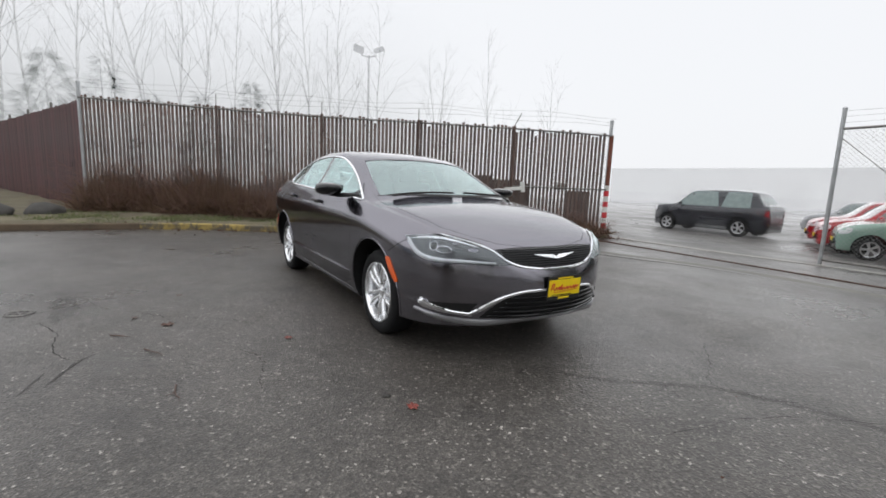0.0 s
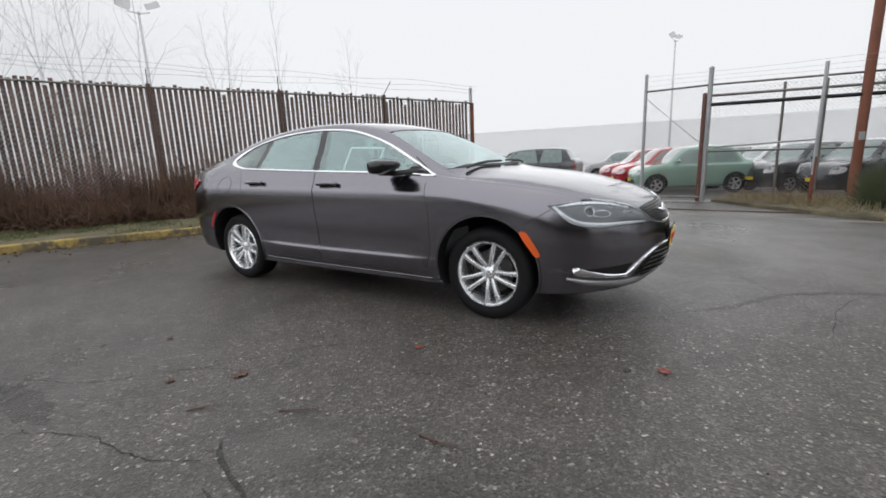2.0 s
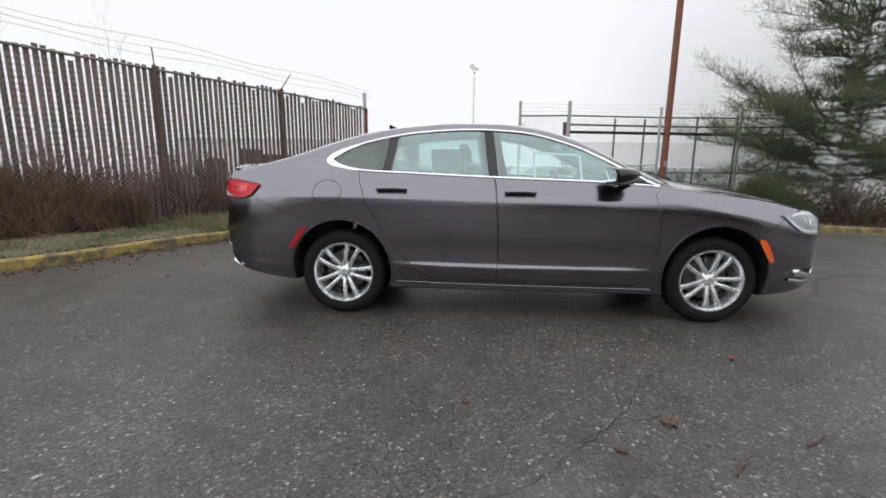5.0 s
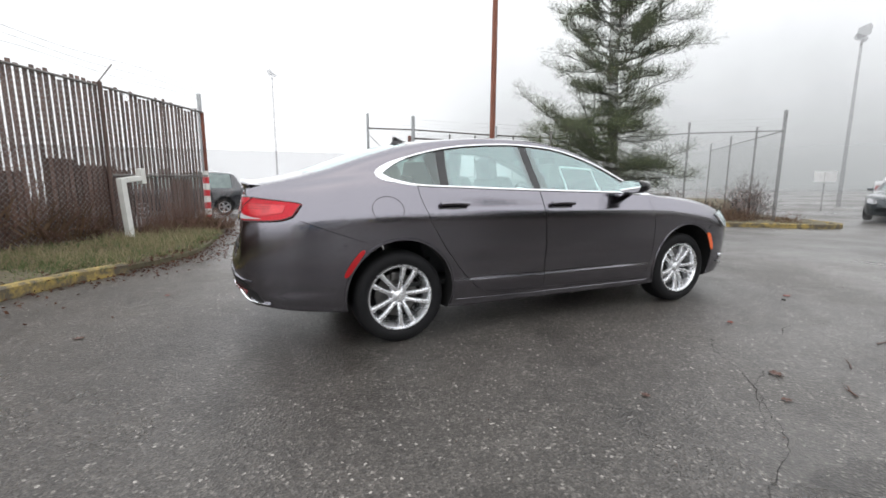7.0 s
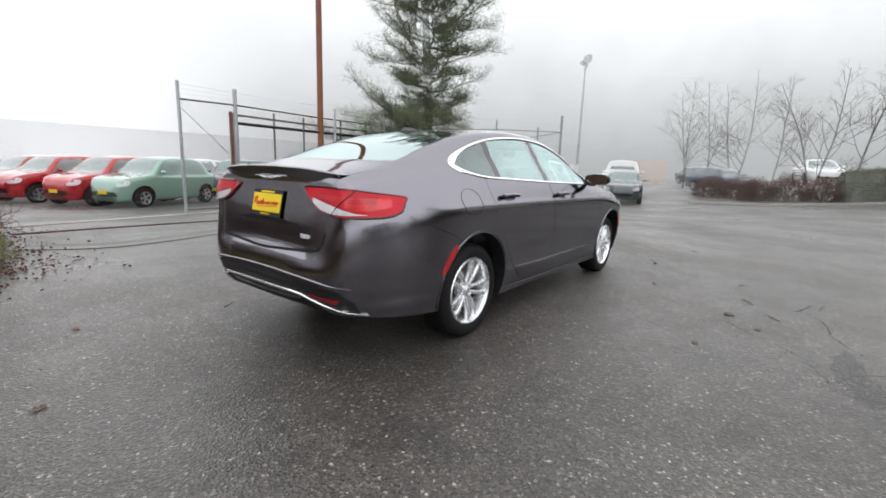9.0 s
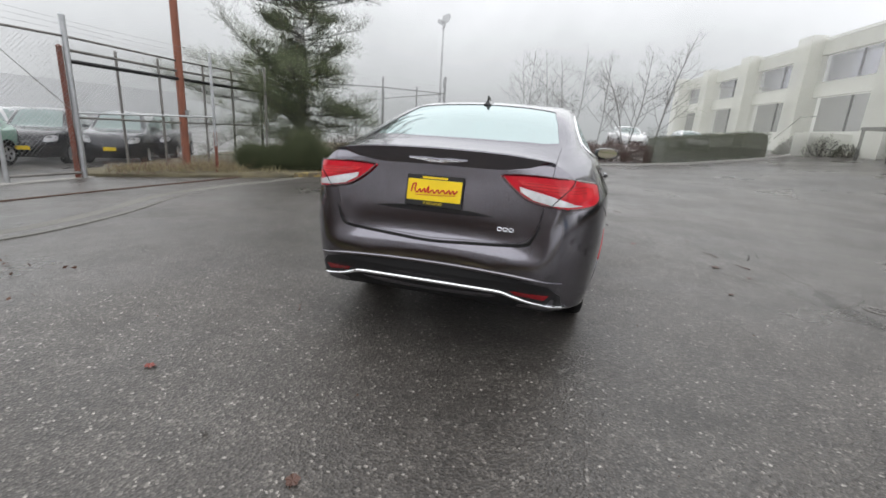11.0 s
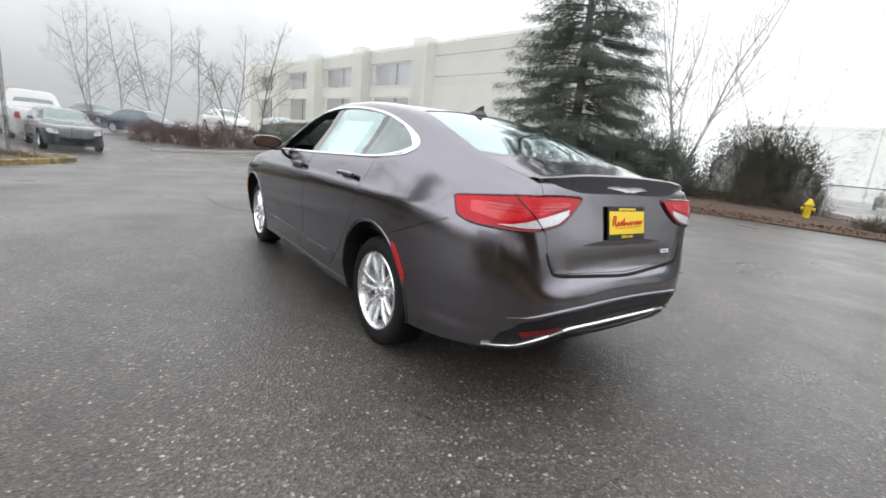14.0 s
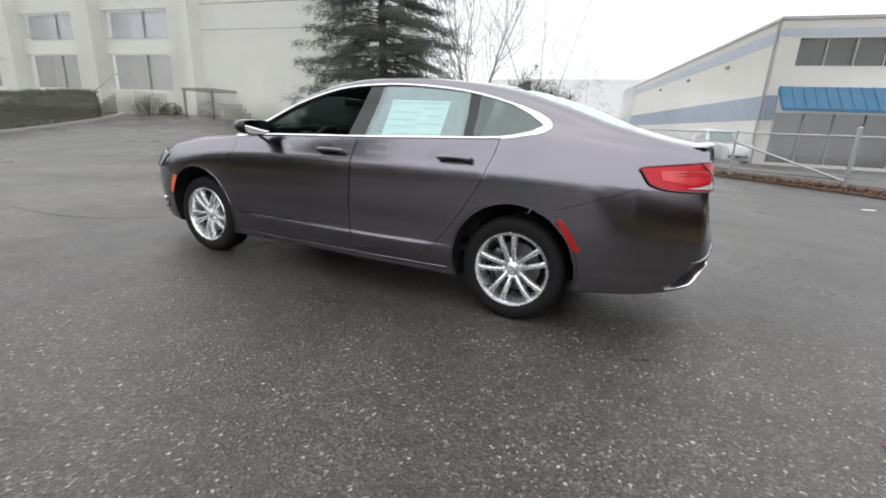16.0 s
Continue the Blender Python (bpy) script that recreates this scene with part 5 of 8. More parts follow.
def crack(line, width):
    pts = smooth_line(line, 10)
    bm = bmesh.new()
    rows = []
    rnd = random.Random(len(line) * 7 + int(abs(line[0][0]) * 100))
    for i, p in enumerate(pts):
        d = pts[min(i + 1, len(pts) - 1)] - pts[max(i - 1, 0)]
        d = d / (np.linalg.norm(d) + 1e-9)
        w = width * rnd.uniform(.35, 1.2) * (1 if 2 < i < len(pts) - 3 else .3)
        j = rnd.uniform(-.012, .012)
        c = (p[0] - d[1] * j, p[1] + d[0] * j)
        z = gz(*c) + .004
        rows.append((bm.verts.new((c[0] - d[1] * w, c[1] + d[0] * w, z)), bm.verts.new((c[0] + d[1] * w, c[1] - d[0] * w, z))))
    for a, b in zip(rows, rows[1:]):
        bm.faces.new((a[0], a[1], b[1], b[0]))
    ob = new("asphalt_crack", mesh_from(bm, "asphalt_crack", CRACK))
    return tagged(ob, "thin dark crack in the asphalt", "crack", "cracks in the lot", "structure")


for line, w in (([(.80, -1.63), (.55, -1.80), (.47, -1.94), (.30, -2.2), (.05, -2.45), (-.21, -2.69), (-.6, -2.85), (-1.1, -3.2)], 0.0023), ([(.59, -1.73), (.54, -2.12), (.2, -2.3), (-.28, -2.66)], 0.0015), ([(1.99, -1.79), (1.80, -1.78), (1.55, -1.72), (1.2, -1.85)], 0.0023),
                ([(1.04, -2.73), (.8, -2.85), (.4, -2.9), (0, -3.1)], 0.0037), ([(3.66, .89), (3.2, .6), (3.0, .9), (2.7, 1.4)], 0.0023), ([(4.2, 1.6), (3.9, 1.0), (3.5, .4), (3.3, -.5)], 0.0019), ([(-.4, -2.86), (-.16, -3.15), (.1, -3.3)], 0.0028), ([(2.3, -1.2), (2.0, -1.5), (1.85, -1.78)], 0.0015)):
    crack(line, w)


# stains of old water and oil, and a worn repair
STAIN = material("dark_stain_on_asphalt", (.026, .025, .024), .55, vary=.5, scale=9, fine=70, mist=.82)
RUT = material("crumbled_rut", (.022, .020, .018), .8, vary=.5, scale=14, fine=90, bump=.6, mist=.6)


def stain(line, width, mat, label, lift=.003):
    """A soft-edged band or blot on the ground along a line."""
    pts = smooth_line(line, 10)
    bm = bmesh.new()
    rows = []
    for i, p in enumerate(pts):
        d = pts[min(i + 1, len(pts) - 1)] - pts[max(i - 1, 0)]
        d = d / (np.linalg.norm(d) + 1e-9)
        u = i / (len(pts) - 1)
        w = width * (1 - abs(2 * u - 1) ** 3) * (.7 + .6 * noise.noise(Vector((p[0] * 7, p[1] * 7, 1))) + .3 * noise.noise(Vector((p[0] * 30, p[1] * 30, 1)))) + .001
        v = width * (1 - abs(2 * u - 1) ** 3) * (.7 + .6 * noise.noise(Vector((p[0] * 7, p[1] * 7, 9))) + .3 * noise.noise(Vector((p[0] * 30, p[1] * 30, 9)))) + .001
        rows.append([bm.verts.new((p[0] - d[1] * e, p[1] + d[0] * e, gz(p[0], p[1]) + lift)) for e in (w, -v)])
    for a, b in zip(rows, rows[1:]):
        bm.faces.new((a[0], a[1], b[1], b[0]))
    tagged(new("asphalt_stain", mesh_from(bm, "asphalt_stain", mat)), label, "stain", "stains on the lot", "structure")


def silt_film():
    """Pale silt left by dried rain water, thinning out to an uneven edge."""
    m = bpy.data.materials.new("pale_dried_silt")
    m.use_nodes = True
    n, l = nodes_of(m)
    b = n["Principled BSDF"]
    b.inputs["Base Color"].default_value, b.inputs["Roughness"].default_value, b.inputs["IOR"].default_value = (.21, .205, .195, 1), .6, 1.4
    where, length, cloud, add, fade = n.new("ShaderNodeTexCoord"), n.new("ShaderNodeVectorMath"), n.new("ShaderNodeTexNoise"), n.new("ShaderNodeMath"), n.new("ShaderNodeMapRange")
    length.operation = "LENGTH"
    cloud.inputs["Scale"].default_value, cloud.inputs["Detail"].default_value = 3.0, 5
    l.new(where.outputs["Object"], length.inputs[0])
    l.new(where.outputs["Object"], cloud.inputs["Vector"])
    add.operation = "MULTIPLY_ADD"
    add.inputs[1].default_value = 1.1
    l.new(cloud.outputs[0], add.inputs[0])
    l.new(length.outputs["Value"], add.inputs[2])
    fade.interpolation_type = "SMOOTHSTEP"
    fade.inputs["From Min"].default_value, fade.inputs["From Max"].default_value = .55, 1.35
    fade.inputs["To Min"].default_value, fade.inputs["To Max"].default_value = .30, 0
    l.new(add.outputs[0], fade.inputs["Value"])
    mix, clear = n.new("ShaderNodeMixShader"), n.new("ShaderNodeBsdfTransparent")
    l.new(fade.outputs[0], mix.inputs[0])
    l.new(clear.outputs[0], mix.inputs[1])
    l.new(b.outputs[0], mix.inputs[2])
    l.new(mix.outputs[0], n["Material Output"].inputs[0])
    return m


SILT = silt_film()


def silt_patch(x, y, sx, sy, turn):
    bm = bmesh.new()
    ring = [[bm.verts.new((r * math.cos(a), r * math.sin(a), 0)) for a in np.linspace(0, 2 * math.pi, 24, endpoint=False)] for r in (.5, 1.0)]
    bm.faces.new(ring[0])
    for k in range(24):
        bm.faces.new((ring[0][k], ring[1][k], ring[1][(k + 1) % 24], ring[0][(k + 1) % 24]))
    bmesh.ops.recalc_face_normals(bm, faces=bm.faces[:])
    ob = new("silt_patch", mesh_from(bm, "silt_patch", SILT))
    ob.matrix_basis = pose(x, y, gz(x, y) + .0025, 0, 0, turn) @ Matrix.Diagonal((sx, sy, 1, 1))
    tagged(ob, "pale dried silt on the asphalt", "stain", "silt patches on the lot", "structure")


silt_patch(1.27, -2.5, .40, .24, 30)
silt_patch(-.12, -2.72, .42, .2, 10)

IRON = material("worn_cast_iron", (.20, .19, .18), .45, .6, .35, 20, 120, bump=.3)
DARK_IRON = material("dark_cast_iron_groove", (.03, .028, .026), .7, .3, .3, 20)


def valve_cover(x, y, r):
    """A small round cast-iron cover: rim, groove, lid with a cross of ribs."""
    c = thing("valve_cover", "small round worn cast-iron cover set in the asphalt", "cover", pose(x, y, gz(x, y), 0, 0, 20))
    part("groove", revolve([(0, -.01), (r, -.01), (r, .003), (0, .003)], 32, "z"), DARK_IRON, c)
    part("rim", revolve([(r * .86, .0), (r * .88, .007), (r * .98, .007), (r, .0)], 36, "z"), IRON, c, smooth=True)
    lid_ = part("lid", revolve([(r * .66, .0), (r * .68, .008), (r * .78, .008), (r * .80, .0)], 36, "z"), IRON, c, smooth=True)
    for a in (0, 60, 120):
        part("rib", box((-r * .64, -r * .05, .002), (r * .64, r * .05, .0075), .001), IRON, lid_, at=pose(0, 0, 0, 0, 0, a))


valve_cover(-.275, -3.22, .10)
stain([(2.5, -.2), (2.82, .08), (3.2, .56), (3.6, .78), (3.9, .86), (4.5, .92), (5.2, .9)], .045, STAIN, "dark water stain across the asphalt")
stain([(-.8, -3.0), (-.5, -2.98), (-.2, -2.94), (.15, -2.95)], .13, STAIN, "dark worn repair in the asphalt")
stain([(.98, -2.62), (1.07, -2.69), (1.25, -2.75), (1.42, -2.80)], .014, RUT, "crumbled rut in the asphalt")
stain([(1.18, -2.83), (1.34, -2.86), (1.5, -2.90)], .010, RUT, "crumbled rut in the asphalt")

# ---- slatted fence on the west side ----
# both slat woods carry a little painted haze, through mist
WOOD_SLAT = material("weathered_brown_slat", (.150, .098, .083), .8, vary=.45, scale=2.5, fine=45, bump=.3, each=.28, mist=.12)
GALV = material("galvanised_steel", (.42, .43, .44), .45, .8, .2, 8, 60)
GALV_DARK = material("weathered_galvanised_steel", (.20, .19, .18), .6, .6, .35, 6, 50)
RUST = material("rusty_painted_steel", (.17, .062, .042), .75, .2, .4, 5, 40, bump=.2)
RED_PANEL = material("red_brown_slat", (.085, .030, .030), .7, vary=.3, scale=2, fine=40, each=.4, mist=.24)
BOARD = material("brown_stained_board", (.085, .052, .042), .8, vary=.35, scale=3, fine=40, bump=.2)
WHITE_STEEL = material("white_painted_steel", (.66, .66, .63), .5, vary=.12, scale=5)
RED_STRIPE = material("red_reflective_tape", (.55, .04, .05), .4, vary=.1)
WIRE = material("zinc_wire", (.30, .30, .30), .5, .7, .2)


def chain_mesh(width, z0, z1, pitch, radius):
    """Crossing diagonal wires, as one mesh in the x-z plane."""
    v, f = [], []
    h = z1 - z0

    def wire(x0, za, x1, zb, y):
        b = len(v)
        dx, dz = x1 - x0, zb - za
        n = math.hypot(dx, dz)
        ox, oz = -dz / n * radius, dx / n * radius
        for px, pz in ((x0, za), (x1, zb)):
            v.extend([(px + ox, y, pz + oz), (px - ox, y, pz - oz), (px, y + radius * 1.5, pz)])
        f.extend([(b, b + 1, b + 4, b + 3), (b + 1, b + 2, b + 5, b + 4), (b + 2, b, b + 3, b + 5)])

    s = -h
    while s < width:
        for mirror in (False, True):
            a, b = max(s, 0), min(s + h, width)
            if b - a > .02:
                za, zb = z0 + a - s, z0 + b - s
                if mirror:
                    wire(width - a, za, width - b, zb, -radius)
                else:
                    wire(a, za, b, zb, radius)
        s += pitch
    me = bpy.data.meshes.new("chain_mesh")
    me.from_pydata(v, [], f)
    me.materials.append(WIRE)
    return me


def steel_post(parent, at, z0, z1, r, mat, name="post", cap=True):
    bm = bmesh.new()
    add_revolve(bm, [(0, z0), (r, z0), (r, z1), (r * 1.15, z1), (r * 1.15, z1 + .02), (r * .5, z1 + .05), (0, z1 + .055)], 12, "z")
    bmesh.ops.remove_doubles(bm, verts=bm.verts[:], dist=1e-5)
    return part(name, bm, mat, parent, smooth=True, at=at)


FA, FB = Vector((*FENCE_A, 0)), Vector((*FENCE_B, 0))
along = (FB - FA).normalized()
FLEN = (FB - FA).length
FANG = math.degrees(math.atan2(along.y, along.x))
fence = thing("slatted_fence", "tall chain-link fence filled with weathered brown wooden slats", "fence", pose(FA.x, FA.y, 0, 0, 0, FANG))
top_of = pchip([(0, 3.0), (3, 2.88), (6.2, 2.77), (9, 2.72), (11, 2.68), (FLEN, 2.60)])
base_of = pchip([(0, .10), (6, .12), (9, .08), (11.5, .04), (FLEN, -.04)])
rnd = random.Random(5)
slat_mesh = mesh_from(box((-.0345, -.003, 0), (.0345, .003, 1)), "slat", WOOD_SLAT)
count = int(FLEN / .099)
for i in range(count):
    s = .06 + i * (FLEN - .12) / count
    b, t = float(base_of(s)) - .02, float(top_of(s)) + rnd.uniform(-.035, .03) - (.12 if rnd.random() < .05 else 0) - (.07 if FLEN - 2.3 < s and rnd.random() < .5 else 0)
    ob = new("slat", slat_mesh)
    ob.parent = fence
    ob.matrix_basis = pose(s + rnd.uniform(-.002, .002), rnd.uniform(-.003, .003), b, rnd.uniform(-.2, .2), rnd.uniform(-.06, .06), rnd.uniform(-2, 2)) @ Matrix.Diagonal((rnd.uniform(.97, 1.03), 1, t - b, 1))
mesh_ob = part("chain_mesh", chain_mesh(FLEN, .05, 2.62, .085, .0024), None, fence, at=pose(0, -.03, 0))
POST_BROWN = material("brown_painted_fence_post", (.115, .078, .066), .8, vary=.35, scale=3, fine=40, mist=.1)
for s in (0, 3.45, 6.1, 8.55, 11.0, FLEN):
    inner = 0 < s < FLEN
    top = float(top_of(s))
    steel_post(fence, pose(s, -.07 if inner else 0, 0), float(base_of(s)) - .2, top - .03 if inner else top + .30, .035 if inner else .045, POST_BROWN if inner else GALV)
    if inner:
        leaning = s == 11.0
        part("barb_arm", tube([(0, 0, -.08), (0, 0, .34 if leaning else .27)], .011, 6), GALV_DARK, fence, at=pose(s, -.07, top + .02, 25 if leaning else -4, 25 if leaning else 0, 0))
part("top_rail", tube([(s, -.05, float(top_of(s)) - .06) for s in np.linspace(0, FLEN, 12)], .021, 8), GALV_DARK, fence, smooth=True)
part("middle_rail", tube([(s, -.05, 1.17) for s in (11.0, FLEN)], .02, 8), GALV_DARK, fence)
for k in range(3):
    part("barbed_wire", tube([(s, -.12 - .08 * k, float(top_of(s)) + .17 + .09 * k + .03 * math.sin(s * 2.1 + k)) for s in np.linspace(0, FLEN, 30)], .0035, 4), WIRE, fence)
# boards screwed over the foot of the fence
for s0, s1, z1 in ((9.35, 9.75, 1.22), (10.0, 10.5, 1.42), (10.45, 11.25, 1.33), (11.15, 11.5, 1.25), (12.5, 13.1, 1.1)):
    part("board", box((s0, .018, float(base_of(s0))), (s1, .036, z1), .004), BOARD, fence)
for s, z, h in ((5.25, 2.16, .17), (6.1, 2.5, .22), (8.6, 2.45, .05), (4.6, 1.9, .06)):
    part("paper_scrap", box((s - .03, .012, z - h / 2), (s + .035, .016, z + h / 2)), PAPER, fence)
part("notice", box((12.2, .02, 1.12), (12.5, .026, 1.30)), PAPER, fence, "small white notice")
# the end post: red paint above, red and white tape below
end = part("end_sleeve", tube([(FLEN + .02, .0, -.05), (FLEN + .02, 0, 2.55)], .062, 14), RUST, fence, "red-brown sleeve round the end post", smooth=True)
for k in range(9):
    part("tape_band", tube([(FLEN + .02, 0, .02 + k * .14), (FLEN + .02, 0, .16 + k * .14)], .066, 14), RED_STRIPE if k % 2 else WHITE_STEEL, end, smooth=True)

# the darker fence that runs on from the corner
rb_dir = Vector((-10.2, -3.7, 0)).normalized()
red_fence = thing("red_brown_fence", "long red-brown slatted fence fading into the fog", "fence", pose(FA.x, FA.y, 0, 0, 0, math.degrees(math.atan2(rb_dir.y, rb_dir.x))))
rb_mesh = mesh_from(box((-.055, -.008, 0), (.055, .008, 1)), "slat", RED_PANEL)
for i in range(150):
    ob = new("slat", rb_mesh)
    ob.parent = red_fence
    ob.matrix_basis = pose(.1 + i * .125, rnd.uniform(-.004, .004), -.05) @ Matrix.Diagonal((1.1, 1, 2.92 + rnd.uniform(-.03, .03), 1))
for i in range(7):
    steel_post(red_fence, pose(2.9 * i + 2.9, -.05, 0), -.2, 3.0, .035, material("post_in_fog", (.2, .19, .18), .6, .5, mist=.2))
part("top_rail", tube([(0, -.04, 2.8), (19, -.04, 2.8)], .02, 6), RED_PANEL, red_fence)

# white bent post beside the fence
bent = thing("bent_steel_post", "white L-shaped steel post standing in the verge", "post", pose(-4.17, 5.2, gz(-4.17, 5.2), 0, 0, FANG))
part("upright", box((-.05, -.05, -.1), (.05, .05, 1.12), .008, pose(0, 0, 0, 0, -4, 0)), WHITE_STEEL, bent)
part("arm", box((-.05, -.045, 0), (.46, .045, .085), .008), WHITE_STEEL, bent, at=pose(-.06, 0, 1.05, 0, -6, 0))
part("arm_plate", box((.36, -.05, -.06), (.46, .05, .20), .006), WHITE_STEEL, bent, at=pose(-.06, 0, 1.05, 0, -6, 0))


# ---- yard gate and its chain-link screen on the north side ----
def zrel(x, y):
    return gz(x, y)


gate = thing("yard_gate", "galvanised chain-link gate frame with barbed wire, standing open", "gate")
GL, GM, GE = Vector((.985, 9.36)), Vector((2.40, 9.41)), Vector((8.6, 9.75))
gp = {"left": (GL, 2.94, .04, GALV), "main": (GM, 2.95, .055, RUST)}
for p, top, r, mt in gp.values():
    steel_post(gate, pose(p.x, p.y, 0), gz(p.x, p.y) - .2, top, r, GALV)
steel_post(gate, pose(2.30, 9.46, 0), gz(2.3, 9.4) - .1, 2.36, .05, RUST)
rail_pts = lambda a, b, z0, z1: [(a.x, a.y, z0), (b.x, b.y, z1)]
part("gate_rail", tube(rail_pts(GL, GM, 2.56, 2.58), .024, 8), GALV_DARK, gate)
part("gate_rail", tube(rail_pts(GL, GM, gz(1, 9.3) + .12, gz(2.4, 9.4) + .12), .03, 8), GALV_DARK, gate)
part("brace_wire", tube(rail_pts(GL, GM, 2.4, 1.1), .007, 5), GALV_DARK, gate)
w0 = (GM - GL).length
part("chain_mesh", chain_mesh(w0, gz(1.5, 9.4) + .12, 2.55, .085, .0019), None, gate, at=pose(GL.x, GL.y, 0, 0, 0, math.degrees(math.atan2(GM.y - GL.y, GM.x - GL.x))))
for k in range(3):
    part("barbed_wire", tube([(GL.x + (GE.x - GL.x) * t, GL.y + (GE.y - GL.y) * t - .05 * k, 2.68 + .1 * k + .015 * math.sin(9 * t + k)) for t in np.linspace(0, 1, 20)], .003, 4), WIRE, gate)

screen = thing("chain_link_screen", "galvanised chain-link fence with double rails by the yard gate", "fence")
for x, y, top, r in ((3.9, 10.02, 2.51, .03), (4.6, 9.55, 2.45, .03), (6.15, 9.7, 2.55, .03), (7.3, 9.75, 2.6, .035), (8.6, 9.75, 2.75, .04)):
    steel_post(screen, pose(x, y, 0), gz(x, y) - .2, top, r, GALV_DARK)
for z, r in ((2.58, .024), (2.33, .03), (1.02, .022)):
    part("screen_rail", tube([(GM.x, GM.y, z), (5.2, 9.62, z - .03), (GE.x, GE.y, z - .03)], r, 8), GALV_DARK, screen, smooth=True)
part("screen_rail", tube([(GM.x, GM.y, 2.12), (5.2, 9.6, 2.1), (GE.x, GE.y, 2.08)], .042, 8), BLACK, screen)
w1 = (GE - GM).length
part("chain_mesh", chain_mesh(w1, -.05, 2.5, .085, .0018), None, screen, at=pose(GM.x, GM.y + .03, 0, 0, 0, math.degrees(math.atan2(GE.y - GM.y, GE.x - GM.x))))
# leaning guide post with a rusty foot and its loose rail
guide = thing("guide_post", "leaning galvanised post with a rusty foot", "post", pose(4.27, 7.65, gz(4.27, 7.65)))
part("shaft", tube([(0, 0, -.1), (.02, .02, 2.78)], .034, 10), GALV, guide, smooth=True)
part("rusty_foot", tube([(0, 0, -.1), (.01, .01, 1.05)], .036, 10), RUST, guide, smooth=True)
part("loose_rail", tube([(0, 0, 1.38), (-1.0, 1.0, 1.33), (-1.9, 1.78, 1.30)], .02, 8), GALV, guide)
steel_post(guide, pose(2.0, .1, 0), -.2, 2.7, .03, GALV_DARK, "second_shaft")

# fence that goes on behind the pine to a corner post and away into the fog
# its fog is built into the steel and wire, left mostly see-through
MIST_STEEL = material("steel_in_fog", (.2, .2, .2), .6, .5, mist=.6)
MIST_WIRE = material("wire_in_fog", (.25, .25, .25), .6, .5, mist=.86)
back = thing("far_chain_link_fence", "chain-link fence with barbed wire fading into the fog", "fence")
for x, y, top in ((9.9, 5.9, 2.75), (11.6, 4.25, 3.0), (12.9, 5.8, 2.75), (15.5, 8.4, 2.75), (18.5, 11.4, 2.75)):
    steel_post(back, pose(x, y, 0), gz(x, y) - .2, top, .045 if x == 11.6 else .03, MIST_STEEL)
corner = Vector((11.6, 4.25))
for a, b in (((8.6, 9.75), (9.9, 5.9)), ((9.9, 5.9), (11.6, 4.25)), ((11.6, 4.25), (18.5, 11.4))):
    part("top_rail", tube([(*a, 2.48), (*b, 2.48)], .02, 6), MIST_STEEL, back)
    for k in range(3):
        part("barbed_wire", tube([(*a, 2.62 + .1 * k), (*b, 2.62 + .1 * k)], .0035, 4), MIST_WIRE, back)
    L = math.dist(a, b)
    me = chain_mesh(L, -.15, 2.45, .10, .0028)
    me.materials[0] = MIST_WIRE
    part("chain_mesh", me, None, back, at=pose(*a, 0, 0, 0, math.degrees(math.atan2(b[1] - a[1], b[0] - a[0]))))
part("barb_arm", box((-.012, -.012, 0), (.012, .012, .4), 0), MIST_STEEL, back, at=pose(11.75, 4.35, 2.7, 0, 40, 20))

# low fence and barrier on the south side
south_fence = thing("low_chain_link_fence", "low galvanised chain-link fence and swing barrier", "fence")
SP = [(-6.35, -11.5), (-3.95, -12.95), (-1.2, -15.4), (1.3, -17.8)]
for i, (x, y) in enumerate(SP):
    steel_post(south_fence, pose(x, y, 0), gz(x, y) - .2, 1.52 if i == 0 else 1.36, .05 if i == 0 else .028, GALV)
for a, b in zip(SP, SP[1:]):
    part("top_rail", tube([(*a, 1.33), (*b, 1.33)], .021, 8), GALV, south_fence, smooth=True)
    part("lower_rail", tube([(*a, .25), (*b, .25)], .016, 6), GALV_DARK, south_fence)
    L = math.dist(a, b)
    part("chain_mesh", chain_mesh(L, .1, 1.32, .09, .0024), None, south_fence, at=pose(*a, 0, 0, 0, math.degrees(math.atan2(b[1] - a[1], b[0] - a[0]))))
part("swing_bar", tube([(-6.3, -11.45, .22), (-3.95, -12.9, 1.05)], .03, 8), GALV, south_fence, "sloping barrier tube", smooth=True)
part("top_rail", tube([(-6.35, -11.5, 1.33), (-9.5, -9.6, 1.33)], .021, 8), GALV, south_fence)

# ---- buildings ----
import collections


def wall_with_holes(bm, length, z0, z1, thick, holes):
    """A wall in the x-z plane, y from 0 (face) to thick, with rectangular openings (x0, x1, za, zb)."""
    cut_x = sorted({0, length, *[h[0] for h in holes], *[h[1] for h in holes]})
    cut_z = sorted({z0, z1, *[h[2] for h in holes], *[h[3] for h in holes]})
    for xa, xb in zip(cut_x, cut_x[1:]):
        for za, zb in zip(cut_z, cut_z[1:]):
            mx, mz = (xa + xb) / 2, (za + zb) / 2
            if not any(h[0] < mx < h[1] and h[2] < mz < h[3] for h in holes):
                add_box(bm, (xa, 0, za), (xb, thick, zb))
    bmesh.ops.remove_doubles(bm, verts=bm.verts[:], dist=1e-4)
    seen = collections.Counter(frozenset(f.verts) for f in bm.faces)
    bmesh.ops.delete(bm, geom=[f for f in bm.faces if seen[frozenset(f.verts)] > 1], context="FACES_ONLY")


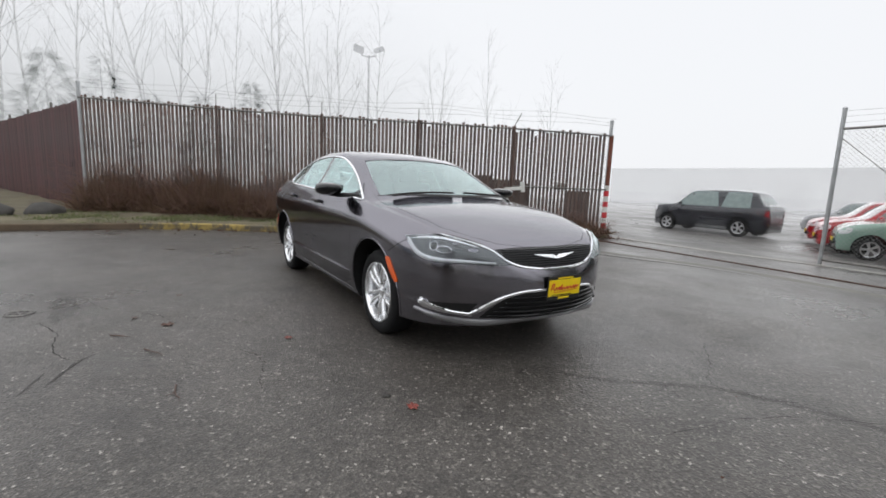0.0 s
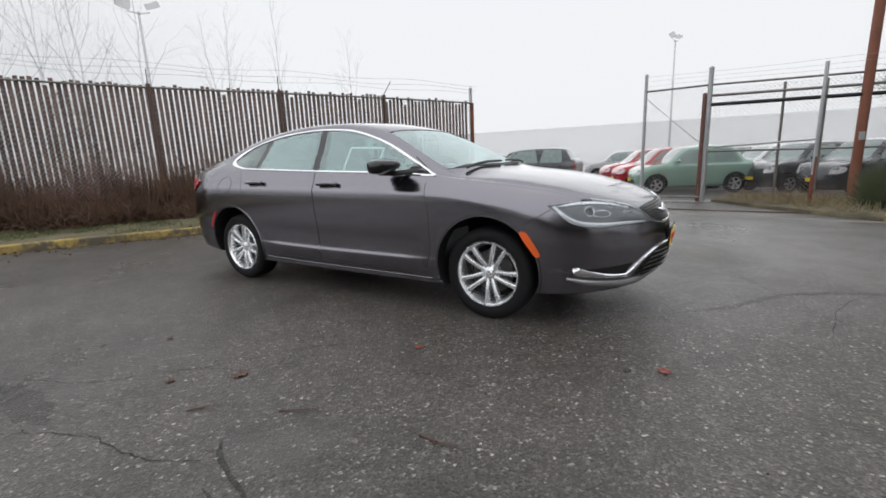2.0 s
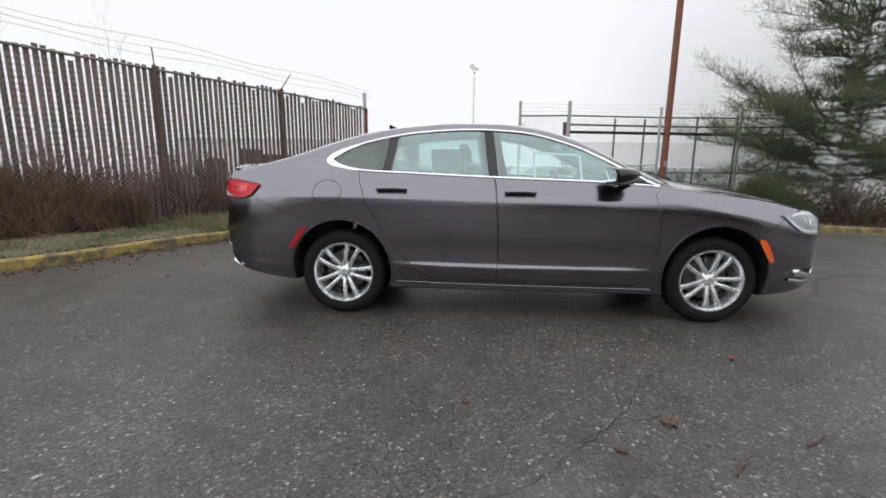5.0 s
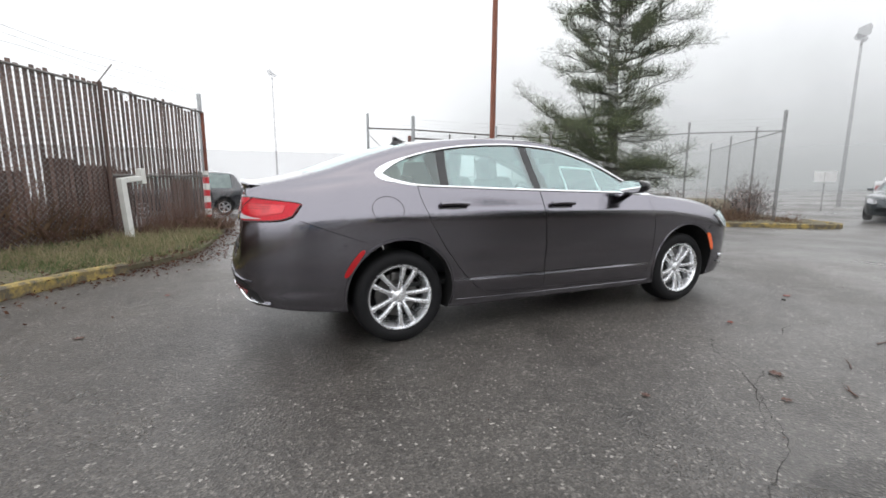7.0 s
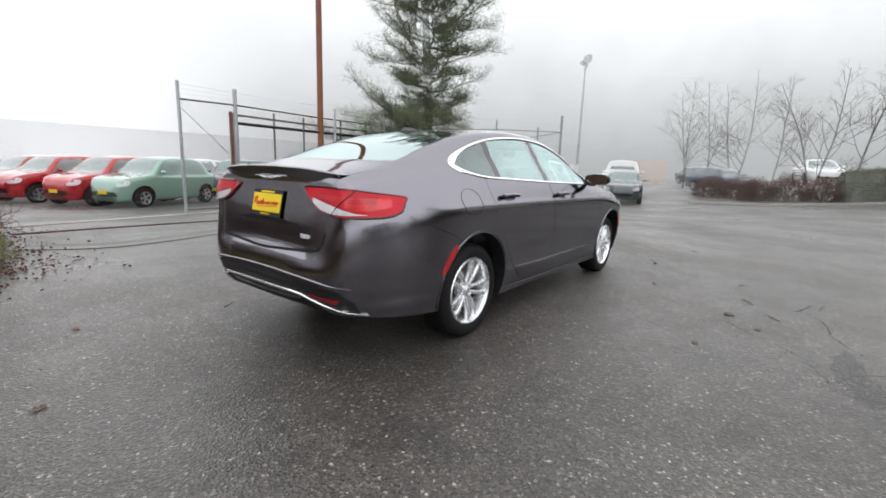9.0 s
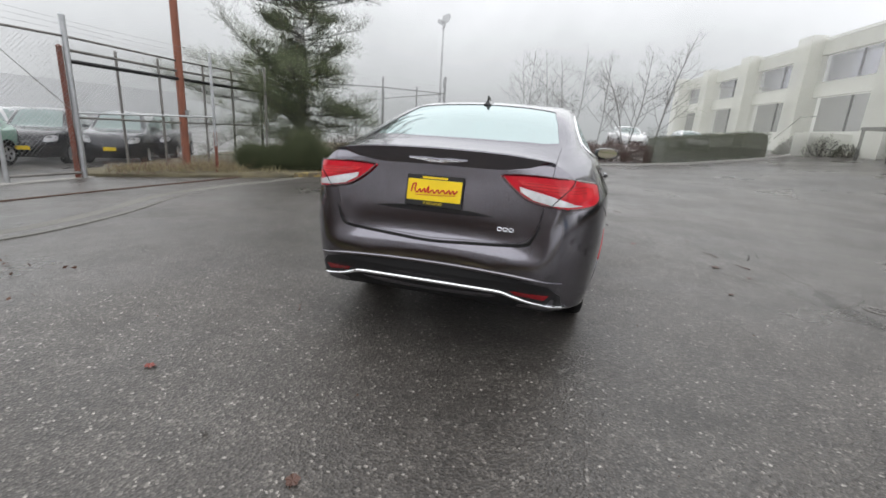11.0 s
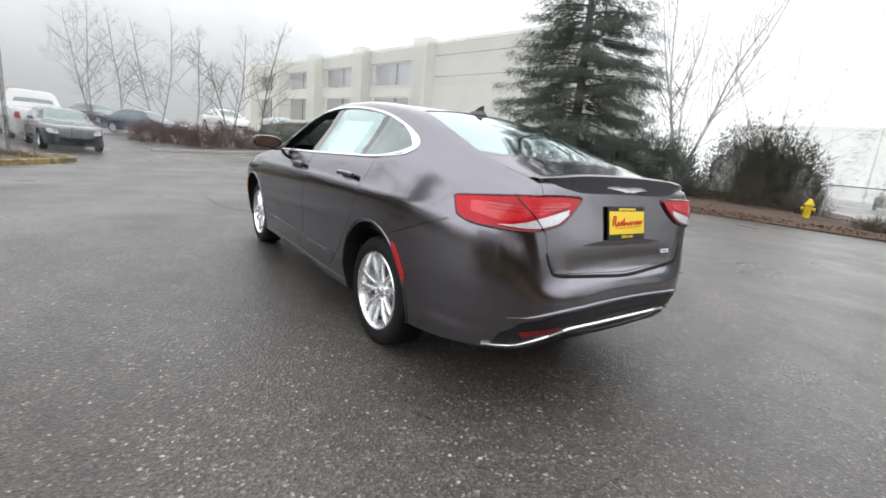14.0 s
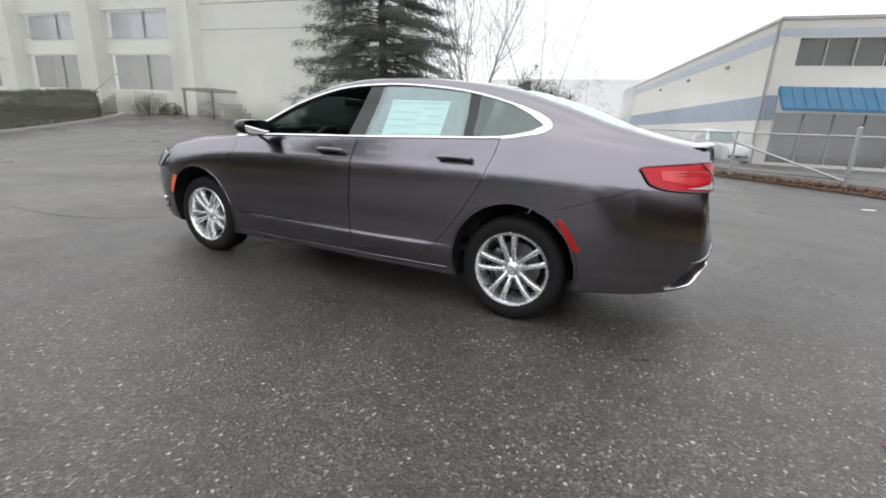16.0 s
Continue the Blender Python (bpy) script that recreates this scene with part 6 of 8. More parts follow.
# office haze is painted in: mist lets sky through walls and glass
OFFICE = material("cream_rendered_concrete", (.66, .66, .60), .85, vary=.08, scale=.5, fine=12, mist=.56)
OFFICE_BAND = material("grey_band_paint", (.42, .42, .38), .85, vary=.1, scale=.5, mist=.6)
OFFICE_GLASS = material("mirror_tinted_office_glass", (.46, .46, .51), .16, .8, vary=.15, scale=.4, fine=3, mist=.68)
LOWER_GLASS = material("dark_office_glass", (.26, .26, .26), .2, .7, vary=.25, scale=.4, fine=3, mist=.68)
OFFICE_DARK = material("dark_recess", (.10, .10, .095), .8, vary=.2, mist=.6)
P0, Q0 = Vector((24.2, -14.9)), Vector((38.7, -12.85))
dir1 = (Q0 - P0).normalized()
office = thing("office_building", "two-storey cream concrete office block with deep window bays in fog", "building", pose(P0.x, P0.y, 1.0, 0, 0, math.degrees(math.atan2(dir1.y, dir1.x)) + 0))
# local x along the facade, y into the building is negative: the face looks to +y
BAY, OH = 7.5, 6.75
holes = []
for b in range(4):
    x0 = b * BAY + .35
    holes += [(x0, x0 + 5.55, 1.45, 3.5), (x0, x0 + 5.55, 4.35, 5.95)]
bm = bmesh.new()
wall_with_holes(bm, 4 * BAY, -.8, OH, -.35, holes)
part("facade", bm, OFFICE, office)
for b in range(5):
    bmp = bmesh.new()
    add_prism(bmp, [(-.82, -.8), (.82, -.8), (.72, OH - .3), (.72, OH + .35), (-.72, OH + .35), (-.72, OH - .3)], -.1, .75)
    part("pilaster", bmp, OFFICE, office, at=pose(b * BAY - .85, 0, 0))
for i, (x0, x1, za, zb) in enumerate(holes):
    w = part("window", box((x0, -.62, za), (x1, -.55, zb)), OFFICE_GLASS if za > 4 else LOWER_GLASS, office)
    n = 2
    for k in range(1, n):
        part("mullion", box((x0 + (x1 - x0) * k / n - .04, -.56, za), (x0 + (x1 - x0) * k / n + .04, -.48, zb)), OFFICE_DARK, w)
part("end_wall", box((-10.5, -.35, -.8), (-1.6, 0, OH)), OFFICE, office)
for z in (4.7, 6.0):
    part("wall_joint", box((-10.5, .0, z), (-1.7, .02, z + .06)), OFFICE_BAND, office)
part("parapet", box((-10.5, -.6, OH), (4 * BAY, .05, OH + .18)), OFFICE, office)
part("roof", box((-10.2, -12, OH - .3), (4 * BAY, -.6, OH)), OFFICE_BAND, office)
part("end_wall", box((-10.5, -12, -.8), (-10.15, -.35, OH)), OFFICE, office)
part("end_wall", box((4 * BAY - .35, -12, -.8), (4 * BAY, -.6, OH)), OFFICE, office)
stair = part("entrance_stair", box((1.3, .1, -.8), (2.7, 2.2, 1.25)), OFFICE, office)
for k in range(7):
    part("step", box((2.7 + k * .32, .1, -.8), (3.02 + k * .32, 2.2, 1.07 - .18 * k), .01), OFFICE_BAND, stair)
part("stair_rail", tube([(1.3, 2.1, 2.1), (2.7, 2.1, 2.1), (4.9, 2.1, .9)], .03, 6), OFFICE_BAND, stair)
porch = part("side_porch", box((-3.95, .1, 1.36), (-1.85, 1.9, 1.5), .02), OFFICE_DARK, office, "dark porch roof on posts")
for sx_ in (-3.85, -1.95):
    part("porch_post", box((sx_ - .05, 1.75, -.8), (sx_ + .05, 1.85, 1.36)), OFFICE_DARK, porch)
for k in range(6):
    part("step", box((-4.45 - k * .28, .3, -.8), (-4.17 - k * .28, 1.7, .75 - .22 * k), .01), OFFICE_BAND, porch)
part("back_wall", box((-10.5, -12.3, -.8), (4 * BAY, -12, OH)), OFFICE, office)

# fog over the warehouse sits in its materials, most in the blue stripe
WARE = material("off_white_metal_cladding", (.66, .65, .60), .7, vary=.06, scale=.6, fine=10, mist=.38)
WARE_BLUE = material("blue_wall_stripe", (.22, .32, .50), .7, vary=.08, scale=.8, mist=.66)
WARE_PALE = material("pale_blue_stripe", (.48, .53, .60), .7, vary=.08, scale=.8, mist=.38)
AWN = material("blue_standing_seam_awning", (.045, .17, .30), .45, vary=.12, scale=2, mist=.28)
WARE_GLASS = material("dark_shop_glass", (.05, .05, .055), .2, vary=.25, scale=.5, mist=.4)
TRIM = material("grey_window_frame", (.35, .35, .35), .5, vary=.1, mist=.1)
ware = thing("warehouse", "off-white warehouse with blue stripes, a blue awning and upper windows", "building", pose(-6.4, -26.2, -.2))
front = Vector((-3.9, -.55, 0)).normalized()
side = Vector((8.7, -34.2, 0)).normalized()


def along_box(name, mat, d, a0, a1, n0, n1, z0, z1, parent=ware):
    """A box along a level direction d: a along it, n to its outer side."""
    out = Vector((d.y, -d.x, 0))
    if out.dot(Vector((0, 1, 0)) if abs(d.x) > .8 else Vector((1, 0, 0)) * 1) < 0:
        out = -out
    m = Matrix(((d.x, out.x, 0, 0), (d.y, out.y, 0, 0), (0, 0, 1, 0), (0, 0, 0, 1)))
    return part(name, box((a0, n0, z0), (a1, n1, z1), 0, None), mat, parent, at=m)


WH = 7.2
bm = bmesh.new()
fholes = [(.9, 5.8, 5.05, 6.35), (.55, 7.2, .2, 2.75), (7.6, 12.0, 5.05, 6.35)]
wall_with_holes(bm, 16, -.2, WH, -.3, fholes)
outf = Vector((front.y, -front.x, 0))
outf = outf if outf.y > 0 else -outf
mf = Matrix(((front.x, outf.x, 0, 0), (front.y, outf.y, 0, 0), (0, 0, 1, 0), (0, 0, 0, 1)))
bmesh.ops.recalc_face_normals(bm, faces=bm.faces[:])
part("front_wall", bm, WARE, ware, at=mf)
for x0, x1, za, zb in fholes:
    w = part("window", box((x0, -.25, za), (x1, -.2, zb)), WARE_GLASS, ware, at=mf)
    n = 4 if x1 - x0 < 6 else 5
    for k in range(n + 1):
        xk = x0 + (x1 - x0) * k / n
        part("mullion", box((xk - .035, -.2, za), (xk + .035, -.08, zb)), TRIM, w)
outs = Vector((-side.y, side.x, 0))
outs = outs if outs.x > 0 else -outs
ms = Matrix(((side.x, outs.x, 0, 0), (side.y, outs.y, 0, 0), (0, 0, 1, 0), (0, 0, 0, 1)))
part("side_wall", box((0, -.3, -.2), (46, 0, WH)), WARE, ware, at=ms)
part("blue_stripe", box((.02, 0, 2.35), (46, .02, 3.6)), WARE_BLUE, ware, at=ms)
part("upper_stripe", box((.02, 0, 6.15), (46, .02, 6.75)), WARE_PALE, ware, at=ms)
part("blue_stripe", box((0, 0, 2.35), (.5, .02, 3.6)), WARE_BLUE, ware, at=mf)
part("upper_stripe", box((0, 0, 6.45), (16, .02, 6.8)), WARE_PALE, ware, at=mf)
part("roof_edge", box((-.1, -.35, WH), (46, .06, WH + .14)), TRIM, ware, at=ms)
part("roof_edge", box((-.1, -.35, WH), (16, .06, WH + .14)), TRIM, ware, at=mf)
part("roof", box((0, -16, WH - .3), (40, -.35, WH)), WARE, ware, at=ms)
part("downpipe", tube([(.25, .08, -.2), (.25, .08, WH)], .06, 8), TRIM, ware, at=ms)
for a in (6, 14, 23):
    part("wall_lamp", box((a, 0, 5.6), (a + .35, .22, 5.8), .03), TRIM, ware, at=ms)
awn = bmesh.new()
add_prism(awn, [(0, 4.05), (1.15, 2.95), (1.15, 2.80), (0, 3.75)], .45, 9.5, "x")
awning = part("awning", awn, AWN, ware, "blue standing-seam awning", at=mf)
for k in range(19):
    xk = .5 + k * .49
    part("awning_seam", tube([(xk, .02, 4.06), (xk, 1.17, 2.96)], .03, 4), AWN, awning)
blob = thing("far_shed", "pale warehouse end half lost in fog", "building", pose(9, -62, 0))
# shed wall faded into painted fog by its see-through share
FOG_WALL = material("pale_wall_in_fog", (.6, .6, .58), .9, vary=.06, scale=.3, mist=.6)
part("wall", box((-12, -1, -1), (14, 0, 7.6)), FOG_WALL, blob)
part("roof_edge", box((-12, -1, 7.6), (14, .1, 7.9)), FOG_WALL, blob)

# same painted fog, thicker: wall and doors are nearly transparent
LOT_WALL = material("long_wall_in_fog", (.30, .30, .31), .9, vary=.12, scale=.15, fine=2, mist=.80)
lot = thing("yard_building", "long low building beyond the yard almost lost in fog", "building", pose(0, 76, -.5, 0, 0, 4))
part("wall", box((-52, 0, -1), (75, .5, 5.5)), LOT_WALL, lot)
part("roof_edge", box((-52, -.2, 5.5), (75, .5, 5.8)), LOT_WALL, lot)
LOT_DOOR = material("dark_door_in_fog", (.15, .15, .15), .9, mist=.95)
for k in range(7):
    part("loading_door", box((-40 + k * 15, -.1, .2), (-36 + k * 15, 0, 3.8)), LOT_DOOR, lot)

# ---- poles and lamps ----
POLE_WOOD = material("red_brown_timber_pole", (.24, .095, .062), .85, vary=.25, scale=2, fine=30, bump=.3, mist=.06)
pole = thing("utility_pole", "tall red-brown timber utility pole", "pole", pose(5.27, 9.62, 0))
part("shaft", tube([(0, 0, gz(5.15, 9.65) - .2), (.02, .0, 5), (.05, .02, 13)], [.098, .09, .08], 16), POLE_WOOD, pole, smooth=True)
part("tag", box((-.05, -.162, 1.15), (.05, -.15, 1.32)), GALV, pole)
# fog on poles, sign and container is transparency in their materials
LAMP_FOG = material("lamp_steel_in_fog", (.20, .20, .21), .6, .3, mist=.74)


def flood_pole(x, y, top, heads, fog_mat, turn=0, size=1.0):
    z = gz(x, y)
    p = thing("flood_light_pole", "slim steel light pole with flood lamps in fog", "lamp", pose(x, y, z, 0, 0, turn), "flood light poles")
    part("shaft", tube([(0, 0, -.2), (0, 0, top - z)], [.09, .05], 8), fog_mat, p)
    for s in ((-1, 1) if heads == 2 else (1,)):
        part("arm", tube([(0, 0, top - z - .1), (s * .45 * size, 0, top - z)], .035, 6), fog_mat, p)
        part("lamp_head", box((size * (s * .62 - .3), -.22 * size, -.1 * size), (size * (s * .62 + .3), .22 * size, .12 * size), .04 * size, pose(0, 0, top - z + .1, 25 * s, -20 * s, 0)), fog_mat, p)


flood_pole(-20.8, 8.4, 8.3, 2, LAMP_FOG, 60)
flood_pole(-.3, 31.5, 8.1, 2, LAMP_FOG, 70, .75)
flood_pole(22.9, 8.0, 7.1, 2, LAMP_FOG, 30)
sign = thing("yard_sign", "small white sign on a post in fog", "sign", pose(19.5, 7.0, gz(19.5, 7.0)))
part("post", tube([(0, 0, 0), (0, 0, 1.6)], .03, 6), LAMP_FOG, sign)
part("panel", box((-.5, -.02, 1.2), (.5, .02, 1.65), .01, pose(0, 0, 0, 0, 0, 70)), material("white_sign_in_fog", (.75, .75, .75), .6, mist=.3), sign)
orange = thing("orange_container", "orange container far off in fog", "container", pose(46, 10, 0, 0, 0, 70))
part("shell", box((-2, -1.2, 0), (2, 1.2, 2.4), .03), material("orange_paint_in_fog", (.75, .30, .05), .7, mist=.93), orange)
hyd = thing("fire_hydrant", "small yellow fire hydrant in the verge", "hydrant", pose(1.35, -16.6, gz(1.35, -16.6)))
HYD = material("yellow_hydrant_paint", (.62, .45, .02), .5, vary=.15, mist=.1)
bm = revolve([(0, 0), (.17, 0), (.17, .05), (.115, .07), (.105, .48), (.15, .50), (.15, .54), (.11, .58), (.07, .68), (.03, .72), (0, .73)], 16, "z")
part("barrel", bm, HYD, hyd, smooth=True)
for a in (0, 90, 180):
    part("outlet", tube([(0, 0, .38), (.19 * math.cos(radians(a)), .19 * math.sin(radians(a)), .38)], .055, 10), HYD, hyd)
box_ = thing("utility_marker", "small pale utility marker post", "post", pose(5.8, -15.6, gz(5.8, -15.6)))
part("marker", box((-.14, -.1, -.1), (.14, .1, .85), .02), material("pale_green_plastic", (.45, .50, .42), .6, mist=.12), box_)

# ---- parked cars ----
def small_car(name, label, paint, at, L, W, H, nose_h, tail_h, belt, wind0, wind1, roof1, back1, mist, wheel_r=.30, wheel_x=None, group="cars parked in the yard", lights=True, dark_glass=None, plate=None):
    """A simple car: x forward, origin on the ground in its middle. wind0, wind1: foot and head of the windscreen; roof1: rear end of the roof; back1: foot of the rear window."""
    h = L / 2
    top = pchip([(-h, belt * .55), (-h + .02, tail_h * .82), (-h + .10, tail_h), (back1, max(tail_h, belt + .03)), (roof1, H * .965), ((roof1 + wind1) / 2, H), (wind1, H * .97), (wind0, belt + .04), (h - .45, nose_h + .03), (h - .12, nose_h * .88), (h - .02, nose_h * .62), (h, .45)])
    wid = pchip([(-h, W * .30), (-h + .03, W * .385), (-h + .15, W * .45), (-h + .6, W * .495), (0, W * .5), (h - .8, W * .492), (h - .3, W * .43), (h - .1, W * .33), (h - .02, W * .22), (h, W * .1)])
    x = np.concatenate([np.linspace(-h, -h + .2, 7), np.linspace(-h + .3, h - .35, 26), np.linspace(h - .28, h, 9)])
    w, t = wid(x), top(x)
    bl = np.minimum(belt, t - .02)
    up = np.clip((t - bl) / (H - belt), 0, 1)
    rw = w * (.86 - .16 * up)
    zu = np.where(np.abs(x) > h - .06, .34, .2)
    mid = np.minimum(.55, (zu + bl) / 2)
    lv = [(0 * x, zu), (w * .8, zu), (w * .96, zu + .07), (w, mid), (w * .985, np.maximum(bl - .08, mid + .02)), (w * .93, bl), (rw + (w * .93 - rw) * .4, bl + (t - bl) * .6), (rw * .93, t - .05 * up), (rw * .5, t - .008), (0 * x, t)]
    me = loft(x, *section(lv, 3), "body", paint)
    tr = body_tree(me)
    wx = wheel_x or (h - .72, -h + .58)
    cuts = bmesh.new()
    for cx in wx:
        for sy in (-1, 1):
            add_prism(cuts, [(cx + (wheel_r + .05) * math.cos(2 * math.pi * k / 24), wheel_r + .02 + (wheel_r + .05) * math.sin(2 * math.pi * k / 24)) for k in range(24)], sy * W * .28, sy * W)
    me2 = solid("DIFFERENCE", me, mesh_from(cuts, "cuts", mist["liner"]))
    c = thing(name, label, "car", at, group)
    part("body", fit_normals(me2, tr), None, c)
    G = dark_glass or mist["glass"]
    # side windows, windscreen and rear window as panes set on the body
    span = [(wind0 - .18, belt + .02), (wind1 - .02, H - .13), ((wind1 + roof1) / 2, H - .10), (roof1 + .1, H - .13), (back1 + .32, belt + .03)]
    mid_x = (wind1 + roof1) / 2 - .02
    for sy in (1, -1):
        for xa, xb in ((mid_x + .04, wind0 - .2), (back1 + .34, mid_x - .04)):
            outline = [p for p in smooth_line(span, 6).tolist() if xa < p[0] < xb]
            outline = [(xb if xb < wind0 - .19 else wind0 - .2, belt + .02)] + outline + [(xa, belt + .02)]
            if len(outline) > 3:
                bm = lay([(px, -W / 2, pz) for px, pz in outline], IN_R, .004, -.004, .12, tr)
                part("side_window", flip_y(bm) if sy > 0 else bm, G, c, smooth=True)
    part("windscreen", lay([(wind0 - .03, -W * .36, 0), (wind0 + .05, 0, 0), (wind0 - .03, W * .36, 0), (wind1 + .03, W * .29, 0), (wind1 + .03, -W * .29, 0)], DOWN, .004, -.004, .12, tr), G, c, smooth=True)
    if back1 - roof1 < -.12:
        part("rear_window", lay([(roof1 - .03, -W * .28, 0), (roof1 - .03, W * .28, 0), (back1 + .04, W * .32, 0), (back1 + .04, -W * .32, 0)], DOWN, .004, -.004, .12, tr), G, c, smooth=True)
    part("door_seam", tube(on_body([(mid_x, -W / 2, .3), (mid_x, -W / 2, .6), (mid_x, -W / 2, belt)], IN_R, .001, 4, False, tr), .006, 4), mist["liner"], c)
    for sy in (-1, 1):
        bm = lay([(h - .2, -W * .27, nose_h * .72), (h - .2, -W * .40, nose_h * .74), (h - .2, -W * .41, nose_h * .90), (h - .2, -W * .30, nose_h * .88)], IN_F, .006, -.01, .08, tr, 3)
        part("headlamp", flip_y(bm) if sy > 0 else bm, mist["lamp"], c, smooth=True)
        bm = lay([(-h + .1, -W * .34, tail_h * .66), (-h + .1, -W * .43, tail_h * .68), (-h + .1, -W * .42, tail_h * .86), (-h + .1, -W * .35, tail_h * .86)], IN_B, .006, -.01, .08, tr)
        part("tail_lamp", flip_y(bm) if sy > 0 else bm, mist["red"], c, smooth=True)
        m = bmesh.new()
        bmesh.ops.create_uvsphere(m, u_segments=10, v_segments=6, radius=1)
        for v in m.verts:
            v.co = Vector((wind0 - .32 + v.co.x * .07, sy * (W * .5 + .04) + v.co.y * .09, belt + .09 + v.co.z * .06))
        part("door_mirror", m, paint, c, smooth=True)
    part("intake", lay([(h, -W * .28, .34), (h, W * .28, .34), (h, W * .24, .46), (h, -W * .24, .46)], IN_F, .004, -.004, .1, tr), mist["liner"], c)
    part("side_moulding", strip_on(tr, [(-h + 1.1, -W / 2, .48), (0, -W / 2, .48), (h - 1.2, -W / 2, .48)], IN_R, .025), mist["trim"], c)
    if plate:
        part("number_plate", box((h - .005, -.15, .40), (h + .012, .15, .50)), plate, c)
    for cx in wx:
        for sy in (-1, 1):
            wl_ = part("wheel", mist["tyre_mesh"], None, c, at=pose(cx, sy * (W / 2 - .11), wheel_r, 0, 0, 0 if sy > 0 else 180) @ Matrix.Diagonal((wheel_r / .30, 1, wheel_r / .30, 1)))
            part("rim", mist["rim_mesh"], None, wl_)
    return c


def strip_on(tree, pts, way, half):
    line = on_body(pts, way, .006, 4, False, tree)
    bm = bmesh.new()
    rows = [[bm.verts.new(p + Vector((0, 0, d))) for d in (-half, half)] + [bm.verts.new(p + Vector((0, 0, half)) + Vector(way) * .03), bm.verts.new(p + Vector((0, 0, -half)) + Vector(way) * .03)] for p in line]
    for a, b in zip(rows, rows[1:]):
        for j in range(4):
            bm.faces.new((a[j], a[(j + 1) % 4], b[(j + 1) % 4], b[j]))
    bmesh.ops.recalc_face_normals(bm, faces=bm.faces[:])
    return bm


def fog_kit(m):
    """Materials for cars with the fog painted in: m is how far each surface is see-through."""
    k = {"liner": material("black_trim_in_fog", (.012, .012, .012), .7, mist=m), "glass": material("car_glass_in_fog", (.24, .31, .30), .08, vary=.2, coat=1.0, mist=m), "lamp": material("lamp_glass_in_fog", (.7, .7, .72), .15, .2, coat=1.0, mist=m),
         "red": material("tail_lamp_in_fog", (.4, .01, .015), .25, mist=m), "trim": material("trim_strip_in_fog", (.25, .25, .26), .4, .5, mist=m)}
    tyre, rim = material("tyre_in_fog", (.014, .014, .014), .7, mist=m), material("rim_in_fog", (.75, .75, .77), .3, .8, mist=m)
    k["tyre_mesh"] = mesh_from(revolve([(.19, -.09), (.28, -.09), (.30, -.06), (.30, .06), (.28, .09), (.19, .095), (.19, .05), (0, .05), (0, -.09)], 24), "wheel", tyre, smooth=True)
    bm = bmesh.new()
    add_revolve(bm, [(.192, .096), (.175, .09), (.165, .055)], 24)
    for i in range(5):
        for off in (-.13, .13):
            a = 2 * math.pi * i / 5
            add_box(bm, (.03, .06, -.014), (.18, .085, .014), 0, pose(0, 0, 0, 0, math.degrees(a + off), 0))
    add_revolve(bm, [(0, .09), (.04, .088), (.055, .07)], 12)
    k["rim_mesh"] = mesh_from(bm, "rim", rim)
    return k


def car_at(x, y, heading):
    return pose(x, y, gz(x, y), 0, 0, heading)


def wheel_at(wx_, wy_, heading, front_x):
    """Puts a car so that its front axle's middle lies near a place."""
    a = radians(heading)
    return car_at(wx_ - front_x * math.cos(a), wy_ - front_x * math.sin(a), heading)


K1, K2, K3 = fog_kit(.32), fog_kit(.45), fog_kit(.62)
# car paints take their haze as a see-through share, the last value
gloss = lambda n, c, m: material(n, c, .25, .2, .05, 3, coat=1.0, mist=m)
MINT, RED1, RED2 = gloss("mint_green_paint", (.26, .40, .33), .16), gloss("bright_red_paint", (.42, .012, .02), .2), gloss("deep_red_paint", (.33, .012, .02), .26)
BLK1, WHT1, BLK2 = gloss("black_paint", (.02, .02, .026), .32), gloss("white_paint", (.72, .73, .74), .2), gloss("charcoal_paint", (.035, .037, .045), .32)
HATCH = dict(L=3.55, W=1.63, H=1.49, nose_h=.86, tail_h=1.0, belt=.93, wind0=.85, wind1=.22, roof1=-1.15, back1=-1.55, wheel_x=(1.14, -1.16), wheel_r=.29)
BOXY = dict(L=4.25, W=1.78, H=1.67, nose_h=1.0, tail_h=1.15, belt=1.02, wind0=1.15, wind1=.5, roof1=-1.62, back1=-1.92, wheel_x=(1.33, -1.28), wheel_r=.33)
fx = lambda off, head: (off * math.cos(radians(head)), off * math.sin(radians(head)))
YEL = material("yellow_plate_in_fog", (.7, .5, .02), .5, mist=.1)
# the near side of each car is its left side
side_off = lambda x, y, head, w: (x - (w / 2) * math.sin(radians(head)) * -1 * -1, y + (w / 2) * math.cos(radians(head)) * -1 * -1)
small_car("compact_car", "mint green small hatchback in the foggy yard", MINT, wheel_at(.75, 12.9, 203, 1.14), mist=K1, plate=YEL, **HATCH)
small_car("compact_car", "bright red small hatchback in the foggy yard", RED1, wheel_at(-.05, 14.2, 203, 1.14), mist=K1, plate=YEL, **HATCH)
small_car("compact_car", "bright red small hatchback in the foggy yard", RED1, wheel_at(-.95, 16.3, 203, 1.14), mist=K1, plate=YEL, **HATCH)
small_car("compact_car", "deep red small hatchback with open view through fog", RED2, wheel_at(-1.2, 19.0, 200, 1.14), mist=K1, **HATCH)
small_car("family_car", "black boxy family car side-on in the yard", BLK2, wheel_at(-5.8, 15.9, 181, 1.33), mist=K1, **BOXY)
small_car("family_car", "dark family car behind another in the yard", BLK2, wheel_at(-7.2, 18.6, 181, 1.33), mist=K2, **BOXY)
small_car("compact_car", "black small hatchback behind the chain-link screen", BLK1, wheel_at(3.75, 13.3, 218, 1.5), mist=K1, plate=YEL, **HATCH)
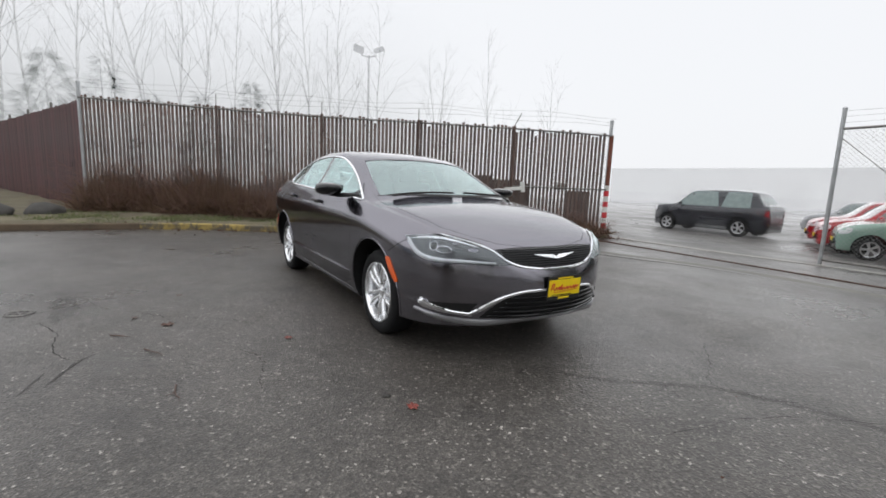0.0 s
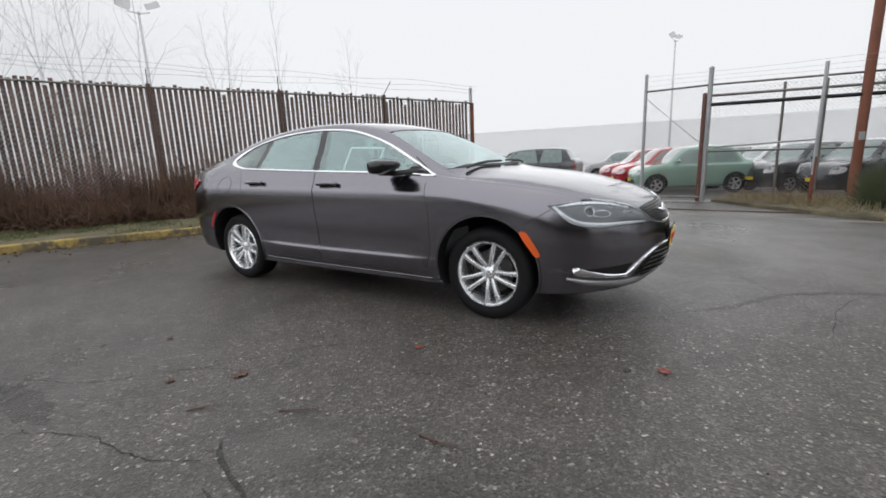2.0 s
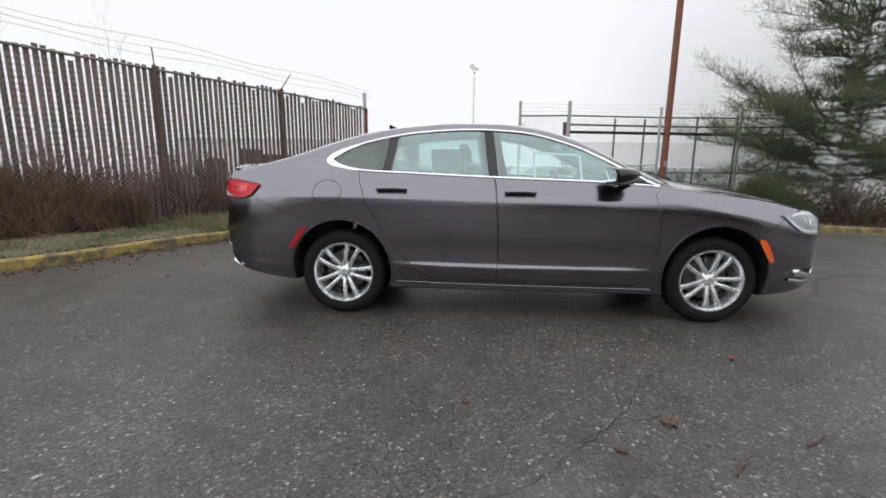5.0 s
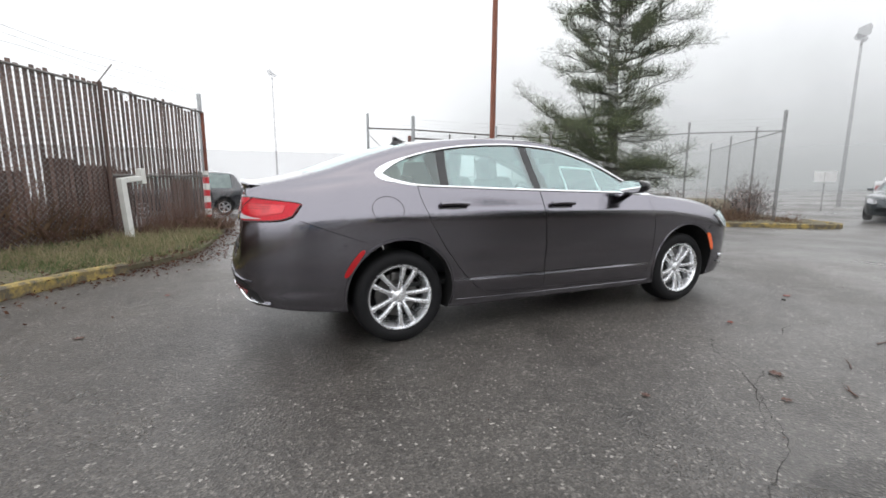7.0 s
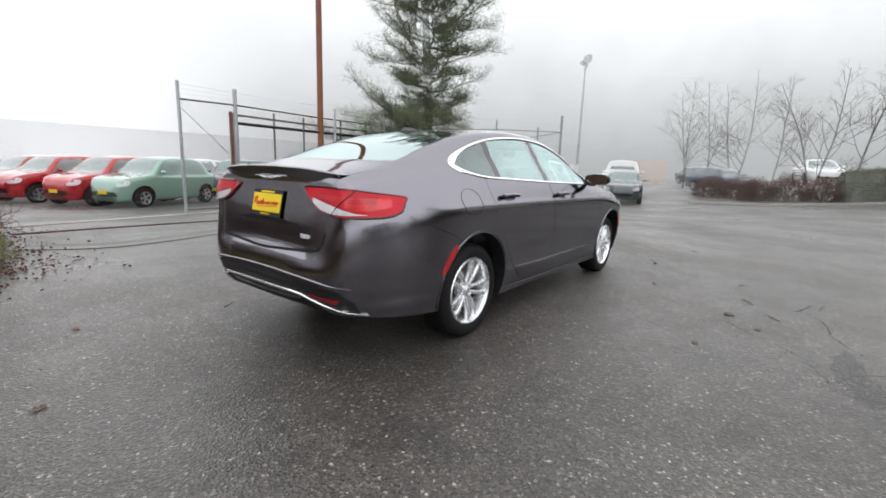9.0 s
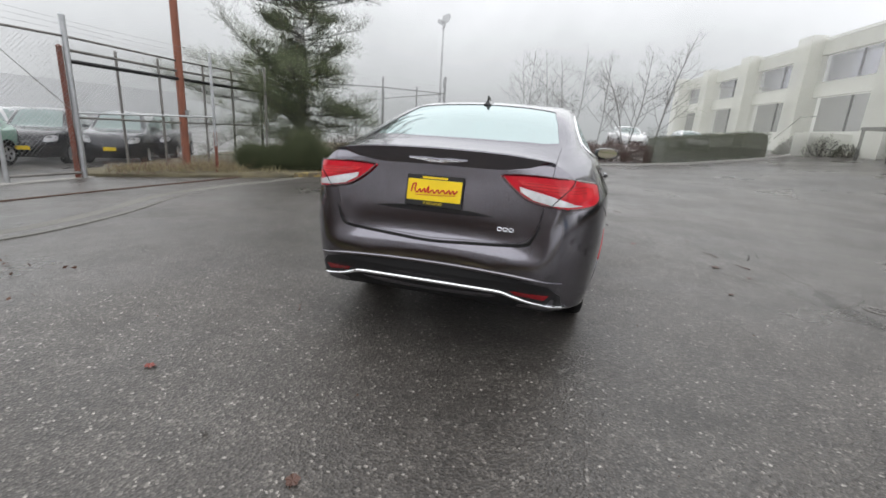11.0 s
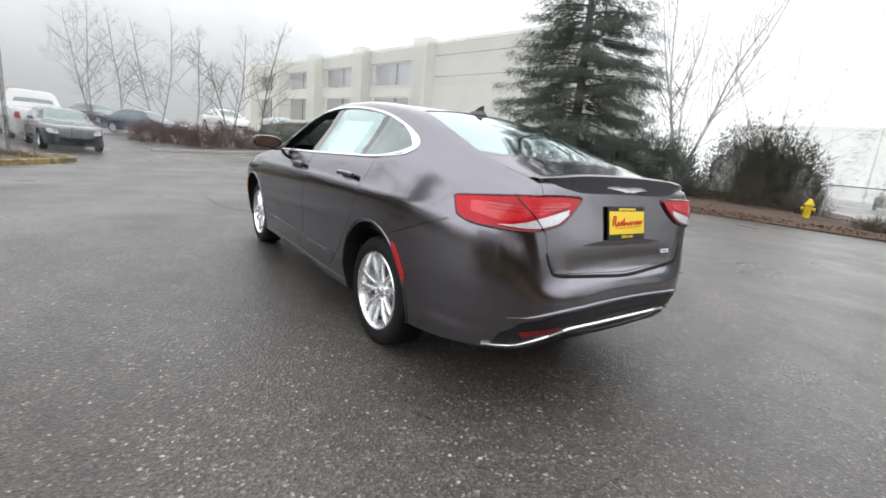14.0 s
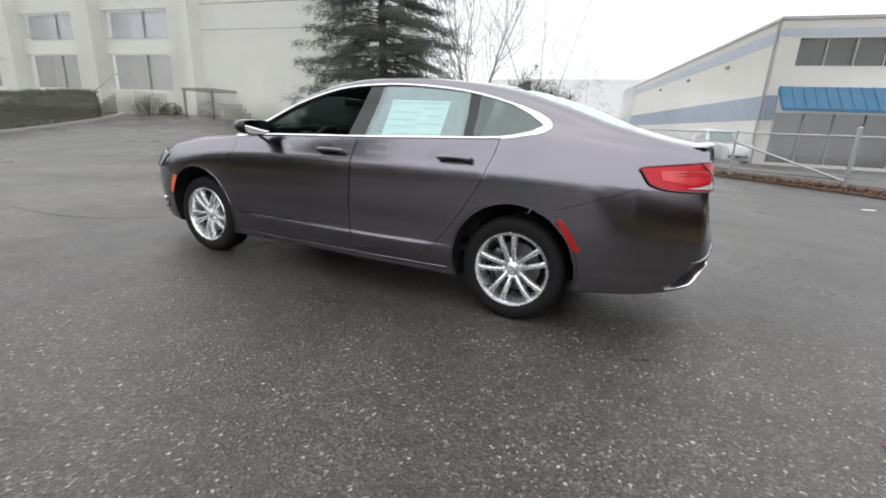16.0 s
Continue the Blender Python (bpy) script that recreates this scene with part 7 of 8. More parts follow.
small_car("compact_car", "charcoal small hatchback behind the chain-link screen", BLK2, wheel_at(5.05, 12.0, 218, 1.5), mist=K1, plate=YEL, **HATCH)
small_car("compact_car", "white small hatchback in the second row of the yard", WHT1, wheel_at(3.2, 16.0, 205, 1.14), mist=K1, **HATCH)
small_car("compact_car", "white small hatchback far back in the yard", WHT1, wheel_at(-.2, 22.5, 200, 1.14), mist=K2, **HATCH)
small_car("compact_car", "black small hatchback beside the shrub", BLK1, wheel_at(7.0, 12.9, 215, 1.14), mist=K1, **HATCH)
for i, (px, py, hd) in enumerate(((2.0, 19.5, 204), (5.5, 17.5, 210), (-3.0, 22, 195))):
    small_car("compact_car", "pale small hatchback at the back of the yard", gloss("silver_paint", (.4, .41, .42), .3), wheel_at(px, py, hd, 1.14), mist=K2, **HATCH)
SEDAN = dict(L=4.55, W=1.72, H=1.40, nose_h=.80, tail_h=.98, belt=.90, wind0=.95, wind1=.25, roof1=-.95, back1=-1.6, wheel_x=(1.38, -1.28), wheel_r=.31)
ROADSIDE = "cars parked along the drive"
DUSK = gloss("dark_green_grey_paint", (.06, .072, .08), .35)
small_car("saloon_car", "dark green-grey older saloon parked at the kerb in fog", DUSK, wheel_at(16.4, 3.35, 194, 1.5), mist=fog_kit(.35), group=ROADSIDE, **SEDAN)
small_car("pickup_truck", "white pickup with a cab parked behind the saloon in fog", gloss("white_paint_in_fog", (.75, .76, .77), .45), car_at(21.6, 4.9, 14), mist=K2, group=ROADSIDE, L=5.4, W=1.95, H=1.9, nose_h=1.15, tail_h=1.2, belt=1.2, wind0=1.05, wind1=.4, roof1=-.6, back1=-.75, wheel_x=(1.7, -1.6), wheel_r=.38)
small_car("saloon_car", "dark blue saloon by the hedge in fog", gloss("blue_paint_in_fog", (.04, .06, .11), .45), car_at(27, .8, 225), mist=K3, group=ROADSIDE, **SEDAN)
small_car("saloon_car", "dark saloon further down the drive in fog", gloss("dark_paint_in_fog", (.05, .05, .06), .6), car_at(35, 3.2, 215), mist=K3, group=ROADSIDE, **SEDAN)
for px, py, hd in ((28.2, -3.5, 190), (30.8, -7.7, 188)):
    small_car("saloon_car", "white car parked behind the hedge in fog", gloss("white_car_in_fog", (.8, .8, .8), .3), pose(px, py, .78, 0, 0, hd), mist=K2, group="cars behind the hedge", **SEDAN)
small_car("pickup_truck", "white pickup behind the low fence", gloss("white_truck_paint", (.72, .73, .74), .3), car_at(-4.3, -25.0, 112), mist=K2, group="cars by the warehouse", L=5.2, W=1.85, H=1.75, nose_h=1.0, tail_h=1.0, belt=1.02, wind0=.95, wind1=.35, roof1=-.55, back1=-.72, wheel_x=(1.65, -1.55), wheel_r=.38)
small_car("pickup_truck", "pale van with a rack near the warehouse", gloss("pale_van_paint", (.5, .51, .5), .62), car_at(2.0, -34, 100), mist=K3, group="cars by the warehouse", L=5.2, W=1.95, H=2.0, nose_h=1.15, tail_h=1.4, belt=1.2, wind0=1.3, wind1=.8, roof1=-2.2, back1=-2.4, wheel_x=(1.65, -1.55), wheel_r=.36)
small_car("saloon_car", "dark car nosing out beside the pine in fog", gloss("grey_car_in_fog", (.08, .09, .09), .25), car_at(8.8, 16, 230), mist=K2, group="cars parked in the yard", **SEDAN)

# ---- plants ----
def leaf_material(name, one, two, rough=.7, mist=0.0, scale=1.2):
    """Foliage that varies from piece to piece and from clump to clump."""
    m = bpy.data.materials.new(name)
    m.use_nodes = True
    n, l = nodes_of(m)
    b = n["Principled BSDF"]
    b.inputs["Roughness"].default_value = rough
    b.inputs["Specular IOR Level"].default_value = .3
    geo, where, big, mix, add = n.new("ShaderNodeNewGeometry"), n.new("ShaderNodeTexCoord"), n.new("ShaderNodeTexNoise"), n.new("ShaderNodeMix"), n.new("ShaderNodeMath")
    big.inputs["Scale"].default_value, big.inputs["Detail"].default_value = scale, 3
    l.new(where.outputs["Object"], big.inputs["Vector"])
    add.operation = "MULTIPLY_ADD"
    add.inputs[1].default_value = .55
    spread = n.new("ShaderNodeMapRange")
    spread.inputs["From Min"].default_value, spread.inputs["From Max"].default_value = .3, .7
    spread.inputs["To Min"].default_value, spread.inputs["To Max"].default_value = -.1, .55
    l.new(big.outputs[0], spread.inputs["Value"])
    l.new(geo.outputs["Random Per Island"], add.inputs[0])
    l.new(spread.outputs[0], add.inputs[2])
    mix.data_type = "RGBA"
    mix.inputs[6].default_value, mix.inputs[7].default_value = (*one, 1), (*two, 1)
    l.new(add.outputs[0], mix.inputs[0])
    l.new(mix.outputs[2], b.inputs["Base Color"])
    through_leaf, lit = n.new("ShaderNodeBsdfTranslucent"), n.new("ShaderNodeMixShader")
    lit.inputs[0].default_value = .4
    l.new(mix.outputs[2], through_leaf.inputs["Color"])
    l.new(b.outputs[0], lit.inputs[1])
    l.new(through_leaf.outputs[0], lit.inputs[2])
    l.new(lit.outputs[0], n["Material Output"].inputs[0])
    # fog put into the foliage: each leaf lets some background through
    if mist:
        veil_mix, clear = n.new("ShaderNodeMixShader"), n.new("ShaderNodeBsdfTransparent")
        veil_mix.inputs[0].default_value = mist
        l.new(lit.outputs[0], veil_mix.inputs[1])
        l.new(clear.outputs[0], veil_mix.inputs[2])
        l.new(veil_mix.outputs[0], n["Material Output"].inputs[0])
    return m


def unit(v):
    return v / (np.linalg.norm(v, axis=-1, keepdims=True) + 1e-9)


def blades(name, root, way, length, width, mat, rng, bend=0.0, wide_at=.4):
    """Many small four-cornered leaves: from root along way, each turned by chance about its own line."""
    root, way = np.asarray(root, float), unit(np.asarray(way, float))
    k = len(root)
    length, width = np.broadcast_to(length, (k,))[:, None], np.broadcast_to(width, (k,))[:, None]
    side = unit(np.cross(way, unit(rng.normal(size=(k, 3)))))
    drop = np.array([0, 0, -1.0]) * bend * length
    mid = root + way * length * wide_at
    v = np.stack([root, mid + side * width / 2, root + way * length + drop, mid - side * width / 2], 1).reshape(-1, 3)
    me = bpy.data.meshes.new(name)
    me.vertices.add(4 * k)
    me.vertices.foreach_set("co", v.ravel())
    me.loops.add(4 * k)
    me.loops.foreach_set("vertex_index", np.arange(4 * k))
    me.polygons.add(k)
    me.polygons.foreach_set("loop_start", np.arange(k) * 4)
    me.materials.append(mat)
    me.update(calc_edges=True)
    return me


def wood(name, lines, mat, sides=5):
    """Tapered limbs: lines of (points, radii), as one mesh."""
    v, f = [], []
    ring = [(math.cos(2 * math.pi * k / sides), math.sin(2 * math.pi * k / sides)) for k in range(sides)]
    for pts, radii in lines:
        base = len(v)
        up = None
        for i, p in enumerate(pts):
            d = (pts[min(i + 1, len(pts) - 1)] - pts[max(i - 1, 0)])
            d = d / (np.linalg.norm(d) + 1e-9)
            if up is None:
                up = np.cross(d, (.31, .87, .38))
                up /= np.linalg.norm(up) + 1e-9
            up = up - d * up.dot(d)
            up /= np.linalg.norm(up) + 1e-9
            s = np.cross(d, up)
            v.extend([tuple(p + radii[i] * (c * up + q * s)) for c, q in ring])
            if i:
                a, b = base + (i - 1) * sides, base + i * sides
                f.extend([(a + k, a + (k + 1) % sides, b + (k + 1) % sides, b + k) for k in range(sides)])
    me = bpy.data.meshes.new(name)
    me.from_pydata(v, [], f)
    me.polygons.foreach_set("use_smooth", [True] * len(me.polygons))
    me.materials.append(mat)
    return me


def limb(start, way, length, r0, r1, rng, steps=5, lift=0.0, wander=.12):
    pts, d = [np.array(start, float)], unit(np.array(way, float))
    for k in range(steps):
        d = unit(d + rng.normal(size=3) * wander + np.array([0, 0, lift]) / steps)
        pts.append(pts[-1] + d * length / steps)
    return pts, list(np.linspace(r0, r1, steps + 1))


def grow(start, way, length, r, depth, rng, out, spread=.55, lift=.25, kids=(3, 5), shrink=.62, thin=.5, wander=.12):
    """A bare limb with its side limbs."""
    pts, rad = limb(start, way, length, r, r * thin, rng, 5, lift, wander)
    out.append((pts, rad))
    if depth:
        for k in range(rng.integers(kids[0], kids[1] + 1)):
            u = rng.uniform(.3, 1.0)
            i = min(int(u * 5), 4)
            p = pts[i] + (pts[i + 1] - pts[i]) * (u * 5 - i)
            d = unit(pts[i + 1] - pts[i])
            q = unit(np.cross(d, rng.normal(size=3)))
            grow(p, d * (1 - spread) + q * spread, length * shrink * rng.uniform(.65, 1.1), r * (thin + (1 - thin) * (1 - u)) * .6, depth - 1, rng, out, spread, lift, kids, shrink, thin, wander)


def bare_tree(label, at, height, mat, seed, depth=4, lean=(0, 0), stems=1, group="", thick=.011, spread=.5, fork=.16, kids=(3, 5)):
    rng = np.random.default_rng(seed)
    t = thing("bare_tree", label, "tree", at, group)
    trunk, crown = [], []
    for s in range(stems):
        a = 2 * math.pi * (s + rng.uniform(0, .6)) / stems
        out = np.array([math.cos(a), math.sin(a), 0]) * (.28 if stems > 1 else 0)
        pts, rad = limb((0, 0, -.15), np.array([lean[0], lean[1], 1]) + out, height, height * thick, height * thick * .22, rng, 9, .1, .05)
        trunk.append((pts, rad))
        for k in range(9):
            for j in range(2 if k else 1):
                u = (fork + (1 - fork) * (k + rng.uniform(0, 1)) / 9.2) * 9
                i = min(int(u), 8)
                p = pts[i] + (pts[i + 1] - pts[i]) * (u - i)
                d = unit(pts[i + 1] - pts[i])
                q = unit(np.cross(d, rng.normal(size=3)))
                grow(p, d * (1 - spread) + q * spread, height * .36 * (1.15 - u / 10) * rng.uniform(.7, 1.15), rad[i] * .5, depth - 2, rng, crown, spread, .3, kids)
    part("trunk", wood("trunk", trunk, mat, 7), None, t)
    part("crown", wood("crown", crown, mat, 4), None, t)
    return t


rng = np.random.default_rng(11)
BARK = material("dark_grey_bark", (.075, .065, .055), .9, vary=.35, scale=3, fine=30, bump=.6, mist=.3)
# haze on the pine: see-through bark and needles, needle greens lightened for fog
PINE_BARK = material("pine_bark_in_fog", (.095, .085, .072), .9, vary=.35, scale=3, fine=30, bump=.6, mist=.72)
NEEDLE = leaf_material("fog_paled_pine_needles", (.115, .142, .085), (.27, .31, .18), mist=.85)
# the pine: an uneven crown of long limbs in tiers
PX, PY = 9.85, 8.9
pz = gz(PX, PY)
pine = thing("pine_tree", "tall pine with tiered blue-green needle clumps and dark trunk", "tree", pose(PX, PY, pz))
spine = limb((0, 0, -.2), (.01, 0, 1), 13.0, .24, .05, rng, 12, 0, .02)
limbs, tufts, tuft_way = [], [], []
right_way = np.array([.72, -.695, 0])
reach_of = pchip([(.9, 3.2), (1.4, 4.3), (2.0, 4.2), (2.7, 3.3), (3.2, 2.3), (3.7, 1.6), (4.2, 2.4), (4.8, 3.0), (6.0, 3.0), (7.0, 2.9), (8.2, 2.6), (9.5, 2.1), (11, 1.5), (12.6, .7)])
tiers = [(h, float(reach_of(h)), .02 + .03 * h) for h in np.arange(.95, 12.6, .31)]
for h, reach, rise in tiers:
    turn = rng.uniform(0, 2 * math.pi)
    low = h < 3.2
    spokes = 5
    # the open side to the west carries extra long low limbs
    long_ones = 2 if h < 2.6 else 0
    for k in range(spokes + long_ones):
        a = turn + 2 * math.pi * k / spokes + rng.uniform(-.4, .4) if k < spokes else math.pi + .25 + rng.uniform(-.4, .4)
        way = np.array([math.cos(a), math.sin(a), rng.uniform(-.12, .12) if low else rise + rng.uniform(-.25, .25)])
        r = reach * rng.choice([.7, .85, .95, 1.0, 1.08] if low else [.45, .7, .85, 1.0, 1.08])
        if k >= spokes:
            r = rng.uniform(3.3, 4.7)
            way[2] += .10
        if 3.4 < h < 4.2 and way @ right_way < 0:
            r *= .55
        if low and way @ right_way > .25:
            r *= .62
        pts, rad = limb((0, 0, h + rng.uniform(-.2, .2)), way, r, .026 + r * .008, .008, rng, 7, .05 if low else .24, .13)
        limbs.append((pts, rad))
        for u in np.linspace(.26, 1.0, int(5 + r * 3.6)):
            i = min(int(u * 7), 6)
            p = pts[i] + (pts[i + 1] - pts[i]) * (u * 7 - i)
            d = unit(pts[i + 1] - pts[i])
            for s in range(3):
                q = unit(d * .6 + unit(np.cross(d, np.array([0, 0, 1.0]))) * (s - 1 or .2) * rng.uniform(.3, 1) + np.array([0, 0, rng.uniform(-.15, .8)]))
                lp, lr = limb(p, q, rng.uniform(.3, .75) * (1.15 - .4 * u) , .009, .004, rng, 2, .2, .1)
                limbs.append((lp, lr))
                for w in (.45, .75, 1.0):
                    tufts.append(lp[0] + (lp[-1] - lp[0]) * w)
                    tuft_way.append(unit(lp[-1] - lp[0]))
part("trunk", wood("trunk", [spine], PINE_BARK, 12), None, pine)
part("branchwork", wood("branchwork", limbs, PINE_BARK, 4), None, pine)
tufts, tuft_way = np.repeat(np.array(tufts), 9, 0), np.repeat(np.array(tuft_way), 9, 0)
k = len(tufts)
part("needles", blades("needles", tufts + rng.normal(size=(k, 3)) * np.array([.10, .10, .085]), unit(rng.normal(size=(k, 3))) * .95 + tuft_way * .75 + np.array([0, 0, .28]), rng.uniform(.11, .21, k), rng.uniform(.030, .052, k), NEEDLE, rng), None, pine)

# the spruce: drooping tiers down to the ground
# fog is in the colour: greens raised to pale tones, then thinned by mist
SPRUCE = leaf_material("fog_paled_spruce_needles", (.075, .09, .074), (.17, .19, .155), mist=.78)
SX, SY = 9.7, -14.4
spruce = thing("spruce_tree", "large dark spruce with drooping branches down to the ground", "tree", pose(SX, SY, gz(SX, SY)))
spine = limb((0, 0, -.2), (0, 0, 1), 13.5, .26, .03, rng, 12, 0, .012)
limbs, tufts, tuft_way = [], [], []
h = .45
while h < 13:
    reach = 4.3 * (1 - h / 14.2) ** .75 * (1.06 if h > 1 else .9)
    n_ = 9 if h < 7 else 6
    turn = rng.uniform(0, 6.3)
    for k in range(n_):
        a = turn + 2 * math.pi * k / n_ + rng.uniform(-.3, .3)
        r = reach * rng.uniform(.66, 1.12)
        pts, rad = limb((0, 0, h + rng.uniform(-.2, .2)), (math.cos(a), math.sin(a), .08), r, .02 + .006 * r, .006, rng, 7, -.42, .05)
        pts[-1][2] += .12 * r / 3
        limbs.append((pts, rad))
        for u in np.linspace(.2, 1.0, int(6 + r * 3.4)):
            i = min(int(u * 7), 6)
            p = pts[i] + (pts[i + 1] - pts[i]) * (u * 7 - i)
            d = unit(pts[i + 1] - pts[i])
            flat = unit(np.cross(d, np.array([0, 0, 1.0])))
            for s in (-1, 1):
                q = d * .75 + flat * s * rng.uniform(.5, .95) + np.array([0, 0, -.32])
                ln = rng.uniform(.35, .8) * (1.25 - .6 * u)
                for w in np.linspace(.15, 1, 5):
                    tufts.append(p + unit(q) * ln * w)
                    tuft_way.append(unit(q))
    h += .40 if h < 7 else .55
part("trunk", wood("trunk", [spine], BARK, 10), None, spruce)
part("branchwork", wood("branchwork", limbs, BARK, 4), None, spruce)
tufts, tuft_way = np.repeat(np.array(tufts), 6, 0), np.repeat(np.array(tuft_way), 6, 0)
k = len(tufts)
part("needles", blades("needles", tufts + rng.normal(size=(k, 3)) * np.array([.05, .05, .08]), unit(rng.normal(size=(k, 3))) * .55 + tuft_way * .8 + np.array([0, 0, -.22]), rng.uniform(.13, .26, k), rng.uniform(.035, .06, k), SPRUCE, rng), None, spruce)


def shrub(name, label, at, sx, sy, sz, mat, count, leaf, seed, twig_mat=None, upright=.3, shell=.6, kind="", ragged=.25, category="shrub", core=None):
    """A clump of leaves on twigs inside an uneven dome."""
    r = np.random.default_rng(seed)
    d = unit(r.normal(size=(count, 3)))
    d[:, 2] = np.abs(d[:, 2])
    lump = np.array([noise.noise(Vector(v * 2.2) + Vector((seed, 0, 0))) for v in d]) * ragged + 1 + np.array([noise.noise(Vector(v * 6) + Vector((0, seed, 0))) for v in d]) * ragged * .7
    rad = (shell + (1 - shell) * r.uniform(0, 1, count) ** .6) * lump
    p = d * rad[:, None] * np.array([sx, sy, sz])
    t = thing(name, label, category, at, kind=kind)
    part("leaves", blades("leaves", p, d * .7 + unit(r.normal(size=(count, 3))) * .7 + np.array([0, 0, upright]), r.uniform(.7, 1.3, count) * leaf, r.uniform(.25, .5, count) * leaf, mat, r), None, t)
    if core:
        bm = bmesh.new()
        bmesh.ops.create_icosphere(bm, subdivisions=4, radius=1)
        for v in bm.verts:
            q = v.co.normalized()
            e = .70 + .8 * ragged * noise.noise(Vector((q.x, q.y, abs(q.z))) * 2.2 + Vector((seed, 0, 0))) + .10 * noise.noise(q * 9)
            v.co = Vector((q.x * sx * e, q.y * sy * e, max(q.z, -.05) * sz * e))
        part("inner_mass", bm, core, t)
    out = []
    for k in range(26):
        w = unit(r.normal(size=3))
        w[2] = abs(w[2]) + .25
        grow((r.normal() * .15 * sx, r.normal() * .15 * sy, -.1), w * np.array([sx, sy, sz]), .9 * float(np.linalg.norm(unit(w) * np.array([sx, sy, sz]))), .018, 1, r, out, .35, .1)
    part("twig_frame", wood("twig_frame", out, twig_mat or BARK, 4), None, t)
    return t


# bushes are hazed by transparency; the juniper green is also paled for fog
HAZE_TWIG = material("hazy_bush_twigs", (.07, .06, .05), .9, mist=.55)
DARK_CORE = material("dark_inside_of_bush", (.085, .092, .07), .95, vary=.5, scale=7, fine=40, bump=.8, mist=.6)
JUNIPER = leaf_material("fog_paled_juniper_leaves", (.07, .082, .066), (.16, .18, .145), mist=.70)
DARK_LEAF = leaf_material("dark_bush_leaves", (.024, .030, .020), (.085, .09, .06), mist=.52)
BROWN_LEAF = leaf_material("brown_bush_leaves", (.075, .050, .038), (.16, .135, .085), mist=.5)
HAZE_LEAF = leaf_material("hazy_shrub_leaves", (.030, .036, .022), (.10, .105, .07), mist=.62)
for i, (x, y, sx, sy, sz) in enumerate(((7.2, -15.3, 1.5, 1.4, 2.5), (8.6, -14.2, 1.5, 1.2, 1.6), (6.1, -16.2, 1.3, 1.2, 2.5), (11.3, -12.6, 1.5, 1.2, 1.7))):
    shrub("juniper", "spreading grey-green juniper at the foot of the spruce", pose(x, y, gz(x, y)), sx, sy, sz, JUNIPER, 5200, .22, 40 + i, HAZE_TWIG, upright=.4, shell=.45, ragged=.4, core=DARK_CORE)
for i, (x, y, sx, sy, sz) in enumerate(((4.6, -18.6, 1.5, 1.3, 3.0), (2.9, -19.6, 1.3, 1.3, 2.7), (3.7, -19.0, 1.2, 1.1, 3.05))):
    shrub("dark_bush", "tall rounded dark evergreen bush behind the verge", pose(x, y, gz(x, y)), sx, sy, sz, DARK_LEAF, 9500, .125, 60 + i, HAZE_TWIG, shell=.58, ragged=.38, core=DARK_CORE)
for i, (x, y, sx, sy, sz) in enumerate(((3.6, -17.3, 1.2, .7, 1.2), (2.0, -18.0, 1.1, .7, .9), (5.2, -16.7, .8, .6, 1.0), (-.6, -15.9, .7, .5, .5))):
    shrub("brown_shrub", "brown leafless shrub with dry leaves by the verge", pose(x, y, gz(x, y)), sx, sy, sz, BROWN_LEAF, 1700, .09, 70 + i, shell=.3, ragged=.4)
for i, (x, y, sx, sy, sz) in enumerate(((8.1, 6.25, .95, .7, .95), (9.2, 5.95, .9, .65, .8), (10.2, 5.6, .8, .5, .55), (7.2, 7.2, .8, .6, 1.0))):
    shrub("brown_shrub", "brown shrub with dry leaves behind the yellow kerb", pose(x, y, gz(x, y) + .08), sx, sy, sz, BROWN_LEAF, 3000, .10, 80 + i, shell=.3, ragged=.45)
GREY_TWIG = material("pale_grey_twigs_in_fog", (.15, .135, .12), .9, vary=.2, mist=.64)
bare_tree("many-stemmed bare tree with fine grey branches in fog", pose(7.6, -19.8, gz(7.6, -19.8)), 9.0, GREY_TWIG, 5, 4, stems=5, spread=.42, thick=.008, fork=.2)
bare_tree("many-stemmed bare tree with fine grey branches in fog", pose(4.6, -22.5, gz(4.6, -22.5)), 9.5, material("faint_grey_twigs_in_fog", (.15, .135, .12), .9, mist=.86), 6, 4, stems=3, spread=.42, thick=.008)
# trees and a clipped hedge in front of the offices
# branches, hedge and shrubs here hold painted fog as partial transparency
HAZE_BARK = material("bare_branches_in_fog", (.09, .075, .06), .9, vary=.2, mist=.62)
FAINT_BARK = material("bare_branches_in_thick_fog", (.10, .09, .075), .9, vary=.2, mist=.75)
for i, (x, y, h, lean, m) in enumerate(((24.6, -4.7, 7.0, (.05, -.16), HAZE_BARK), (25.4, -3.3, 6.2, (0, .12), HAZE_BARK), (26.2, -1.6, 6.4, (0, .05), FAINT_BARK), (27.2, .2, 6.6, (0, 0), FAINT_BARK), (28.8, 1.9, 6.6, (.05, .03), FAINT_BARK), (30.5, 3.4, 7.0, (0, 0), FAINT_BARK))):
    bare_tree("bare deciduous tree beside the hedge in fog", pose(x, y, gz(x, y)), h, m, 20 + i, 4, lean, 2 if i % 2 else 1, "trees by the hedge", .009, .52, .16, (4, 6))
HEDGE = leaf_material("clipped_hedge_leaves", (.085, .092, .062), (.14, .145, .10), mist=.74, scale=.8)
HA, HB = np.array([20.8, -4.7]), np.array([24.9, -10.6])
hedge = thing("clipped_hedge", "long clipped green hedge behind a pale kerb in fog", "hedge", pose(HA[0], HA[1], 0, 0, 0, math.degrees(math.atan2(HB[1] - HA[1], HB[0] - HA[0]))))
HL = float(np.linalg.norm(HB - HA))
bm = bmesh.new()
z0, z1 = gz(*HA), gz(*HB)
rows = []
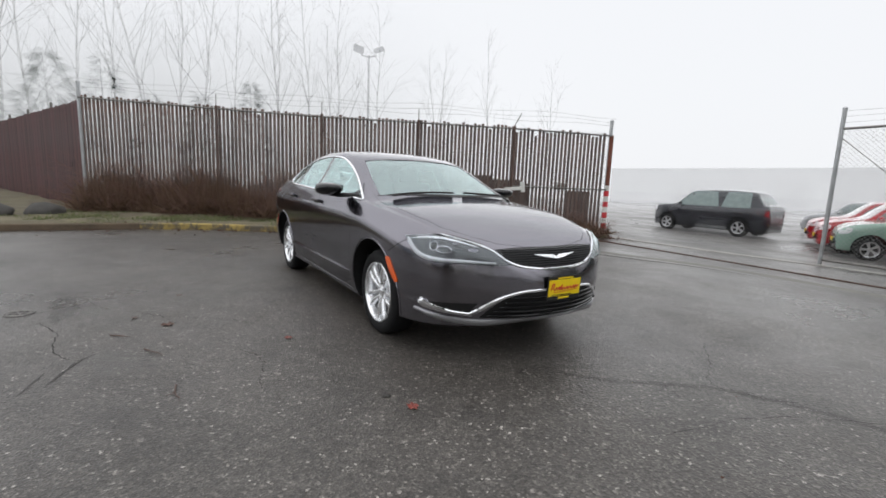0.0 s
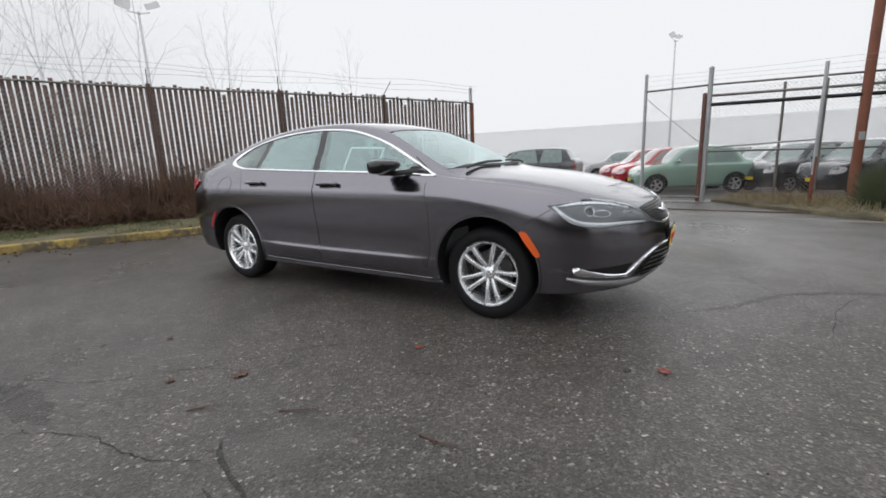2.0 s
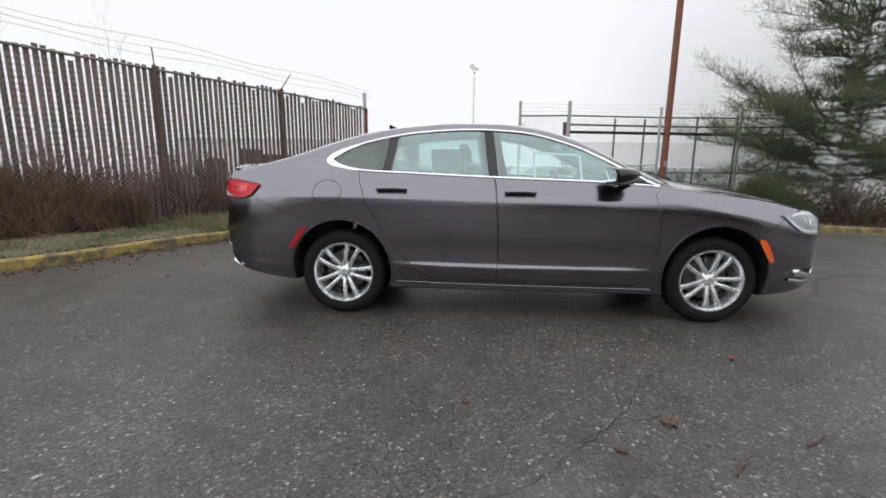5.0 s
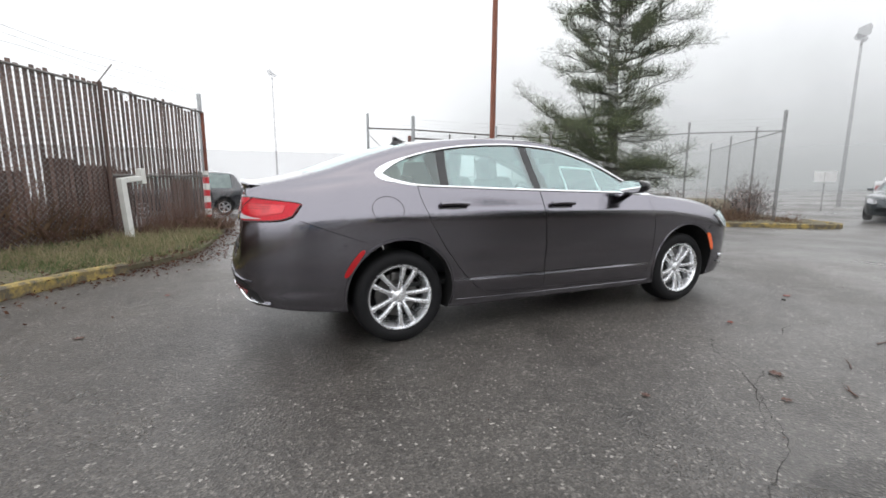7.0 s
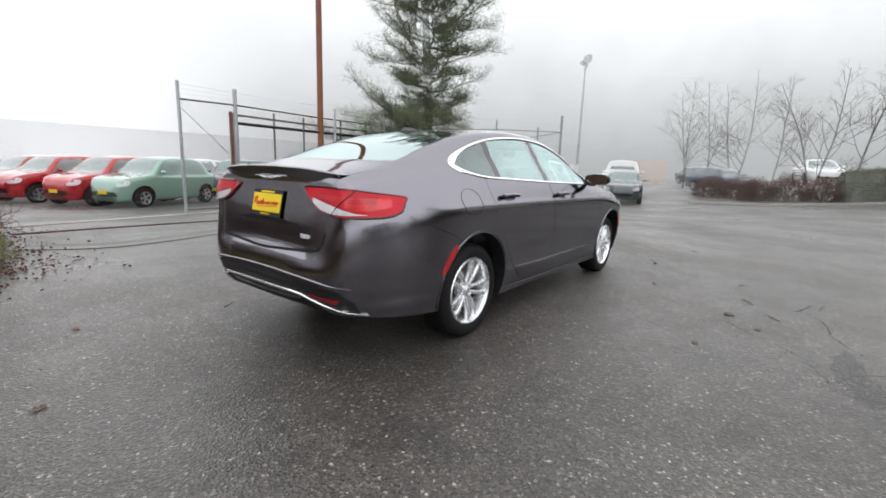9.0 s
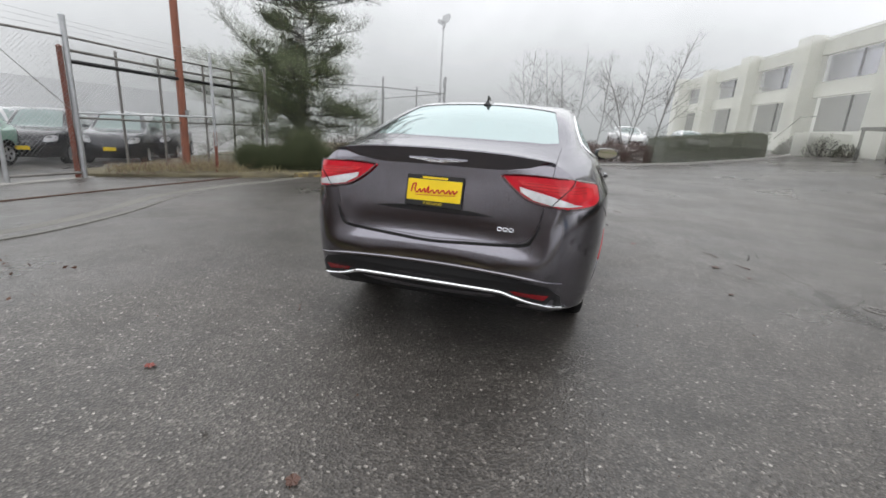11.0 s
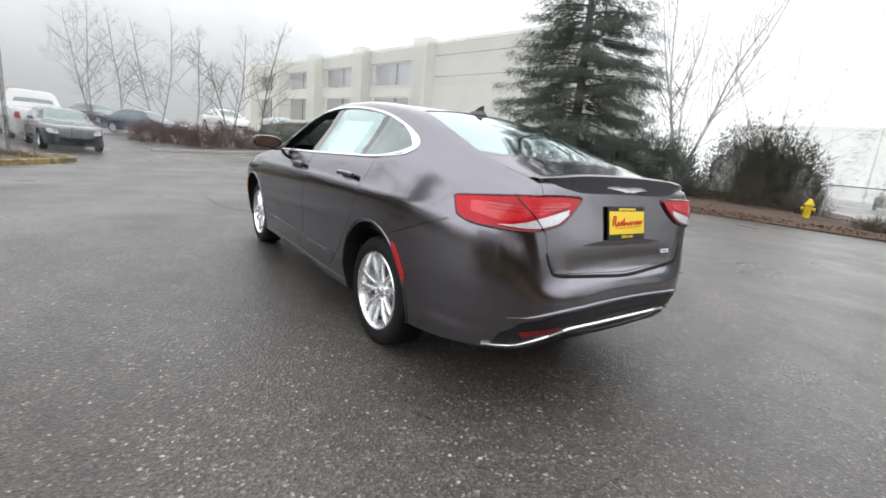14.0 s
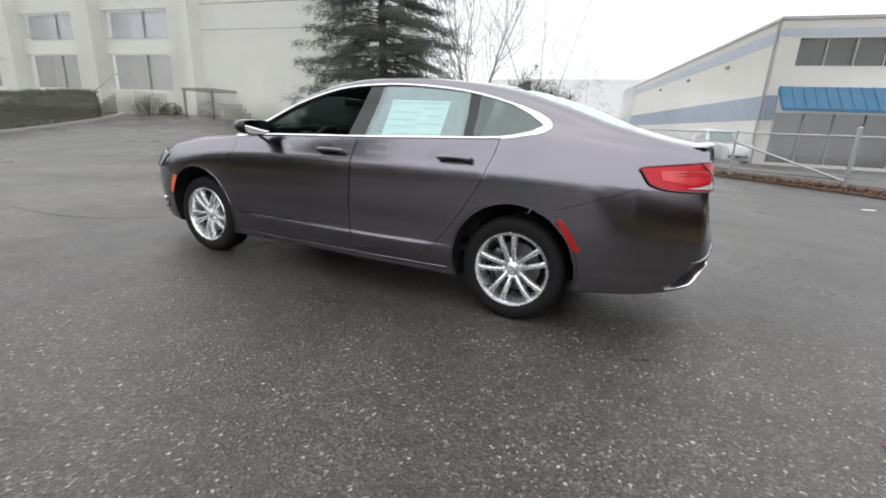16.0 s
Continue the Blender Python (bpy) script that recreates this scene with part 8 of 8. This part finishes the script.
for s in np.linspace(.05, HL - .05, 24):
    zb = z0 + (z1 - z0) * s / HL
    rows.append([bm.verts.new((s, y, zb + z)) for y, z in ((-.05, -.1), (-.02, .9), (.12, 1.28), (1.15, 1.28), (1.3, .9), (1.3, -.1))])
for a, b in zip(rows, rows[1:]):
    for j in range(5):
        bm.faces.new((a[j], b[j], b[j + 1], a[j + 1]))
bm.faces.new(rows[0])
bm.faces.new(rows[-1][::-1])
bmesh.ops.recalc_face_normals(bm, faces=bm.faces[:])
part("hedge_core", bm, material("hedge_inside", (.12, .13, .095), .95, vary=.25, scale=6, bump=.6, mist=.42), hedge)
k = 15000
s, u = rng.uniform(0, HL, k), rng.uniform(0, 1, k)
face = np.where(u < .5, 0, np.where(u < .8, 1, 2))
y = np.where(face == 0, rng.normal(-.03, .05, k), np.where(face == 1, rng.uniform(-.02, 1.3, k), rng.normal(1.3, .05, k)))
z = np.where(face == 1, 1.3 + rng.normal(0, .05, k), rng.uniform(0, 1.32, k)) + z0 + (z1 - z0) * s / HL
ends = rng.uniform(0, 1, k) < .08
s = np.where(ends, np.where(rng.uniform(0, 1, k) < .5, rng.normal(0, .05, k), rng.normal(HL, .05, k)), s)
y = np.where(ends, rng.uniform(0, 1.3, k), y)
part("leaves", blades("leaves", np.stack([s, y, z], 1), unit(rng.normal(size=(k, 3))) + np.array([0, -.5, .4]), rng.uniform(.07, .14, k), rng.uniform(.04, .07, k), HEDGE, rng), None, hedge)
RED_SHRUB = leaf_material("red_brown_groundcover", (.10, .060, .052), (.18, .125, .105), mist=.62)
for i, (x, y, sx, sy, sz) in enumerate(((21.6, -3.6, 1.0, .8, 1.1), (22.0, -2.4, 1.0, .9, 1.2), (21.6, -1.3, 1.0, .8, 1.0), (22.5, -.5, 1.1, .9, 1.1), (23.2, .8, 1.1, .9, 1.1))):
    shrub("red_brown_shrub", "low red-brown shrub beside the hedge in fog", pose(x, y, gz(x, y)), sx, sy, sz, RED_SHRUB, 3600, .12, 90 + i, HAZE_BARK, shell=.5)
shrub("red_brown_shrub", "red-brown twiggy shrub beside the corner post in fog", pose(12.5, 5.6, gz(12.5, 5.6)), .75, .7, 1.45, RED_SHRUB, 2600, .10, 97, HAZE_BARK, shell=.3, ragged=.5)
for i, (x, y, r) in enumerate(((27.5, -12.6, .75), (26.3, -13.1, .6), (25.2, -13.3, .9), (23.9, -13.8, .6), (22.6, -15.4, .95), (21.7, -16.5, .7), (20.3, -17.6, .8))):
    shrub("rounded_shrub", "rounded green shrub at the foot of the office wall", pose(x, y, gz(x, y) - .1), r, r, r * 1.15, HAZE_LEAF, 900, .13, 110 + i, HAZE_BARK, shell=.7)

# green broom and dry brambles by the gate
# haze on the broom: its stems are two thirds see-through
BROOM = leaf_material("green_broom_stems", (.06, .074, .04), (.14, .16, .085), mist=.67, scale=3)
bx, by = 5.95, 6.75
broom = thing("broom_bush", "dense green broom bush with upright thin stems", "shrub", pose(bx, by, gz(bx, by)))
k = 17000
a, q = rng.uniform(0, 2 * math.pi, k), rng.uniform(0, 1, k) ** .5
lay_dir = unit(np.array([1.45, -1.75, 0]))
u_, v_ = np.cos(a) * q * 1.25, np.sin(a) * q * .75
root = np.stack([lay_dir[0] * u_ - lay_dir[1] * v_, lay_dir[1] * u_ + lay_dir[0] * v_, rng.uniform(0, .95, k) * (1 - .6 * q ** 2) * (.8 + .3 * np.sin(u_ * 4))], 1)
way = np.stack([root[:, 0] * .5, root[:, 1] * .5, np.full(k, 1.0)], 1) + rng.normal(size=(k, 3)) * .28
part("foliage", blades("foliage", root, way, rng.uniform(.28, .6, k), rng.uniform(.010, .02, k), BROOM, rng, .12), None, broom)
woody = []
for k in range(30):
    a = rng.uniform(0, 6.3)
    woody.append(limb((math.cos(a) * .5, math.sin(a) * .5, -.05), (math.cos(a) * .4, math.sin(a) * .4, 1), .7, .012, .005, rng, 4, 0, .1))
part("woody_base", wood("woody_base", woody, BARK, 4), None, broom)
DRY = leaf_material("dry_brown_twigs", (.075, .048, .035), (.22, .145, .09), mist=.03, scale=2)
STRAW = leaf_material("straw_and_dry_grass", (.20, .165, .10), (.37, .32, .20), mist=.02, scale=1.5)
GRASS = leaf_material("short_grass", (.085, .118, .045), (.20, .225, .105), scale=1.3)


def verge_z(x, y, rise=.12):
    return ground_z(x, y) + rise - .02


def patch(name, label, spots, per, height, width, mat, seed, up=1.0, loose=.5, rise=.12, bend=.1, category="undergrowth"):
    """Stalks scattered round spots (x, y, radius, scale), one piece of undergrowth."""
    r = np.random.default_rng(seed)
    root, hs = [], []
    for x, y, rad, sc in spots:
        n_ = int(per * rad * rad)
        a, q = r.uniform(0, 2 * math.pi, n_), np.sqrt(r.uniform(0, 1, n_)) * rad
        root.append(np.stack([x + np.cos(a) * q, y + np.sin(a) * q], 1))
        hs.append(np.full(n_, sc) * (1.1 - .5 * q / rad))
    root, hs = np.concatenate(root), np.concatenate(hs)
    n_ = len(root)
    z = verge_z(root[:, 0], root[:, 1], rise)
    way = np.array([0, 0, up]) + r.normal(size=(n_, 3)) * loose
    way[:, 2] = np.abs(way[:, 2])
    ob = new(name, blades(name, np.column_stack([root, z]), way, hs * height * r.uniform(.5, 1.25, n_), width * r.uniform(.6, 1.3, n_), mat, r, bend))
    return tagged(ob, label, category, kind="stuff")


def tangle(name, label, spots, per, height, radius, mat, seed, rise=.12):
    """Arching bramble canes."""
    r = np.random.default_rng(seed)
    out = []
    for x, y, rad, sc in spots:
        for k in range(int(per * rad)):
            a, q = r.uniform(0, 6.3), math.sqrt(r.uniform(0, 1)) * rad
            px_, py_ = x + math.cos(a) * q, y + math.sin(a) * q
            grow((px_, py_, float(verge_z(np.array(px_), np.array(py_), rise)) - .03), (r.normal() * .5, r.normal() * .5, 1), height * sc * r.uniform(.5, 1.15), radius, 2, r, out, .45, -.55, (2, 4), .5, .5, .2)
    ob = new(name, wood(name, out, mat, 3))
    return tagged(ob, label, "undergrowth", kind="stuff")


fence_spot = lambda s, off, rad, sc: (FA.x + along.x * s + along.y * off, FA.y + along.y * s - along.x * off, rad, sc)
CANE = material("red_brown_bramble_canes", (.16, .092, .070), .85, vary=.4, scale=4)
foot = [fence_spot(s, .28 + .1 * math.sin(s * 3), .45, h) for s, h in ((.5, 1.0), (1.1, 1.25), (1.7, 1.2), (2.3, 1.1), (2.9, 1.15), (3.5, 1.05), (4.2, 1.0), (4.8, .95), (5.4, .95), (6.0, .9), (6.6, .85), (7.2, .55), (7.8, .25), (11.7, .4), (12.2, .6), (12.7, .6), (13.1, .5))]
tangle("bramble_thicket", "red-brown leafless brambles along the foot of the fence", foot, 130, 1.05, .0065, CANE, 3)
patch("bramble_leaves", "withered brown leaves caught in the brambles", foot, 1500, .75, .026, DRY, 4, .8, .7)
behind = [fence_spot(s_, -.55 - .2 * math.sin(s_ * 1.7), .5, .8 + .25 * math.sin(s_ * 2.9)) for s_ in np.arange(.2, 11.0, .45)]
tangle("thicket_behind_fence", "dark leafless thicket behind the slatted fence", behind, 60, 1.7, .010, CANE, 6)
patch("thicket_leaves", "withered leaves in the thicket behind the fence", behind, 1500, 1.5, .035, DRY, 7, .9, .35)
STALK = leaf_material("dead_tan_stalks", (.095, .062, .045), (.24, .165, .11), scale=2)
patch("dead_stalks", "dense dead stalks standing against the foot of the fence", [fence_spot(s_, .10, .34, .85 + .25 * math.sin(s_ * 2.3)) for s_ in np.arange(.3, 8.2, .33)], 3400, 1.1, .017, STALK, 5, 1.0, .11)
gate_spots = [(3.2, 9.0, .5, .8), (3.7, 8.5, .5, 1.0), (4.1, 8.2, .5, 1.1), (4.5, 7.7, .5, 1.0), (5.0, 8.5, .6, 1.0), (4.0, 9.3, .6, .8)]
tangle("gate_brambles", "dry brown brambles by the gate post", gate_spots, 45, .5, .004, CANE, 8)
patch("gate_dry_grass", "straw-coloured dry grass by the gate", gate_spots + [(4.4, 7.2, .45, .7), (4.9, 6.6, .4, .7), (3.4, 9.4, .4, .8)], 900, .34, .012, STRAW, 9, 1, .45)
east_spots = [(7.4, 6.3, .6, .6), (8.3, 5.9, .6, .7), (9.2, 5.5, .6, .8), (10.1, 5.2, .6, 1.0), (10.8, 4.9, .6, 1.3), (11.2, 5.3, .7, 1.8), (10.4, 6.0, .8, 1.7), (9.5, 6.6, .8, 1.2), (11.9, 4.1, .4, .7), (12.4, 4.6, .5, .7), (8.5, 7.2, .9, .9), (7.0, 7.8, .8, .8)]
tangle("verge_brambles", "brown brambles behind the yellow kerb", east_spots, 45, .6, .004, CANE, 12)
patch("verge_dry_growth", "dry brown growth behind the yellow kerb", east_spots, 650, .36, .014, DRY, 13, 1, .6)
# grass of the verges
r_ = np.random.default_rng(21)
spots = [fence_spot(s, .35, .36, 1.5) for s in np.arange(8.0, 11.6, .4)] + [fence_spot(s, .9 + .45 * k, .42, 1) for s in np.arange(.2, 13.2, .5) for k in range(5 if s < 6 else 3 if s < 9 else 2)]
spots = [(x, y, rad, h * r_.uniform(.5, 1.3)) for x, y, rad, h in spots if math.hypot(x, y) > 4.6 and r_.uniform() > .12]
inside = lambda x, y: x < float(np.interp(y, [q[1] for q in KERB_W + DIRT_W], [q[0] for q in KERB_W + DIRT_W])) - .22
patch("verge_grass", "short wet grass on the fence verge", [q for q in spots if inside(q[0], q[1])], 2300, .13, .011, GRASS, 22, .8, .6, .11, .3, "grass")
patch("verge_straw", "flattened straw-coloured grass along the kerb", [q for q in spots if inside(q[0], q[1])][::2], 1100, .12, .009, STRAW, 23, .35, .7, .11, .2, "grass")
end_spots = [fence_spot(s_, o_, .36, r_.uniform(.6, 1.2)) for s_ in np.arange(8.6, 13.0, .4) for o_ in (.35, .75, 1.1, 1.5, 1.9)]
end_spots = [q for q in end_spots if inside(q[0], q[1])]
patch("fence_end_grass", "pale green and straw grass at the foot of the fence", end_spots, 1500, .20, .011, GRASS, 27, .9, .45, .11, .25, "grass")
patch("fence_end_straw", "tall straw-coloured grass at the foot of the fence", end_spots, 900, .30, .010, STRAW, 28, .9, .4, .11, .25, "grass")
patch("corner_grass", "green grass by the fence corner", [(-9.5 - .8 * i + .2 * j, -5.3 - .75 * j - .3 * i, .7, 1) for i in range(8) for j in range(5)], 900, .09, .010, GRASS, 24, .8, .6, .11, .3, "grass")
patch("kerb_grass", "thin straw grass behind the yellow kerb", [(x, y + .55, .4, 1) for x, y in smooth_line(KERB_E[1:6], 3)], 1000, .12, .009, STRAW, 25, .7, .6, .11, .2, "grass")
patch("south_grass", "green and yellow grass at the edge of the south verge", [(x, y - .5, .5, r_.uniform(.5, 1.1)) for x, y in smooth_line([(7, -10.3), (4.5, -12.3), (2, -13.4), (-1, -14.1), (-3.2, -13.6), (-5, -12.1), (-6.6, -10.4)], 5)], 900, .10, .011, GRASS, 26, .8, .6, .08, .3, "grass")


def scatter(name, label, xy, z, size, mat, seed):
    r = np.random.default_rng(seed)
    n_ = len(xy)
    way = r.normal(size=(n_, 3))
    way[:, 2] = np.abs(way[:, 2]) * .25
    ob = new(name, blades(name, np.column_stack([xy, z]), way, size * r.uniform(.5, 1.4, n_), size * r.uniform(.35, .8, n_), mat, r))
    return tagged(ob, label, "leaf litter", kind="stuff")


LEAF = leaf_material("fallen_red_brown_leaves", (.055, .026, .020), (.15, .070, .042), .55, scale=3)
line = smooth_line(KERB_W[3:] + DIRT_W, 8)
pick = line[r_.integers(0, len(line), 3200)]
xy = pick + np.column_stack([r_.gamma(1.5, .19, len(pick)) - .22, r_.normal(0, .15, len(pick))])
rise_ = np.where(xy[:, 0] < pick[:, 0] + .0, .10, .012)
scatter("kerb_leaf_litter", "wet red-brown leaves drifted along the kerb", xy, ground_z(xy[:, 0], xy[:, 1]) + rise_, .042, LEAF, 31)
line = smooth_line([(9.5, -9.9), (7, -10.6), (4.5, -12.3), (2, -13.4), (-1, -14.2), (-3.4, -13.4), (-5, -12.0), (-6.6, -10.2), (-8.2, -8.0)], 10)
pick = line[r_.integers(0, len(line), 3000)]
xy = pick + r_.normal(0, .5, (3000, 2)) + np.array([0, -.3])
scatter("verge_leaf_litter", "brown leaves spread over the south verge", xy, ground_z(xy[:, 0], xy[:, 1]) + .09, .08, LEAF, 32)
xy = np.column_stack([r_.uniform(-7, 6, 120), r_.uniform(-6.5, 6, 120)])
xy = xy[(np.abs(xy[:, 0]) > 2.7) | (np.abs(xy[:, 1]) > 1.1)]
xy = xy[[not inside(x - .6, y) for x, y in xy]]
scatter("lot_debris", "tiny leaf scraps and twigs on the asphalt", xy, ground_z(xy[:, 0], xy[:, 1]) + .006, .015, LEAF, 33)


def fallen_leaf(x, y, size, turn, mat):
    """A lobed leaf, curled at its edges, with a stalk."""
    bm = bmesh.new()
    edge = []
    for k in range(22):
        a = 2 * math.pi * k / 22
        r = size * (.34 + .16 * abs(math.cos(2.5 * a)) + .03 * math.sin(7 * a))
        edge.append(bm.verts.new((r * math.cos(a), r * .85 * math.sin(a), .006 + .10 * size * math.sin(3 * a + x) ** 2)))
    mid = bm.verts.new((0, 0, .006))
    for k in range(22):
        bm.faces.new((mid, edge[k], edge[(k + 1) % 22]))
    add_tube(bm, [(-.3 * size, 0, .008), (-.62 * size, .05 * size, .012)], .0015, 4)
    ob = new("fallen_leaf", mesh_from(bm, "fallen_leaf", mat, smooth=True))
    ob.matrix_basis = pose(x, y, gz(x, y), 0, 0, turn)
    tagged(ob, "curled red-brown fallen leaf on wet asphalt", "leaf", "fallen leaves")


RED_LEAF = material("wet_red_leaf", (.20, .045, .032), .45, vary=.4, scale=30, fine=120)
BRN_LEAF = material("wet_brown_leaf", (.085, .042, .030), .5, vary=.4, scale=30, fine=120)
for i, (x, y, sz) in enumerate(((2.53, -1.16, .10), (.52, -2.22, .12), (.23, -2.44, .07), (1.21, -1.48, .08), (-.41, -2.11, .07), (-3.48, .11, .09), (-3.09, 1.21, .08))):
    fallen_leaf(x, y, sz * .75, i * 77, RED_LEAF if i % 3 == 0 else BRN_LEAF)


def boulder(x, y, sx, sy, sz, seed, mat, name="boulder", label="dark rounded boulder lying on the grass verge", group="boulders", lift=.08):
    bm = bmesh.new()
    bmesh.ops.create_icosphere(bm, subdivisions=3, radius=1)
    for v in bm.verts:
        d = 1 + .22 * noise.noise(v.co * 1.4 + Vector((seed, 0, 0))) + .08 * noise.noise(v.co * 4 + Vector((0, seed, 0)))
        v.co = Vector((v.co.x * sx * d, v.co.y * sy * d, max(v.co.z, -.45) * sz * d))
    ob = new(name, mesh_from(bm, name, mat, smooth=True, sharp=80))
    ob.matrix_basis = pose(x, y, gz(x, y) + lift + .3 * sz, 0, 0, seed * 31)
    tagged(ob, label, "rock", group)


ROCK = material("dark_mossy_rock", (.055, .052, .048), .8, vary=.4, scale=5, fine=30, bump=.6)
boulder(-8.55, -5.15, .34, .28, .22, 1, ROCK)
boulder(-8.65, -4.37, .38, .26, .22, 4, ROCK)
boulder(2.36, -1.23, .022, .016, .012, 2, ROCK, "pebble", "small dark pebble on wet asphalt", "", .0)

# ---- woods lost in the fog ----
# dense fog is painted in by making trunks and needles almost transparent
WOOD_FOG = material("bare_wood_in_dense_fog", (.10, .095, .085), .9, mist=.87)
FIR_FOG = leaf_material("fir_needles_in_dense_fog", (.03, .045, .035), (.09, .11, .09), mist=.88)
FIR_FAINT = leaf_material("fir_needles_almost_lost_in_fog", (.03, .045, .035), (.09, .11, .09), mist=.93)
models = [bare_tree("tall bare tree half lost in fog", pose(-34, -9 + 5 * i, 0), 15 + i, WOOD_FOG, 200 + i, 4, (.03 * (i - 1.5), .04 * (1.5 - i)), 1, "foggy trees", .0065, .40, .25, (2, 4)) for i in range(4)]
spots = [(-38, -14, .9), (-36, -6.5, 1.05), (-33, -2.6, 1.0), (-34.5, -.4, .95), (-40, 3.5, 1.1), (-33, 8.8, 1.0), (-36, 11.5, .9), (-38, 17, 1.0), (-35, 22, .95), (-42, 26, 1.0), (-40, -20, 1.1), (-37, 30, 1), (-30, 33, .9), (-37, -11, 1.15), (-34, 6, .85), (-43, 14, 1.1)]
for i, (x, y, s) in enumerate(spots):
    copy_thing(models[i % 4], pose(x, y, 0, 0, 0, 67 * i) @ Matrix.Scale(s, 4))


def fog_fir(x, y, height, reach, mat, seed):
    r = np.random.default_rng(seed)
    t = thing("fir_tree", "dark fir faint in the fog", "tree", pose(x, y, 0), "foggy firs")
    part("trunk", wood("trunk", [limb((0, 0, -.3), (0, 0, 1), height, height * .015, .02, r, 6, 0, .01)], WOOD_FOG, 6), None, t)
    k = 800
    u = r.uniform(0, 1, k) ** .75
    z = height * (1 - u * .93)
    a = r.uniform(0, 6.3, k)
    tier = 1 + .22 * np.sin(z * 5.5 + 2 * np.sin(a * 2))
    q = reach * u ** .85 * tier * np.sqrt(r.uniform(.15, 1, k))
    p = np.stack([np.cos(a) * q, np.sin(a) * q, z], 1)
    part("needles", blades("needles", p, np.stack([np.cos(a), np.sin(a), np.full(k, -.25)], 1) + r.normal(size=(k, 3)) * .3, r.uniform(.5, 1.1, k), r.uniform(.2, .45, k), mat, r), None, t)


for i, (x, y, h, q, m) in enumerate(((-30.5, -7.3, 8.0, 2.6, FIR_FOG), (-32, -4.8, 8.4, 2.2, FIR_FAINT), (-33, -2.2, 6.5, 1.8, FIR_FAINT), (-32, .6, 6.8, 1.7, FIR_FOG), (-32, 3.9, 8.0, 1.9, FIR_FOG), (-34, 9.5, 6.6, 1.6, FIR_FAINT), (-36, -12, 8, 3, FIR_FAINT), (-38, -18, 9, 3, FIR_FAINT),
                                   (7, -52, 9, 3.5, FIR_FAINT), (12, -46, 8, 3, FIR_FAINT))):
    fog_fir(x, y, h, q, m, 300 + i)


def fallen_twig(x, y, length, turn):
    r = np.random.default_rng(int(abs(x) * 100))
    out = []
    grow((0, 0, .006), (1, 0, .02), length, .0045, 1, r, out, .3, 0, (1, 2), .45, .5, .12)
    for pts, rad in out:
        for p in pts:
            p[2] = .006 + abs(p[2] - .006) * .25
    ob = new("fallen_twig", wood("fallen_twig", out, BRN_LEAF, 5))
    ob.matrix_basis = pose(x, y, gz(x, y), 0, 0, turn)
    tagged(ob, "short dark broken twig on wet asphalt", "twig", "fallen twigs")


for x, y, ln, turn in ((.62, -2.57, .13, 70), (1.02, -2.36, .16, 15), (1.7, -2.2, .18, -20), (3.75, -1.53, .14, 40), (-3.9, 3.0, .2, 110), (-2.2, .96, .1, 20)):
    fallen_twig(x, y, ln, turn)
litter = new("paper_litter", mesh_from(box((-.11, -.05, 0), (.11, .05, .012), .004), "paper_litter", PAPER))
litter.matrix_basis = pose(-5.6, -7.3, gz(-5.6, -7.3) + .002, 0, 0, 25)
tagged(litter, "scrap of white paper on the asphalt", "litter")
